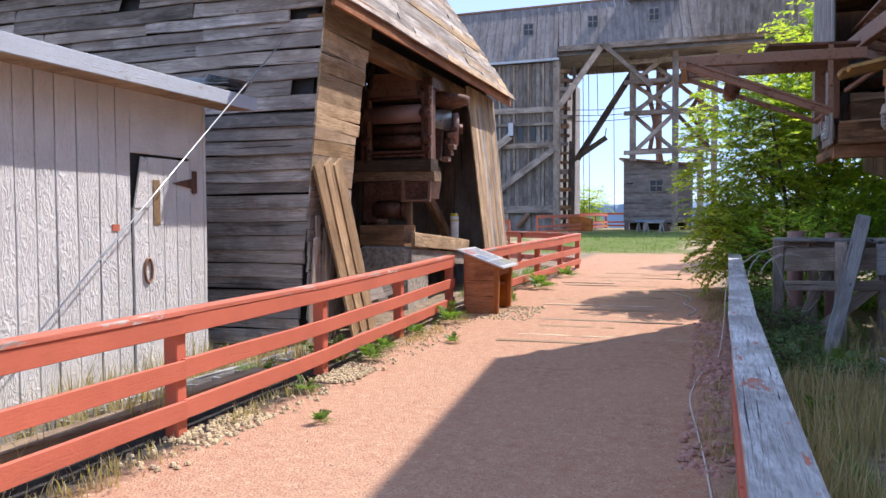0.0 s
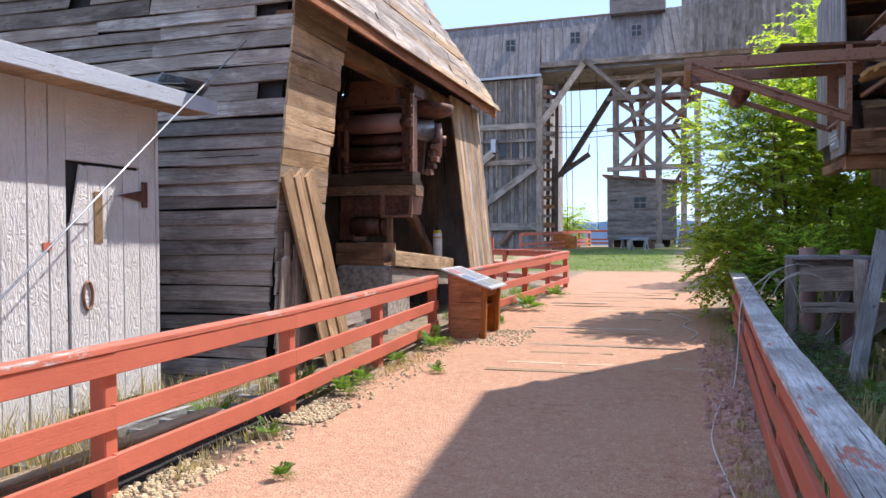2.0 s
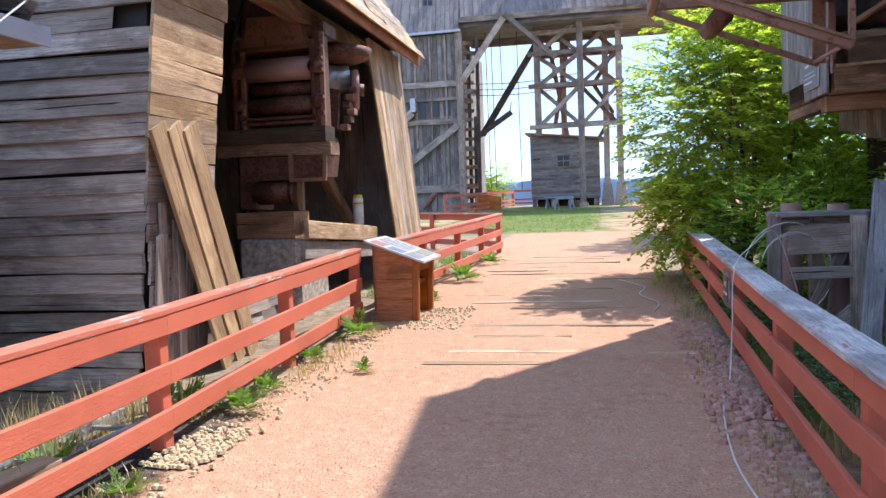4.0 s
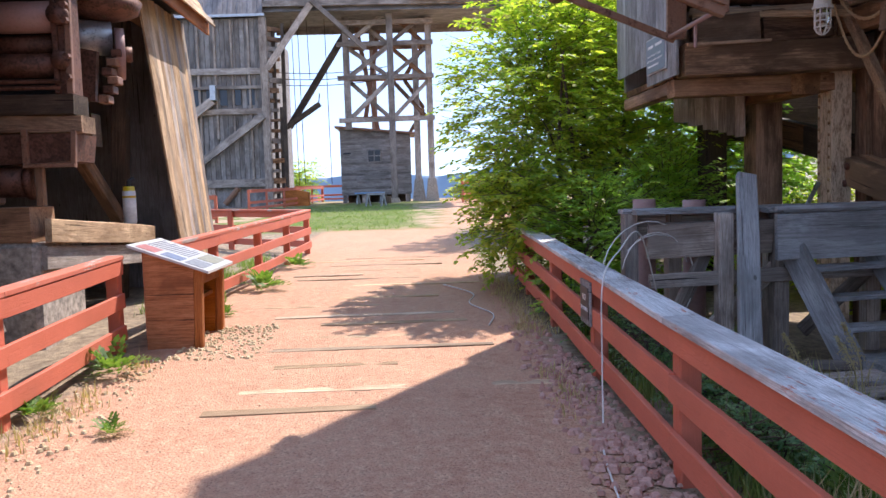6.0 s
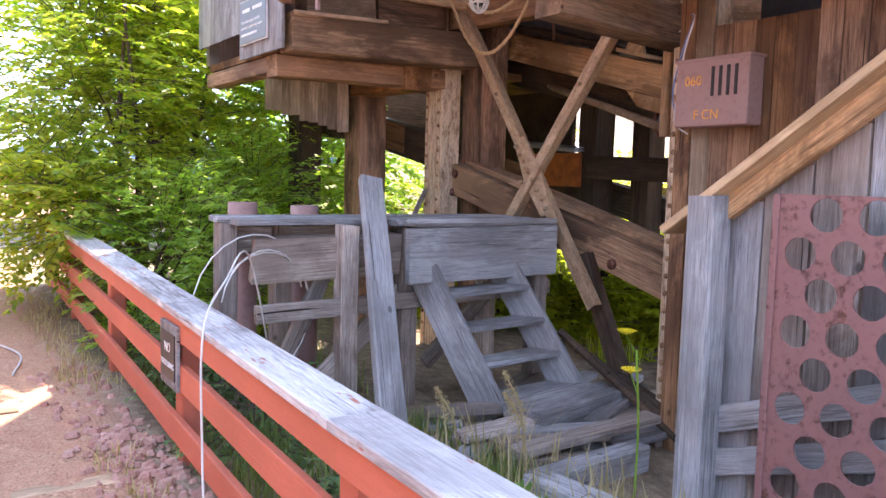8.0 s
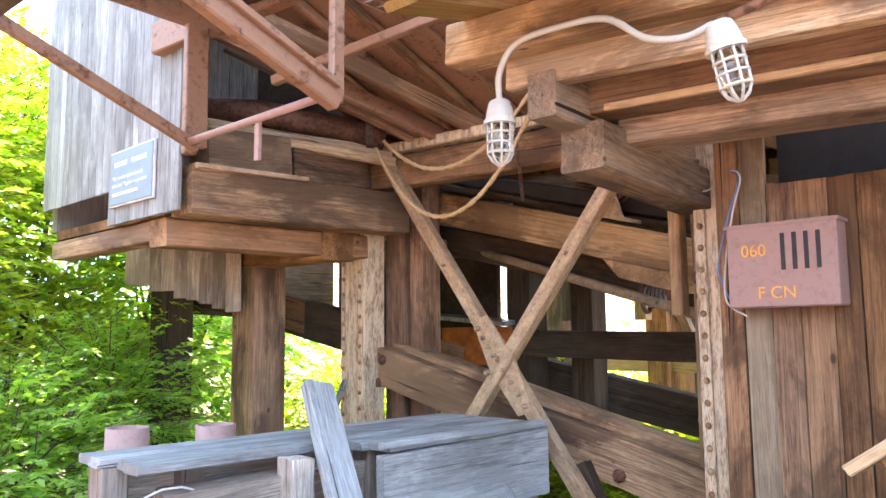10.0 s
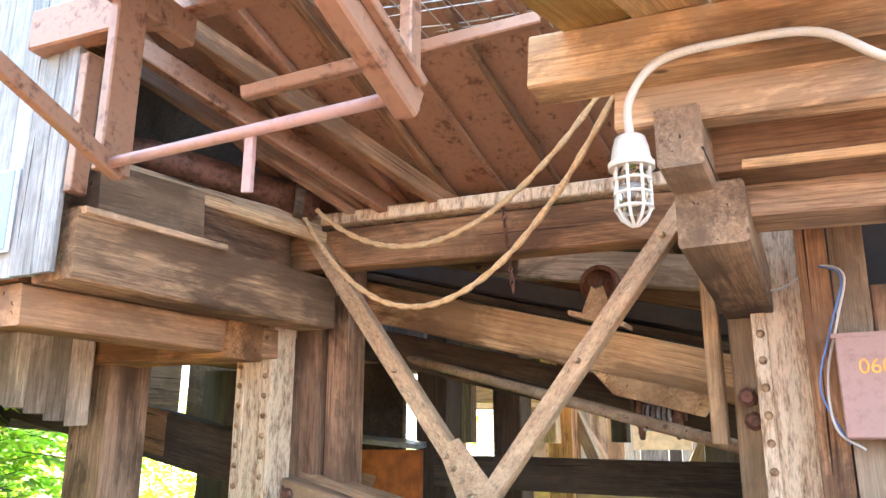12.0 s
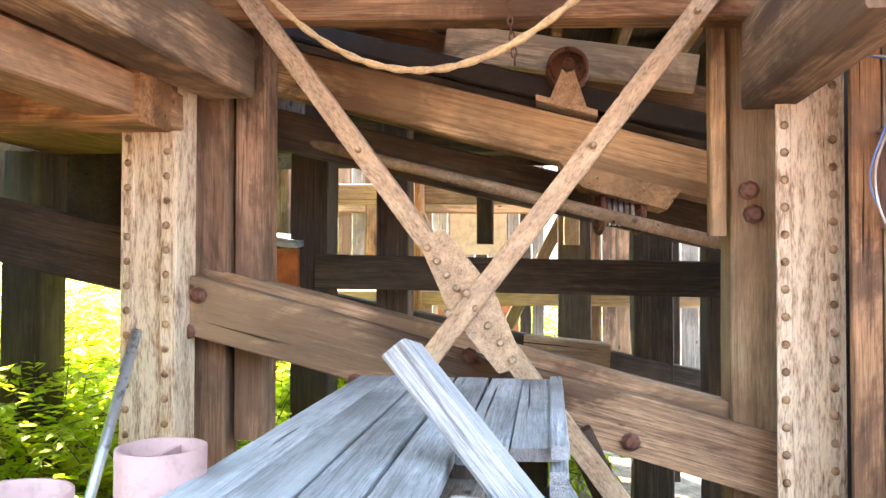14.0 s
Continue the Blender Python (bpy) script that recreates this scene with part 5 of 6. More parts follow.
CHALK = plain("orange_chalk", (0.75, 0.36, 0.08), 0.8)


def lettering(body, at, size, mat, parent, face=(90, 0, -90), name="lettering", extrude=0.001):
    """Raised text: face (90, 0, -90) reads from the west."""
    c = bpy.data.curves.new(name, "FONT")
    c.body, c.size, c.extrude = body, size, extrude
    tmp = bpy.data.objects.new(name, c)
    me = bpy.data.meshes.new_from_object(tmp)
    bpy.data.objects.remove(tmp)
    me.materials.clear()
    me.materials.append(mat)
    ob = new(name, me)
    ob.matrix_basis = pose(*at, *face)
    return under(ob, parent)


lettering("060", (3.036, 9.19, 2.2), 0.08, CHALK, fuse)
lettering("F CN", (3.036, 9.12, 2.0), 0.08, CHALK, fuse)
part("wire", tube_bm(smooth_path([(3.36, 9.6, 2.62), (3.3, 9.45, 2.6), (3.2, 9.3, 2.66), (3.1, 9.2, 2.6), (3.08, 9.24, 2.42), (3.12, 9.3, 2.2), (3.08, 9.29, 2.0), (3.1, 9.2, 1.92)]), 0.005, 6), WIRE, fuse, "loose pale wire", True)
part("wire", tube_bm(smooth_path([(3.2, 9.3, 2.67), (3.1, 9.21, 2.59), (3.08, 9.27, 2.38), (3.1, 9.33, 2.15), (3.1, 9.25, 1.94)]), 0.004, 6), plain("blue_wire", (0.12, 0.22, 0.5), 0.5), fuse, "loose blue wire", True)
plaque = thing("notice_plaque", "blue-grey notice plaque with white lettering on the boards", "plaque", (1.63, 12.65, 2.75))
part("plate", box_bm((1.628, 12.35, 2.74), (1.648, 12.96, 3.1), 0.004), plain("slate_blue_enamel", (0.2, 0.25, 0.31), 0.45, 0.0, 0.1), plaque)
part("rim", box_bm((1.635, 12.34, 2.73), (1.65, 12.97, 3.11)), plain("plaque_rim", (0.55, 0.56, 0.57), 0.5), plaque)
INKW = plain("white_ink", (0.75, 0.76, 0.77), 0.5)
part("emblem", box_bm((1.6255, 12.71, 3.0), (1.6275, 12.89, 3.03)), INKW, plaque)
part("emblem", box_bm((1.6255, 12.43, 3.0), (1.6275, 12.64, 3.03)), INKW, plaque)
for k, line in enumerate(("This wooden tipple is the last", "of its kind. Together we preserve")):
    lettering(line, (1.6275, 12.92, 2.91 - 0.05 * k), 0.037, INKW, plaque)
part("text_bar", box_bm((1.6255, 12.54, 2.8), (1.6275, 12.91, 2.82)), INKW, plaque)
rope = thing("hanging_rope", "tan twisted rope slung in two loops under the beams", "rope", (3.3, 11.2, 2.7))
ROPE = plain("hemp_rope", (0.5, 0.34, 0.18), 0.9, 0.0, 0.3, 60)


def rope_part(p0, p1, drop):
    pts = sag(p0, p1, drop, 60)
    for k in range(2):
        part("strand", tube_bm([p + Vector((0, math.cos(i * 1.1 + math.pi * k), math.sin(i * 1.1 + math.pi * k))) * 0.007 for i, p in enumerate(pts)], 0.011, 6), ROPE, rope, "", True)


rope_part((3.3, 12.25, 3.62), (2.9, 10.0, 3.62), 0.66)
rope_part((3.3, 12.25, 3.6), (2.7, 9.95, 3.42), 0.9)
chain = thing("hanging_chain", "short rusty chain hanging from the beam", "chain", (3.35, 10.7, 3.0))
for k in range(14):
    z = 3.2 - k * 0.036
    part("link", tube_bm([(3.35 + (0.012 * math.cos(a) if k % 2 else 0), 10.78 - 0.004 * k + (0 if k % 2 else 0.012 * math.cos(a)), z + 0.024 * math.sin(a)) for a in [2 * math.pi * j / 8 for j in range(9)]], 0.004, 4), RUST, chain)
wheel = thing("idler_wheel", "rusty flanged idler wheel on a bracket over the chute beam", "wheel", (4.1, 10.5, 2.75))
part("rim", tube_bm([(4.02 + 0.02 * k, 10.47 + math.cos(a) * 0.1, 2.86 + math.sin(a) * 0.1) for k in (0, 4) for a in [2 * math.pi * q / 20 for q in range(21)]], 0.016, 6), RUST, wheel, "", True)
part("roller", disc_bm((4.06, 10.47, 2.86), (1, 0, 0), 0.085, 0.1, 20), RUST, wheel, "", True)
part("bracket", prism_bm([(3.98, 10.58, 2.66), (3.98, 10.36, 2.6), (3.98, 10.44, 2.84), (3.98, 10.5, 2.85)], (0.03, 0, 0)), BRACE, wheel)
part("foot", prism_bm([(3.95, 10.64, 2.68), (3.95, 10.32, 2.59), (3.95, 10.32, 2.62), (3.95, 10.64, 2.71)], (0.2, 0, 0)), BRACE, wheel)
part("nut", tube_bm([(3.98, 10.47, 2.86), (3.93, 10.47, 2.86)], 0.035, 6), RUST, wheel)
sheave = thing("pulley_sheave", "small rusty cable reel hung under the chute", "pulley", (4.15, 10.2, 2.05))
for k in range(2):
    c = Vector((4.15, 10.3 - 0.2 * k, 2.1))
    part("rim", tube_bm([c + Vector((math.cos(a) * 0.11, 0.02 * math.cos(a), math.sin(a) * 0.11)) for a in [2 * math.pi * q / 18 for q in range(19)]], 0.016, 6), RUST, sheave, "", True)
    for q in range(3):
        a = math.pi * q / 3
        d = Vector((math.cos(a), 0, math.sin(a))) * 0.105
        part("spoke", tube_bm([c - d, c + d], 0.01, 5), RUST, sheave)
part("drum", tube_bm([(4.15, 10.32, 2.1), (4.15, 10.08, 2.1)], 0.06, 14), RUST, sheave, "", True)
for k in range(6):
    part("cable_turn", tube_bm([(4.15 + math.cos(a) * 0.068, 10.28 - 0.03 * k, 2.1 + math.sin(a) * 0.068) for a in [2 * math.pi * q / 14 for q in range(15)]], 0.01, 5), GALV, sheave)
for y in (10.34, 10.06):
    part("hanger", tube_bm([(4.12, y, 2.3), (4.15, y, 2.08)], 0.013, 6), RUST, sheave)
mesh_screen = thing("wire_netting", "sagging chicken wire netting under the upper floor", "netting", (2.2, 10.6, 3.9))
for i in range(9):
    part("wire", tube_bm(smooth_path([(2.0 + 0.1 * i, 11.2, 3.9), (2.05 + 0.1 * i + 0.04 * math.sin(i * 3), 10.6, 3.84), (2.1 + 0.1 * i, 10.0, 3.8)], 5), 0.003, 4), GALV, mesh_screen)
for j in range(11):
    part("wire", tube_bm([(2.0, 11.2 - 0.12 * j, 3.9 - 0.012 * j), (2.9, 11.2 - 0.12 * j, 3.88 - 0.012 * j)], 0.003, 4), GALV, mesh_screen)

# ---- signs and cables on the fence ----
sign = thing("warning_sign", "black no trespassing sign in a pale wooden frame", "sign", (0.29, 10.2, 0.7))
part("board", box_bm((0.28, 10.04, 0.48), (0.298, 10.36, 0.82), 0.003), PALE, sign)
part("face", box_bm((0.274, 10.07, 0.53), (0.2795, 10.33, 0.77)), plain("black_sign", (0.02, 0.02, 0.022), 0.4), sign)
lettering("NO", (0.2725, 10.25, 0.67), 0.07, INKW, sign)
lettering("TRESPASSING", (0.2725, 10.325, 0.59), 0.042, INKW, sign)
cable = thing("loose_cable", "loose pale cable coiled over the fence and trailing on gravel", "cable", (0.3, 10.5, 0))
trail = [(1.05, 10.75, 0.5), (0.75, 10.3, 1.15), (0.45, 9.8, 1.08), (0.25, 9.5, 0.9), (0.2, 9.35, 0.4), (0.14, 9.1, 0.05), (0.02, 8.6, 0.02), (-0.08, 7.8, 0.012), (-0.12, 7.0, 0.012), (-0.05, 6.0, 0.012), (0.02, 5.0, 0.012), (0.08, 3.5, 0.012), (0.0, 2.2, 0.012)]
part("strand", tube_bm(smooth_path(trail), 0.006, 6), WIRE, cable, "", True)
for k, (cx, cz, rr, a0, n) in enumerate(((0.95, 0.78, 0.45, -0.4, 15), (1.0, 0.72, 0.4, -0.9, 14), (0.98, 0.8, 0.34, 0.2, 12))):
    loop = [(cx + rr * math.cos(a), 10.75 - 0.05 * k + 0.2 * math.cos(a), cz + rr * math.sin(a)) for a in [a0 + 0.25 * i for i in range(n)]]
    part("loop", tube_bm(loop, 0.005, 6), WIRE, cable, "", True)
part("strand", tube_bm(smooth_path([(-0.6, 15.5, 0.16), (-0.25, 14.6, 0.14), (-0.35, 13.8, 0.13), (-0.15, 13.0, 0.12), (-0.25, 12.4, 0.1)]), 0.008, 6), WIRE, cable, "", True)
guy = thing("guy_wire", "taut galvanised guy wire from mill wall to ground", "wire", (-4.3, 3.0, 0))
part("strand", tube_bm([(-4.9, 8.4, 3.75), (-4.05, 2.9, 0.1)], 0.008, 6), GALV, guy, "", True)


# ---- far mill, gallery, headframe and hut ----
FARROOF = wood("far_board_roof", (0.34, 0.31, 0.30), (0.25, 0.225, 0.215), (0.15, 0.13, 0.125), vary=0.3)
FARBOARD = wood("far_grey_board", (0.40, 0.375, 0.36), (0.28, 0.255, 0.24), (0.11, 0.095, 0.085), vary=0.5)
GLASSDARK = plain("dark_window_pane", (0.03, 0.035, 0.045), 0.15)


def window(parent, x, y, z, w, h):
    """A small dark sash in a wall that faces south."""
    f = part("window", box_bm((x - w / 2 - 0.08, y - 0.06, z - h / 2 - 0.08), (x + w / 2 + 0.08, y - 0.01, z + h / 2 + 0.08)), GREYX, parent)
    part("pane", box_bm((x - w / 2, y - 0.09, z - h / 2), (x + w / 2, y - 0.063, z + h / 2)), GLASSDARK, f)
    part("glazing_bar", box_bm((x - 0.03, y - 0.11, z - h / 2), (x + 0.03, y - 0.092, z + h / 2)), GREYX, f)
    part("glazing_bar", box_bm((x - w / 2, y - 0.115, z - 0.03), (x + w / 2, y - 0.112, z + 0.03)), GREYX, f)


def build_far_mill():
    b = thing("far_mill", "tall grey board mill with roof gallery and metal eave", "mill building", (-14, 58, 0.6))
    y0 = 54.5
    rows = []
    for k in range(46):
        x = -24.0 + k * 0.31
        rows.append(((x, y0, 2.2), (x, y0, 12.5), 0.29, 0.05 + 0.03 * (k % 2), (0, 1, 0)))
    board_rows("siding_board", rows, FARBOARD, b)
    for k in range(14):
        x = -23.5 + k * 1.05
        bar("stud", (x, y0 - 0.12, 5.0 if k % 3 else 2.0), (x, y0 - 0.12, 12.4), 0.14, 0.16, GREY, b, up=(0, 1, 0))
    for z, h in ((9.2, 0.4), (8.2, 0.2), (6.7, 0.35), (2.2, 0.5)):
        bar("girt", (-24, y0 - 0.2, z), (-9.7, y0 - 0.2, z), 0.2, h, GREY, b)
    for k in range(8):
        # dark slabs on the siding paint the shade of open bays
        part("opening", box_bm((-16.2 + k * 0.85, y0 - 0.1, 7.1), (-15.75 + k * 0.85, y0 - 0.045, 8.1)), GLASSDARK, b)
    part("core", box_bm((-24, y0 + 0.1, 0.3), (-10.1, 66, 12.4)), GREYZ, b)
    bar("corner_post", (-9.95, y0 - 0.1, 0.5), (-9.95, y0 - 0.1, 12.5), 0.45, 0.45, GREY, b, up=(0, 1, 0))
    bar("brace", (-17.0, y0 - 0.4, 1.5), (-10.1, y0 - 0.4, 6.4), 0.3, 0.45, GREY, b)
    bar("brace", (-16.5, y0 - 0.4, 5.0), (-13.2, y0 - 0.4, 7.4), 0.3, 0.5, GREY, b)
    for x in (-16, -13.6, -12.0):
        bar("foot_post", (x, y0, 0.3), (x, y0, 2.4), 0.35, 0.35, GREY, b, up=(0, 1, 0))
    # dark slab paints the shade beneath the raised mill
    part("under_dark", box_bm((-24, y0 + 2, 0.3), (-10.3, y0 + 2.2, 2.3)), DARK, b)
    part("hopper", prism_bm([(-13.0, y0 + 0.2, 2.4), (-11.2, y0 + 0.2, 2.4), (-12.2, y0 + 0.2, 0.9), (-12.8, y0 + 0.2, 0.9)], (0, 2, 0)), DARK, b)
    part("orange_pipe", tube_bm([(-12.8, y0 - 0.2, 0.9), (-11.9, y0 - 0.2, 1.9)], 0.18, 8), REDSTEEL, b)
    # ragged open edge beside the driveway: shelves and stubs
    r3 = random.Random(5)
    for k in range(18):
        z = 1.0 + k * 0.64
        bar("stub", (-9.8, y0 + 0.2, z), (-8.9 - 0.5 * r3.random(), y0 + 0.4 + r3.random(), z + 0.05), 0.3, 0.18 + 0.2 * r3.random(), BROWN if k % 3 else GREY, b)
    for dx, zz in ((0.0, 11.8), (0.35, 7.0), (0.6, 12.3)):
        bar("edge_post", (-9.55 + dx, y0 + 0.7, 0.6), (-9.45 + dx, y0 + 0.7, zz), 0.22, 0.22, DARK, b, up=(0, 1, 0))
    # long roof slope with boards, eave and windows
    rows = []
    for k in range(100):
        x = -24.0 + k * 0.31
        lo = 12.55 if x < -9.8 else 13.6
        rows.append(((x, y0 - 0.3 + (0.0 if x < -9.8 else 0.8), lo), (x - 0.55, y0 + 3.6, 17.25 + 0.012 * (x + 24)), 0.3, 0.05 + 0.03 * (k % 2), (0, -0.7, 0.6)))
    board_rows("roof_board", rows, FARROOF, b)
    part("gallery_floor", box_bm((-10.0, y0 + 0.4, 13.3), (7.0, y0 + 6.5, 13.65)), GREY, b)
    part("gallery_core", prism_bm([(-24, y0 + 0.6, 13.0), (-24, y0 + 7, 13.0), (-24, y0 + 7, 16.8), (-24, y0 + 3.8, 17.0)], (31, 0, 0)), GREYX, b)
    part("gallery_back", box_bm((-10.0, y0 + 5.5, 12.5), (7.0, y0 + 5.7, 13.4)), GREY, b)
    bar("eave_strip", (-24, y0 - 0.4, 12.5), (-9.75, y0 - 0.4, 12.62), 0.1, 0.16, GALV, b, label="blue-grey metal eave strip")
    bar("ridge_strip", (-24, y0 + 3.5, 17.3), (-5.4, y0 + 3.5, 17.42), 0.12, 0.14, REDSTEEL, b)
    for x, z in ((-17.6, 15.05), (-12.3, 15.25), (-7.7, 15.5), (-3.5, 15.65)):
        window(b, x, y0 + (1.55 if x < -9.8 else 1.75), z, 0.62, 0.75)
    part("roof_monitor", box_bm((-5.4, y0 + 2.6, 17.2), (-1.6, y0 + 4.6, 18.35)), FARROOF, b)
    bar("monitor_cap", (-5.5, y0 + 2.5, 18.4), (-1.5, y0 + 2.5, 18.4), 0.2, 0.16, REDSTEEL, b)
    rows = []
    for k in range(34):
        x = -0.4 + k * 0.26
        rows.append(((x, y0 + 0.1, 13.5), (x, y0 + 0.1, 17.7 - 0.01 * k), 0.25, 0.05 + 0.03 * (k % 2), (0, 1, 0)))
    board_rows("headhouse_board", rows, FARBOARD, b)
    bar("headhouse_rail", (-0.5, y0, 18.5), (8.0, y0, 18.6), 0.1, 0.12, GREY, b)
    for k in range(5):
        bar("rail_post", (-0.4 + k * 2, y0, 17.6), (-0.4 + k * 2, y0, 18.6), 0.1, 0.1, GREY, b)
    bar("headhouse_cap", (-0.5, y0, 17.8), (8.4, y0, 17.6), 0.2, 0.14, REDSTEEL, b)
    # struts and hanging conveyor beside the driveway
    bar("strut", (-9.8, y0 - 0.2, 9.3), (-7.0, y0 + 0.5, 13.4), 0.3, 0.42, GREY, b)
    bar("strut", (-6.9, y0 + 0.2, 13.6), (-3.6, y0 + 1.0, 10.6), 0.2, 0.3, GREY, b)
    bar("loading_boom", (-4.9, y0 + 3, 12.2), (-9.0, y0 + 3, 5.9), 0.3, 0.42, DARK, b)
    bar("loading_boom", (-9.4, y0 + 2.6, 5.7), (-6.9, y0 + 3, 7.4), 0.3, 0.36, DARK, b)
    bar("boom_hanger", (-7.0, y0 + 3, 7.3), (-6.9, y0 + 3, 8.1), 0.06, 0.06, DARK, b)
    bar("lamp_box", (-13.1, y0 - 0.5, 7.4), (-13.1, y0 - 0.5, 8.3), 0.35, 0.5, GALV, b, up=(0, 1, 0))
    for k, (x, z) in enumerate(((-8.6, 0.5), (-7.6, 9.0), (-6.4, 0.5), (-8.2, 0.5))):
        part("hanging_cable", tube_bm([(x, y0 + 3, 13.4), (x + 0.1, y0 + 3, max(z, 2.0))], 0.025, 5), DARK, b)
    for z in (9.2, 9.6, 10.0):
        part("line", tube_bm(sag((-9.5, y0 + 2, z - 0.6), (-2.0, y0 + 4, z), 0.25), 0.025, 5), DARK, b)


def build_headframe():
    h = thing("headframe", "grey timber headframe tower with cross braces and red stair", "headframe tower", (-2, 58, 0.5))
    legs = [(-5.0, 57.2, 5.6), (-2.05, 56.2, 0.3), (-0.4, 58.5, 0.5), (0.5, 57.6, 0.6), (-3.4, 61.0, 5.0)]
    for x, y, z in legs:
        bar("leg", (x, y, z), (x, y, 13.6), 0.42, 0.42, GREY, h, up=(0, 1, 0))
    for z in (6.2, 9.0, 11.2, 12.6):
        bar("girt", (-5.6, 57.0, z), (0.8, 57.0, z + 0.05), 0.25, 0.3, GREY, h)
        bar("girt", (-5.2, 60.5, z + 0.4), (0.8, 60.5, z + 0.4), 0.25, 0.3, BROWN, h)
    for z0, z1 in ((6.3, 8.9), (9.1, 11.1), (11.3, 13.4)):
        bar("cross_brace", (-4.9, 57.4, z0), (-2.1, 57.0, z1), 0.2, 0.28, GREY, h)
        bar("cross_brace", (-2.1, 58.0, z0), (-4.9, 58.0, z1), 0.2, 0.28, GREY, h)
        bar("cross_brace", (-2.0, 57.2, z0), (0.5, 57.6, z1), 0.2, 0.25, GREY, h)
        bar("cross_brace", (0.4, 58.4, z0), (-2.0, 58.0, z1), 0.2, 0.25, BROWN, h)
    bar("red_strut", (-4.4, 59.5, 12.8), (-3.0, 59.5, 5.0), 0.25, 0.3, REDSTEEL, h)
    bar("red_strut", (-2.9, 59.8, 12.6), (-4.0, 59.8, 6.5), 0.25, 0.3, REDSTEEL, h)
    for k in range(4):
        z = 5.0 + k * 2.1
        a, b = (-1.2, 58.6, z), (0.1, 58.6, z + 2.0)
        if k % 2:
            a, b = (0.1, 58.6, z), (-1.2, 58.6, z + 2.0)
        bar("stair_stringer", a, b, 0.08, 0.22, BROWN, h)
        bar("stair_stringer", Vector(a) + Vector((0, 0.8, 0)), Vector(b) + Vector((0, 0.8, 0)), 0.08, 0.22, BROWN, h)
        for j in range(8):
            p = Vector(a).lerp(Vector(b), (j + 0.5) / 8)
            bar("stair_tread", p, p + Vector((0, 0.8, 0)), 0.24, 0.05, TAN, h)
    for x, y in ((-2.05, 56.2), (-0.4, 58.5), (0.5, 57.6)):
        part("pier", prism_bm([(x - 0.5, y - 0.4, 0.3), (x + 0.5, y - 0.4, 0.3), (x + 0.28, y - 0.4, 0.95 if x < -1 else 2.2), (x - 0.28, y - 0.4, 0.95 if x < -1 else 2.2)], (0, 0.8, 0)), CONCRETE, h)


def build_hut():
    b = thing("plank_hut", "grey plank hut with a sloping roof under the headframe", "hut", (-3.3, 59, 0.6))
    rows = [((-5.7, 58.0, 1.3 + k * 0.19), (-0.9, 58.0, 1.3 + k * 0.19), 0.05 + 0.02 * (k % 2), 0.185, (0, 0, 1)) for k in range(21)]
    board_rows("siding_board", rows, FARBOARD, b)
    part("gable_top", prism_bm([(-5.7, 57.98, 5.2), (-0.9, 57.98, 5.2), (-0.9, 57.98, 5.25), (-5.7, 57.98, 5.75)], (0, 0.1, 0)), GREYX, b)
    part("core", box_bm((-5.65, 58.05, 1.2), (-0.95, 61.5, 5.2)), GREYX, b)
    part("roof", prism_bm([(-6.0, 57.6, 5.8), (-0.6, 57.6, 5.25), (-0.6, 57.6, 5.38), (-6.0, 57.6, 5.93)], (0, 4.2, 0)), REDSTEEL, b, "red-edged roof")
    window(b, -3.4, 57.95, 3.85, 0.8, 0.75)
    # dark strip on the boards in place of a shaded recess
    part("slot", box_bm((-5.5, 57.9, 4.0), (-5.0, 57.94, 4.1)), GLASSDARK, b)
    for x in (-5.5, -4.2, -2.8, -1.2):
        bar("leg", (x, 58.3, 0.3), (x, 58.3, 1.3), 0.3, 0.3, GREY, b, up=(0, 1, 0))
    # shade below the hut floor, put in as a dark slab
    part("under_dark", box_bm((-5.4, 59.5, 0.4), (-1.0, 59.7, 1.2)), DARK, b)
    t = thing("picnic_table", "light blue trestle table beside the hut", "table", (-3.4, 54.5, 0.6))
    blue = plain("blue_tarp", (0.16, 0.32, 0.55), 0.5)
    bar("top", (-4.6, 55.0, 1.35), (-2.7, 55.0, 1.35), 0.8, 0.08, blue, t)
    for x in (-4.4, -2.9):
        bar("leg", (x - 0.1, 54.7, 0.55), (x, 54.9, 1.3), 0.1, 0.1, PALE, t)
        bar("leg", (x + 0.1, 55.3, 0.55), (x, 55.1, 1.3), 0.1, 0.1, PALE, t)
    s2 = thing("saw_horse", "white A-frame barrier on the lawn", "barrier", (-3.2, 50, 0.6))
    bar("bar", (-3.6, 50, 1.3), (-2.5, 50, 1.3), 0.1, 0.14, PALE, s2)
    for x in (-3.5, -2.6):
        bar("leg", (x - 0.15, 49.8, 0.5), (x, 50, 1.3), 0.08, 0.1, PALE, s2)
        bar("leg", (x + 0.15, 50.2, 0.5), (x, 50, 1.3), 0.08, 0.1, PALE, s2)
    drum = thing("rubbish_bin", "dark bin on the lawn beside the tower leg", "bin", (-2.6, 55.2, 0.6))
    part("body", tube_bm([(-2.55, 54.6, 0.5), (-2.55, 54.6, 1.1)], 0.3, 14), DARK, drum)


build_far_mill()
build_headframe()
build_hut()
far_fence = thing("wooden_fence", "distant red painted rail fence past the mill", "fence", (-9, 40, 0.4), "path fences")
fence_run(far_fence, [(-16 + 2.4 * k, 33.0 + 0.9 * k) for k in range(4)], -1, 1.1)
fence_run(far_fence, [(-9.6, 46.0), (-9.2, 49.0), (-8.7, 52.0), (-8.3, 56.0), (-8.0, 60.0), (-7.9, 66.0)], -1, 1.2)
fence_run(far_fence, [(-10.5 + 2.3 * k, 68.0) for k in range(4)], -1, 1.3)
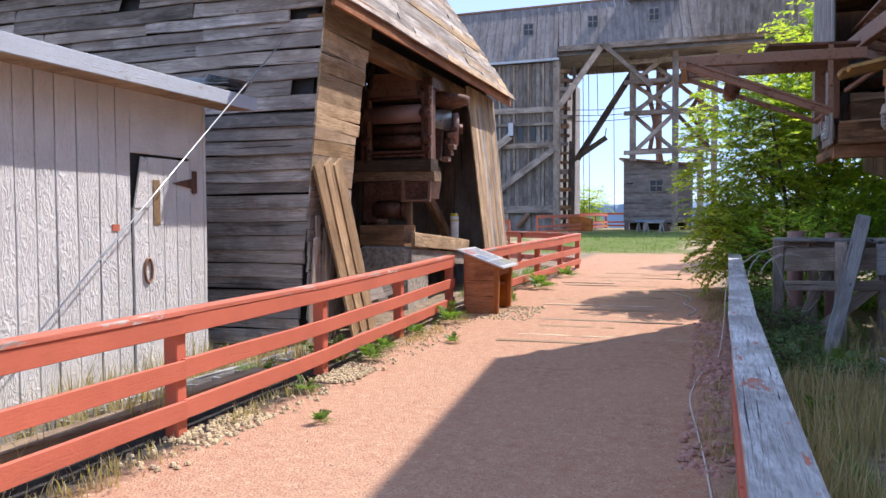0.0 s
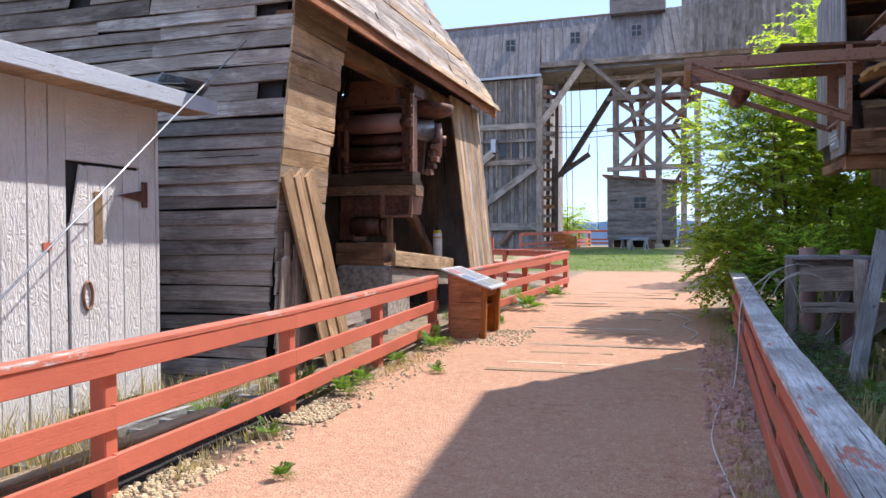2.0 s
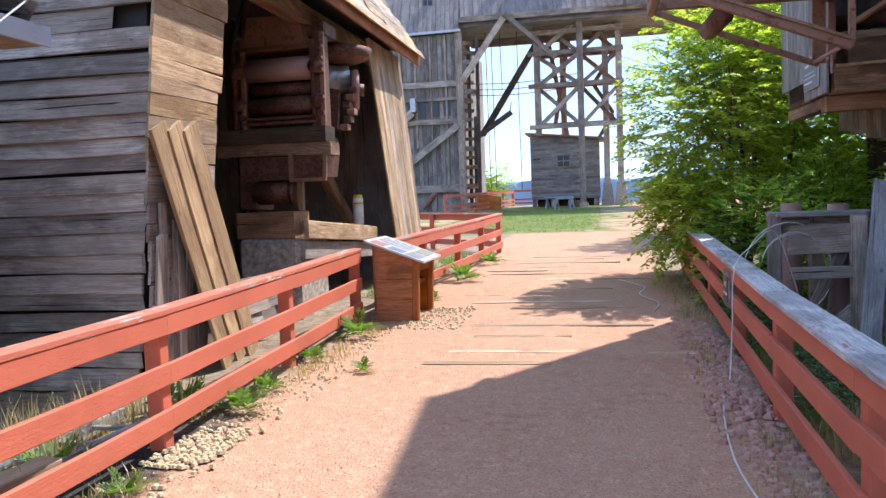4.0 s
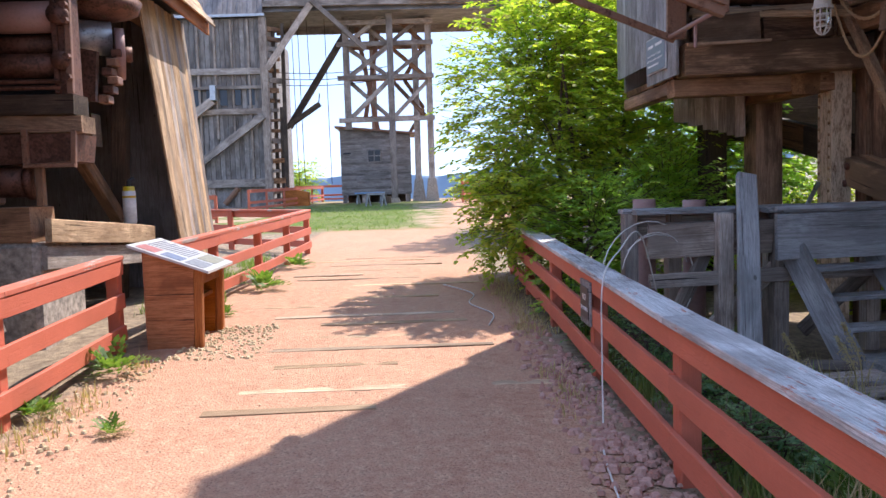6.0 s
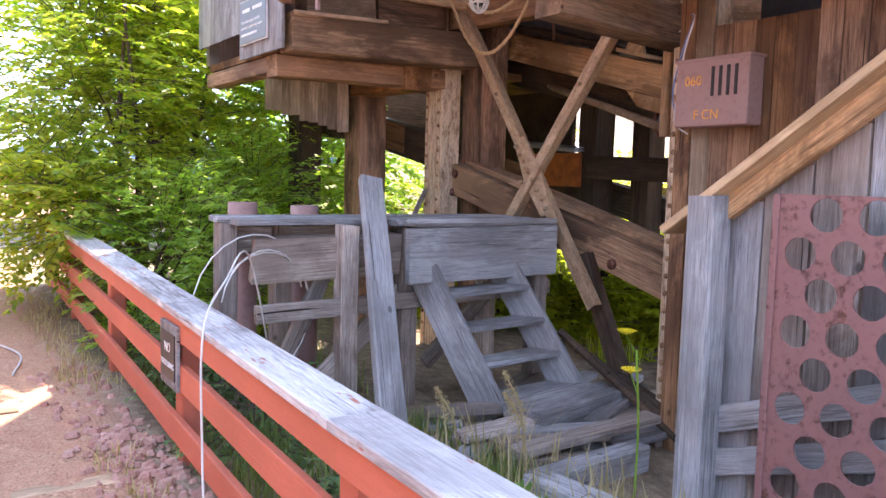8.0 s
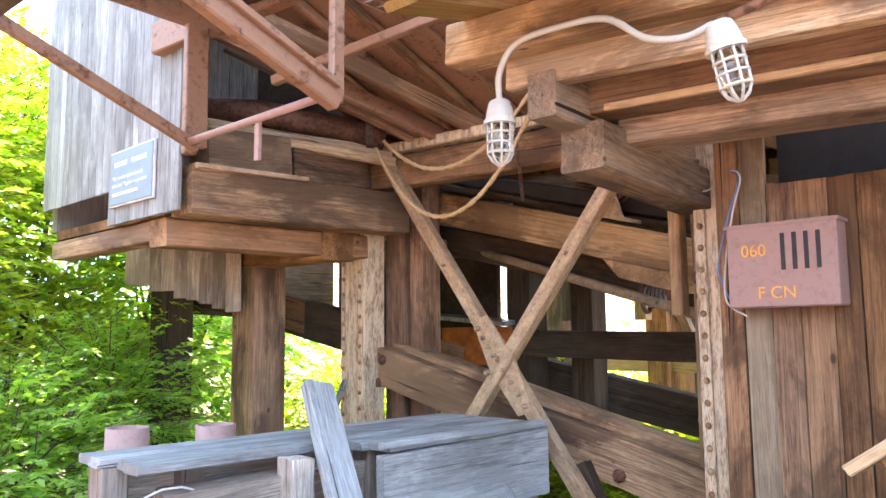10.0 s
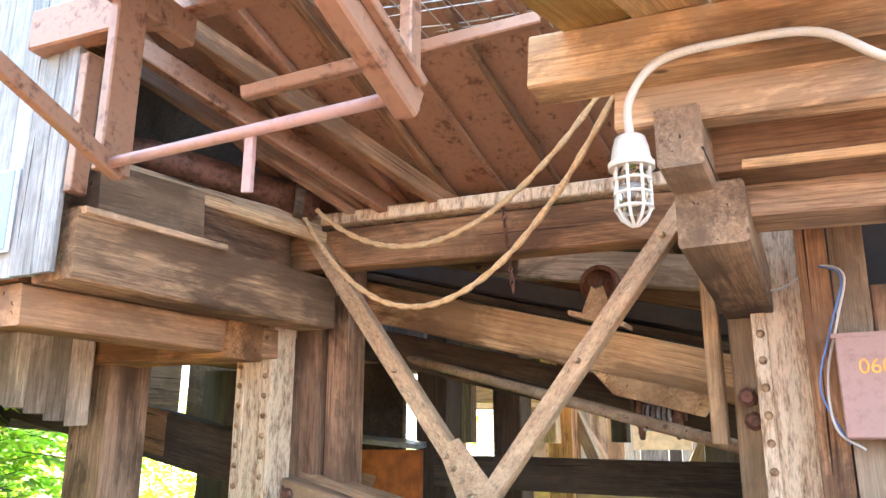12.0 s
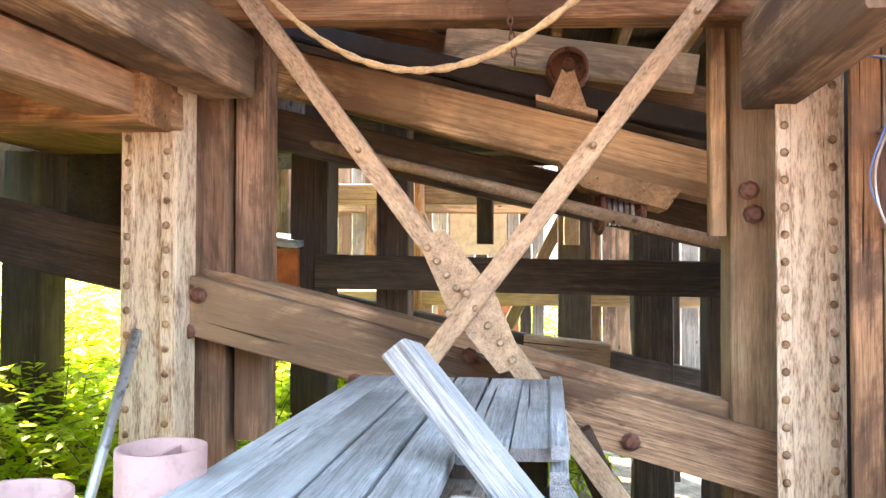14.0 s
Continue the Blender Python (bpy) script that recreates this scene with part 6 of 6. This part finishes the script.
right_far = thing("wooden_fence", "distant red rail fence along the gravel drive", "fence", (6, 60, 0.6), "path fences")
fence_run(right_far, [(2.2 + 0.9 * k, 52 + 4.0 * k) for k in range(6)], 1, 1.3)
far_stand = thing("information_stand", "distant orange wooden information stand by the fence", "information panel", (-8.6, 58, 0.6))
part("body", prism_bm([(-9.1, 55.0, 0.4), (-7.6, 55.0, 0.4), (-7.6, 55.0, 1.5), (-9.1, 55.0, 1.9)], (0, 0.8, 0)), CEDAR, far_stand)

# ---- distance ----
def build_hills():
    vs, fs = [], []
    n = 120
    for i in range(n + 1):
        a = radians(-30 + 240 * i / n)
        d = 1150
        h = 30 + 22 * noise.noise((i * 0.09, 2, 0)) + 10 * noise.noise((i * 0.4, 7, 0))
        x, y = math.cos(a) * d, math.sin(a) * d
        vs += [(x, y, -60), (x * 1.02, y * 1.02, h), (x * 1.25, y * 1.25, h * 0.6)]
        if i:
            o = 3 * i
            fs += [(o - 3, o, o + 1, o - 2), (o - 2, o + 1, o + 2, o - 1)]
    # distance haze is painted as the ridge's pale blue base colour
    tagged(new("backdrop", mesh_of("backdrop", vs, fs, plain("hazy_blue_hills", (0.25, 0.33, 0.42), 1.0, 0.0, 0.15, 0.01), True)), "hills beyond the valley, blue haze put into their colour", "hills", kind="structure")


build_hills()


# ---- plants ----
LEAF = foliage("maple_leaf", (0.15, 0.27, 0.035), (0.47, 0.5, 0.08), 0.6)
LEAFDARK = foliage("shrub_leaf", (0.19, 0.34, 0.08), (0.42, 0.55, 0.13), 0.62)
LEAFSUN = foliage("sunny_shrub_leaf", (0.28, 0.36, 0.02), (0.5, 0.52, 0.06), 0.65)
WEED = foliage("weed_leaf", (0.07, 0.15, 0.03), (0.19, 0.29, 0.07), 0.4)
BLADE = foliage("grass_blade", (0.09, 0.17, 0.05), (0.26, 0.32, 0.12), 0.45)
STRAW = foliage("dry_grass_blade", (0.30, 0.24, 0.13), (0.50, 0.41, 0.24), 0.3)
WEEDBLUE = foliage("low_weed_leaf", (0.09, 0.2, 0.09), (0.26, 0.38, 0.19), 0.5)
BARK = wood("tree_bark", (0.22, 0.17, 0.13), (0.14, 0.105, 0.08), (0.06, 0.045, 0.035), "z")


def leaf_cloud(lobes, n, size, r, per=14, droop=0.25):
    """Leaves in sprays: each spray is a bent twig with pairs of folded, pointed leaves. lobes: (centre, radii)."""
    vs, fs, twigs = [], [], []
    weights = [b.x * b.y * b.z for _, b in lobes]
    for _ in range(n // per):
        c, rad = r.choices(lobes, weights)[0]
        d = Vector((r.gauss(0, 1), r.gauss(0, 1), r.gauss(0, 1))).normalized()
        k = r.random() ** 0.42
        p = c + Vector((d.x * rad.x, d.y * rad.y, d.z * rad.z)) * k
        if noise.noise(p * 0.9) < -0.28:
            continue
        out = (Vector((d.x, d.y, d.z * 0.4)) + Vector((r.uniform(-0.5, 0.5), r.uniform(-0.5, 0.5), r.uniform(-0.2, 0.4)))).normalized()
        length = size * r.uniform(3.0, 5.5)
        twigs.append((p - out * length * 0.6, p + out * length * 0.5))
        side = out.cross(Vector((0, 0, 1))).normalized()
        for j in range(per):
            u = (j // 2 + 0.5) / (per / 2)
            sgn = 1 if j % 2 else -1
            q = p + out * length * (u - 0.4) - Vector((0, 0, droop * length * u * u))
            ax = (out * 0.6 + side * sgn * r.uniform(0.6, 1.1) + Vector((0, 0, r.uniform(-0.6, 0.25)))).normalized()
            w = ax.cross(Vector((r.uniform(-0.4, 0.4), r.uniform(-0.4, 0.4), 1))).normalized() * size * r.uniform(0.24, 0.36)
            s_ = size * r.uniform(0.7, 1.3)
            up = w.cross(ax) * 0.12
            o = len(vs)
            vs += [q, q + ax * s_ * 0.42 + w + up, q + ax * s_ - Vector((0, 0, 0.12 * s_)), q + ax * s_ * 0.42 - w + up]
            fs += [(o, o + 1, o + 2), (o, o + 2, o + 3)]
    return vs, fs, twigs


def leafy(name, label, category, base, lobes, n, size, mat, seed, stems=4, group="", thick=0.07):
    r = random.Random(seed)
    lobes = [(Vector(c), Vector(q)) for c, q in lobes]
    ob = thing(name, label, category, base, group)
    vs, fs, twigs = leaf_cloud(lobes, n, size, r)
    bm = bmesh.new()
    b = Vector(base)
    for k in range(stems):
        c, q = lobes[k % len(lobes)]
        st = b + Vector((r.uniform(-0.25, 0.25), r.uniform(-0.25, 0.25), -0.1))
        en = c + Vector((r.uniform(-0.5, 0.5) * q.x, r.uniform(-0.5, 0.5) * q.y, 0.4 * q.z))
        mid = st.lerp(en, 0.5) + Vector((r.uniform(-0.2, 0.2), r.uniform(-0.2, 0.2), 0.15))
        pts = smooth_path([st, mid, en], 6)
        tube_bm(pts, [thick * (1 - 0.8 * i / (len(pts) - 1)) for i in range(len(pts))], 7, bm)
        for j in range(4):
            a = pts[3 + j % (len(pts) - 4)]
            e = a + Vector((r.uniform(-1, 1) * q.x, r.uniform(-1, 1) * q.y, r.uniform(0.0, 0.6) * q.z)) * 0.7
            tube_bm(smooth_path([a, a.lerp(e, 0.5) + Vector((0, 0, 0.1)), e], 3), [thick * 0.35, thick * 0.3, thick * 0.27, thick * 0.22, thick * 0.18, thick * 0.14, thick * 0.1], 5, bm)
    for a, e in twigs[:: 2]:
        tube_bm([a, e], [0.006, 0.003], 3, bm, False)
    tagged(part("stem", bm, BARK, ob), kind="stuff")
    under(new("crown", mesh_of("crown", vs, fs, mat)), ob)
    return ob


leafy("maple_tree", "leafy green maple tree overhanging the fence, lit from behind", "tree", (1.6, 16.4, 0.1),
      [((0.75, 15.8, 2.6), (1.25, 1.9, 2.0)), ((1.6, 16.6, 3.6), (1.2, 1.8, 1.7)), ((2.9, 16.8, 2.8), (1.7, 2.0, 2.2)), ((0.45, 14.9, 1.2), (0.85, 1.4, 0.85))], 62000, 0.10, LEAF, 11, 5, thick=0.06)
leafy("maple_tree", "dense dark green maple behind the landing", "tree", (3.6, 17.0, 0.1),
      [((3.6, 16.8, 2.2), (1.8, 1.9, 2.0)), ((4.8, 17.8, 2.6), (1.8, 2.0, 2.4))], 22000, 0.12, LEAFDARK, 12, 4, thick=0.05)
# added tree, mostly hidden, placed so its shadow crosses the far path
leafy("maple_tree", "tall leafy maple added beyond the tipple to shade the path", "tree", (4.8, 27.5, 0.2),
      [((4.4, 27.2, 5.2), (2.3, 2.6, 2.6)), ((5.6, 28.6, 7.2), (2.4, 2.6, 2.4)), ((3.2, 26.0, 6.8), (1.4, 1.6, 1.6))], 26000, 0.17, LEAF, 14, 5)
leafy("shrub", "green shrub crowding over the rail by the landing", "shrub", (1.3, 13.9, 0),
      [((1.3, 13.9, 0.8), (0.95, 1.5, 0.9)), ((2.3, 14.6, 1.0), (0.9, 1.3, 1.1)), ((0.75, 12.7, 0.4), (0.4, 0.8, 0.45))], 24000, 0.08, LEAFDARK, 13, 5, "shrubs", 0.03)
for k, (x, y, q) in enumerate(((6.7, 12.5, 1.1), (7.5, 13.4, 1.3), (5.7, 11.5, 0.75), (6.5, 11.6, 0.9), (8.3, 14.6, 1.4), (5.5, 12.2, 0.5), (5.9, 12.9, 0.7), (6.3, 13.6, 0.8), (7.0, 14.6, 1.1), (5.2, 12.3, 0.5), (6.0, 12.9, 0.6), (7.2, 13.7, 0.8), (6.2, 11.4, 0.45), (4.9, 14.2, 0.95), (5.7, 14.9, 1.2), (6.4, 13.0, 0.75), (4.5, 13.3, 0.5), (8.0, 12.0, 0.7), (6.2, 15.6, 1.5), (7.6, 16.8, 1.7), (9.6, 16.0, 1.7), (11.6, 14.0, 1.5), (11.0, 11.6, 1.1), (13.5, 11.0, 1.5), (12.0, 18.5, 2.2), (8.8, 19.5, 2.4), (5.4, 19.5, 2.2), (14.5, 15.5, 2.0))):
    g = ground_z(x, y)
    leafy("shrub", "sunlit yellow-green shrub on the slope behind the tipple", "shrub", (x, y, g), [((x, y, g + 0.9 * q * 0.6), (q, q, 0.75 * q)), ((x + 0.5, y - 0.7, g + 0.5), (0.8 * q, 0.8 * q, 0.5 * q))], 7000, 0.1, LEAFSUN, 20 + k, 4, "shrubs", 0.03)
for k, (x, y, q) in enumerate(((0.75, 8.35, 0.3), (0.85, 9.2, 0.34), (0.7, 10.2, 0.36), (0.8, 11.2, 0.42), (1.45, 7.5, 0.26), (1.8, 7.15, 0.24), (1.15, 8.0, 0.24), (1.0, 10.6, 0.4), (0.9, 12.1, 0.5), (1.5, 8.3, 0.2))):
    g = ground_z(x, y)
    leafy("weed", "low blue-green leafy weed behind the red rail", "plant", (x, y, g), [((x, y, g + 0.45 * q), (q, q, 0.6 * q))], 2600, 0.04, WEEDBLUE, 140 + k, 3, "weeds", 0.008)
for k, (x, y, q) in enumerate(((-11.5, 78.0, 2.4), (-14.0, 82.0, 2.8))):
    leafy("maple_tree", "small distant green tree past the far mill", "tree", (x, y, ground_z(x, y)), [((x, y, ground_z(x, y) + 2.6), (q, q, q))], 3000, 0.3, LEAF, 60 + k, 3)
for k in range(9):
    x, y = 3.5 + 1.2 * k, 62 + (k * 37 % 11)
    leafy("shrub", "distant green shrub beyond the gravel drive", "shrub", (x, y, 0.7), [((x, y, 1.6), (1.3, 1.3, 1.2))], 900, 0.3, LEAF, 80 + k, 3, "far shrubs", 0.03)


def grass(name, label, spots, n, h, mat, seed, lean=0.5):
    """Blades scattered in boxes (x0, x1, y0, y1, weight), as one sheet of stuff."""
    r = random.Random(seed)
    vs, fs = [], []
    ws = [q[4] for q in spots]
    while len(fs) < n * 3:
        x0, x1, y0, y1, _ = r.choices(spots, ws)[0]
        cx, cy = r.uniform(x0, x1), r.uniform(y0, y1)
        if noise.noise((cx * 1.3, cy * 1.3, seed)) < -0.15:
            continue
        for _ in range(7):
            x, y = cx + r.gauss(0, 0.05), cy + r.gauss(0, 0.05)
            z = ground_z(x, y) - 0.03
            hh = h * r.uniform(0.4, 1.25)
            a = r.uniform(0, 6.283)
            w = Vector((math.cos(a), math.sin(a), 0)) * r.uniform(0.003, 0.007)
            b = Vector((math.cos(a + 1.5), math.sin(a + 1.5), 0)) * hh * r.uniform(0.1, lean)
            p = Vector((x, y, z))
            o = len(vs)
            vs += [p - w, p + w, p + b * 0.35 + Vector((0, 0, hh * 0.6)) + w * 0.7, p + b * 0.35 + Vector((0, 0, hh * 0.6)) - w * 0.7, p + b + Vector((0, 0, hh))]
            fs += [(o, o + 1, o + 2), (o, o + 2, o + 3), (o + 3, o + 2, o + 4)]
    tagged(new(name, mesh_of(name, vs, fs, mat)), label, "grass", kind="stuff")


grass("grass", "green grass and weeds at the fence foot and steps", [(0.5, 1.9, 7.0, 10.5, 3), (0.5, 2.0, 10.5, 14.0, 2), (0.45, 0.9, 4.5, 7.0, 1), (-4.4, -3.6, 13.0, 20.0, 2.5)], 13000, 0.2, BLADE, 1)
grass("dry_grass", "dry straw grass along the fences", [(0.4, 2.6, 1.0, 7.5, 6), (-5.2, -3.9, 0.0, 8.0, 2), (1.0, 2.2, 6.5, 9.5, 0.6)], 15000, 0.36, STRAW, 2)
grass("far_lawn_grass", "short green lawn grass on the open ground", [(-7.5, -0.9, 28.0, 50.0, 1)], 9000, 0.13, BLADE, 3)

grass("verge_grass", "short weeds and dry stems along the gravel edge", [(0.0, 0.38, 2.0, 16.0, 1), (-3.65, -3.4, 2.0, 12.0, 0.5)], 2600, 0.13, STRAW, 5, 0.9)


def weed(x, y, size, seed, label="bright green broadleaf weed at the fence foot"):
    """A rosette of lobed leaves on short stalks."""
    r = random.Random(seed)
    ob = thing("weed", label, "plant", (x, y, ground_z(x, y)), "weeds")
    vs, fs = [], []
    base = Vector((x, y, ground_z(x, y)))
    for k in range(26):
        a, el = r.uniform(0, 6.283), r.uniform(0.25, 1.2)
        d = Vector((math.cos(a) * math.cos(el), math.sin(a) * math.cos(el), math.sin(el)))
        w = d.cross(Vector((0, 0, 1))).normalized()
        n = size * r.uniform(0.6, 1.1)
        for j in range(5):
            p = base + d * n * (0.35 + 0.16 * j) - Vector((0, 0, 0.06 * n * j * j * 0.25))
            for sg in (-1, 1):
                q = (w * sg + d * 0.5).normalized() * n * 0.26 * (1 - 0.12 * j)
                o = len(vs)
                t2 = d * n * 0.07
                vs += [p, p + q * 0.55 + t2, p + q, p + q * 0.55 - t2]
                fs += [(o, o + 1, o + 2), (o, o + 2, o + 3)]
    under(new("leaves", mesh_of("leaves", vs, fs, WEED)), ob)


for k, (x, y, q) in enumerate(((-3.62, 8.05, 0.3), (-3.66, 8.6, 0.26), (-3.7, 9.75, 0.26), (-3.62, 10.9, 0.4), (-3.3, 13.6, 0.2), (-3.2, 15.6, 0.45), (-3.1, 18.2, 0.4), (-2.85, 5.4, 0.14), (-4.1, 7.9, 0.4), (-4.15, 6.6, 0.3), (-3.5, 6.35, 0.2), (-3.05, 9.35, 0.16), (1.0, 7.7, 0.3), (1.35, 8.7, 0.34), (1.9, 7.6, 0.3), (0.85, 6.6, 0.28))):
    weed(x, y, q, 100 + k)


def stones(name, label, spots, n, lo, hi, mat, seed):
    r = random.Random(seed)
    vs, fs = [], []
    for _ in range(n):
        x0, x1, y0, y1 = r.choice(spots)
        x, y, q = r.uniform(x0, x1), r.uniform(y0, y1), r.uniform(lo, hi)
        c, o = Vector((x, y, ground_z(x, y) + q * 0.2 + 0.004)), len(vs)
        ring = [(math.cos(a) * r.uniform(0.7, 1.1), math.sin(a) * r.uniform(0.7, 1.1)) for a in [6.283 * i / 6 for i in range(6)]]
        vs += [c + Vector((a * q, b * q, -0.3 * q)) for a, b in ring] + [c + Vector((a * q * 0.6, b * q * 0.6, q * r.uniform(0.3, 0.5))) for a, b in ring]
        for i in range(6):
            fs.append((o + i, o + (i + 1) % 6, o + 6 + (i + 1) % 6, o + 6 + i))
        fs.append(tuple(o + 6 + i for i in range(6)))
    tagged(new(name, mesh_of(name, vs, fs, mat, False)), label, "gravel", kind="stuff")


def pebble_material(name, a, b):
    m, t, bs, ln = nodes_of(name)
    geo = t.nodes.new("ShaderNodeNewGeometry")
    tc = t.nodes.new("ShaderNodeTexCoord")
    col = ramp(t, geo.outputs["Random Per Island"], [(0.0, a), (1.0, b)])
    ln.new(mix(t, noisy(t, tc.outputs["Object"], 60), col, tuple(c * 0.7 for c in a)), bs.inputs["Base Color"])
    bs.inputs["Roughness"].default_value = 0.85
    return m


stones("gravel", "yellow and brown pebbles strewn along the fence foot", [(-3.75, -3.2, 4.0, 11.5), (-3.7, -3.3, 4.6, 5.6), (-3.7, -3.3, 6.8, 7.6), (-3.3, -2.5, 11.3, 12.9)], 1500, 0.008, 0.03, pebble_material("yellow_pebble", (0.5, 0.38, 0.22), (0.85, 0.72, 0.46)), 1)
stones("red_shale", "lumps of red shale along the gravel edge", [(-0.15, 0.3, 5.0, 12.5), (0.0, 0.35, 6.5, 11.0)], 900, 0.012, 0.045, pebble_material("red_shale", (0.42, 0.22, 0.17), (0.72, 0.48, 0.4)), 2)
stones("loose_grit", "scattered grit and small stones on the path", [(-3.5, 0.2, 1.0, 20.0)], 1500, 0.003, 0.009, pebble_material("path_grit", (0.4, 0.24, 0.17), (0.66, 0.45, 0.32)), 3)

# ---- old deck planks showing through the gravel ----
deck = tagged(thing("path_planking", "worn crossing planks half buried in the red gravel", "planking", (-1.8, 13, 0.1)), kind="structure")
r4 = random.Random(9)
for k in range(17):
    y = 9.7 + k * 0.62 + r4.uniform(-0.12, 0.12)
    x0 = r4.uniform(-3.0, -1.8)
    x1 = x0 + r4.uniform(1.0, 2.6)
    x1 = min(x1, 0.1)
    bar("plank", (x0, y, ground_z(x0, y) - 0.011), (x1, y + r4.uniform(-0.03, 0.03), ground_z(x1, y) - 0.011), 0.13, 0.03, TAN, deck, rough=0.008)

# ---- ladder and timbers lying behind the fence ----
ladder = thing("wooden_ladder", "pale wooden ladder lying on the ground behind the fence", "ladder", (-4.4, 5.0, 0))
for dx in (0, 0.38):
    bar("side_rail", (-4.75 + dx, 2.2, 0.08), (-4.35 + dx, 7.6, 0.1), 0.05, 0.08, PALE, ladder)
for k in range(15):
    y = 2.5 + k * 0.34
    x = -4.75 + 0.4 * (y - 2.2) / 5.4
    bar("rung", (x, y, 0.09), (x + 0.38, y, 0.1), 0.04, 0.03, PALE, ladder)
oldbeam = thing("timber_baulk", "long dark timber lying beside the ladder", "timber", (-4.1, 4.5, 0), "baulks")
bar("beam", (-4.25, 2.0, 0.1), (-4.0, 6.4, 0.12), 0.16, 0.14, TAN, oldbeam, rough=0.01)
short = thing("timber_baulk", "short orange timber against the shed wall", "timber", (-5.0, 4.0, 0), "baulks")
bar("beam", (-5.05, 3.4, 0.35), (-4.95, 4.2, 0.42), 0.08, 0.12, CEDAR, short)


# ---- flowering stems ----
def sow_thistle(x, y, heads, seed):
    ob = thing("sow_thistle", "yellow flowering sow thistle beside the lean-to post", "flower", (x, y, ground_z(x, y)))
    stem = part("stem", tube_bm(smooth_path([(x, y, -0.1), (x + 0.03, y + 0.02, 0.4), (x, y + 0.03, 0.8)]), 0.006, 5), LEAFDARK, ob)
    for hx, hy, hz in heads:
        part("branch", tube_bm([(x + 0.02, y + 0.02, hz - 0.12), (hx, hy, hz)], 0.003, 4), LEAFDARK, ob)
        bm = bmesh.new()
        for i in range(18):
            a = 6.283 * i / 18
            d = Vector((math.cos(a), math.sin(a), 0.5))
            w = Vector((-math.sin(a), math.cos(a), 0)) * 0.006
            c = Vector((hx, hy, hz))
            bm.faces.new([bm.verts.new(c + w * 0.3), bm.verts.new(c + d * 0.05 + w), bm.verts.new(c + d * 0.052 - w)])
        part("flower_head", bm, plain("yellow_petal", (0.85, 0.6, 0.01), 0.6), ob, "yellow flower head")


sow_thistle(2.12, 8.62, ((2.12, 8.72, 0.86), (2.1, 8.66, 0.68)), 1)


def dock(x, y, h, seed):
    """A dry seed-head stalk."""
    r = random.Random(seed)
    ob = thing("dock_stalk", "dry tan seed stalk in the grass by the fence", "plant", (x, y, ground_z(x, y)), "dry stalks")
    top = Vector((x - 0.12, y + 0.06, h))
    part("stem", tube_bm(smooth_path([(x, y, -0.1), (x - 0.03, y, h * 0.6), top]), 0.005, 5), STRAW, ob)
    vs, fs = [], []
    for _ in range(420):
        u = r.random()
        p = Vector((x - 0.03, y, h * 0.6)).lerp(top, u) + Vector((r.gauss(0, 1), r.gauss(0, 1), r.gauss(0, 1))) * 0.022 * (1.2 - u)
        a = Vector((r.uniform(-1, 1), r.uniform(-1, 1), r.uniform(-1, 1))) * 0.012
        b = Vector((r.uniform(-1, 1), r.uniform(-1, 1), r.uniform(-1, 1))) * 0.012
        o = len(vs)
        vs += [p, p + a, p + b]
        fs.append((o, o + 1, o + 2))
    tagged(under(new("seed_head", mesh_of("seed_head", vs, fs, STRAW)), ob), kind="stuff")


for k, (x, y, h) in enumerate(((1.15, 2.55, 0.95), (1.3, 2.75, 0.75), (1.5, 3.4, 0.7), (1.75, 9.0, 0.55), (1.9, 9.2, 0.6), (1.6, 9.4, 0.5))):
    dock(x, y, h, 200 + k)

grass("slope_grass", "sunlit yellow-green grass under and behind the tipple", [(4.4, 10.0, 11.0, 17.0, 1)], 6000, 0.3, LEAFSUN, 6)
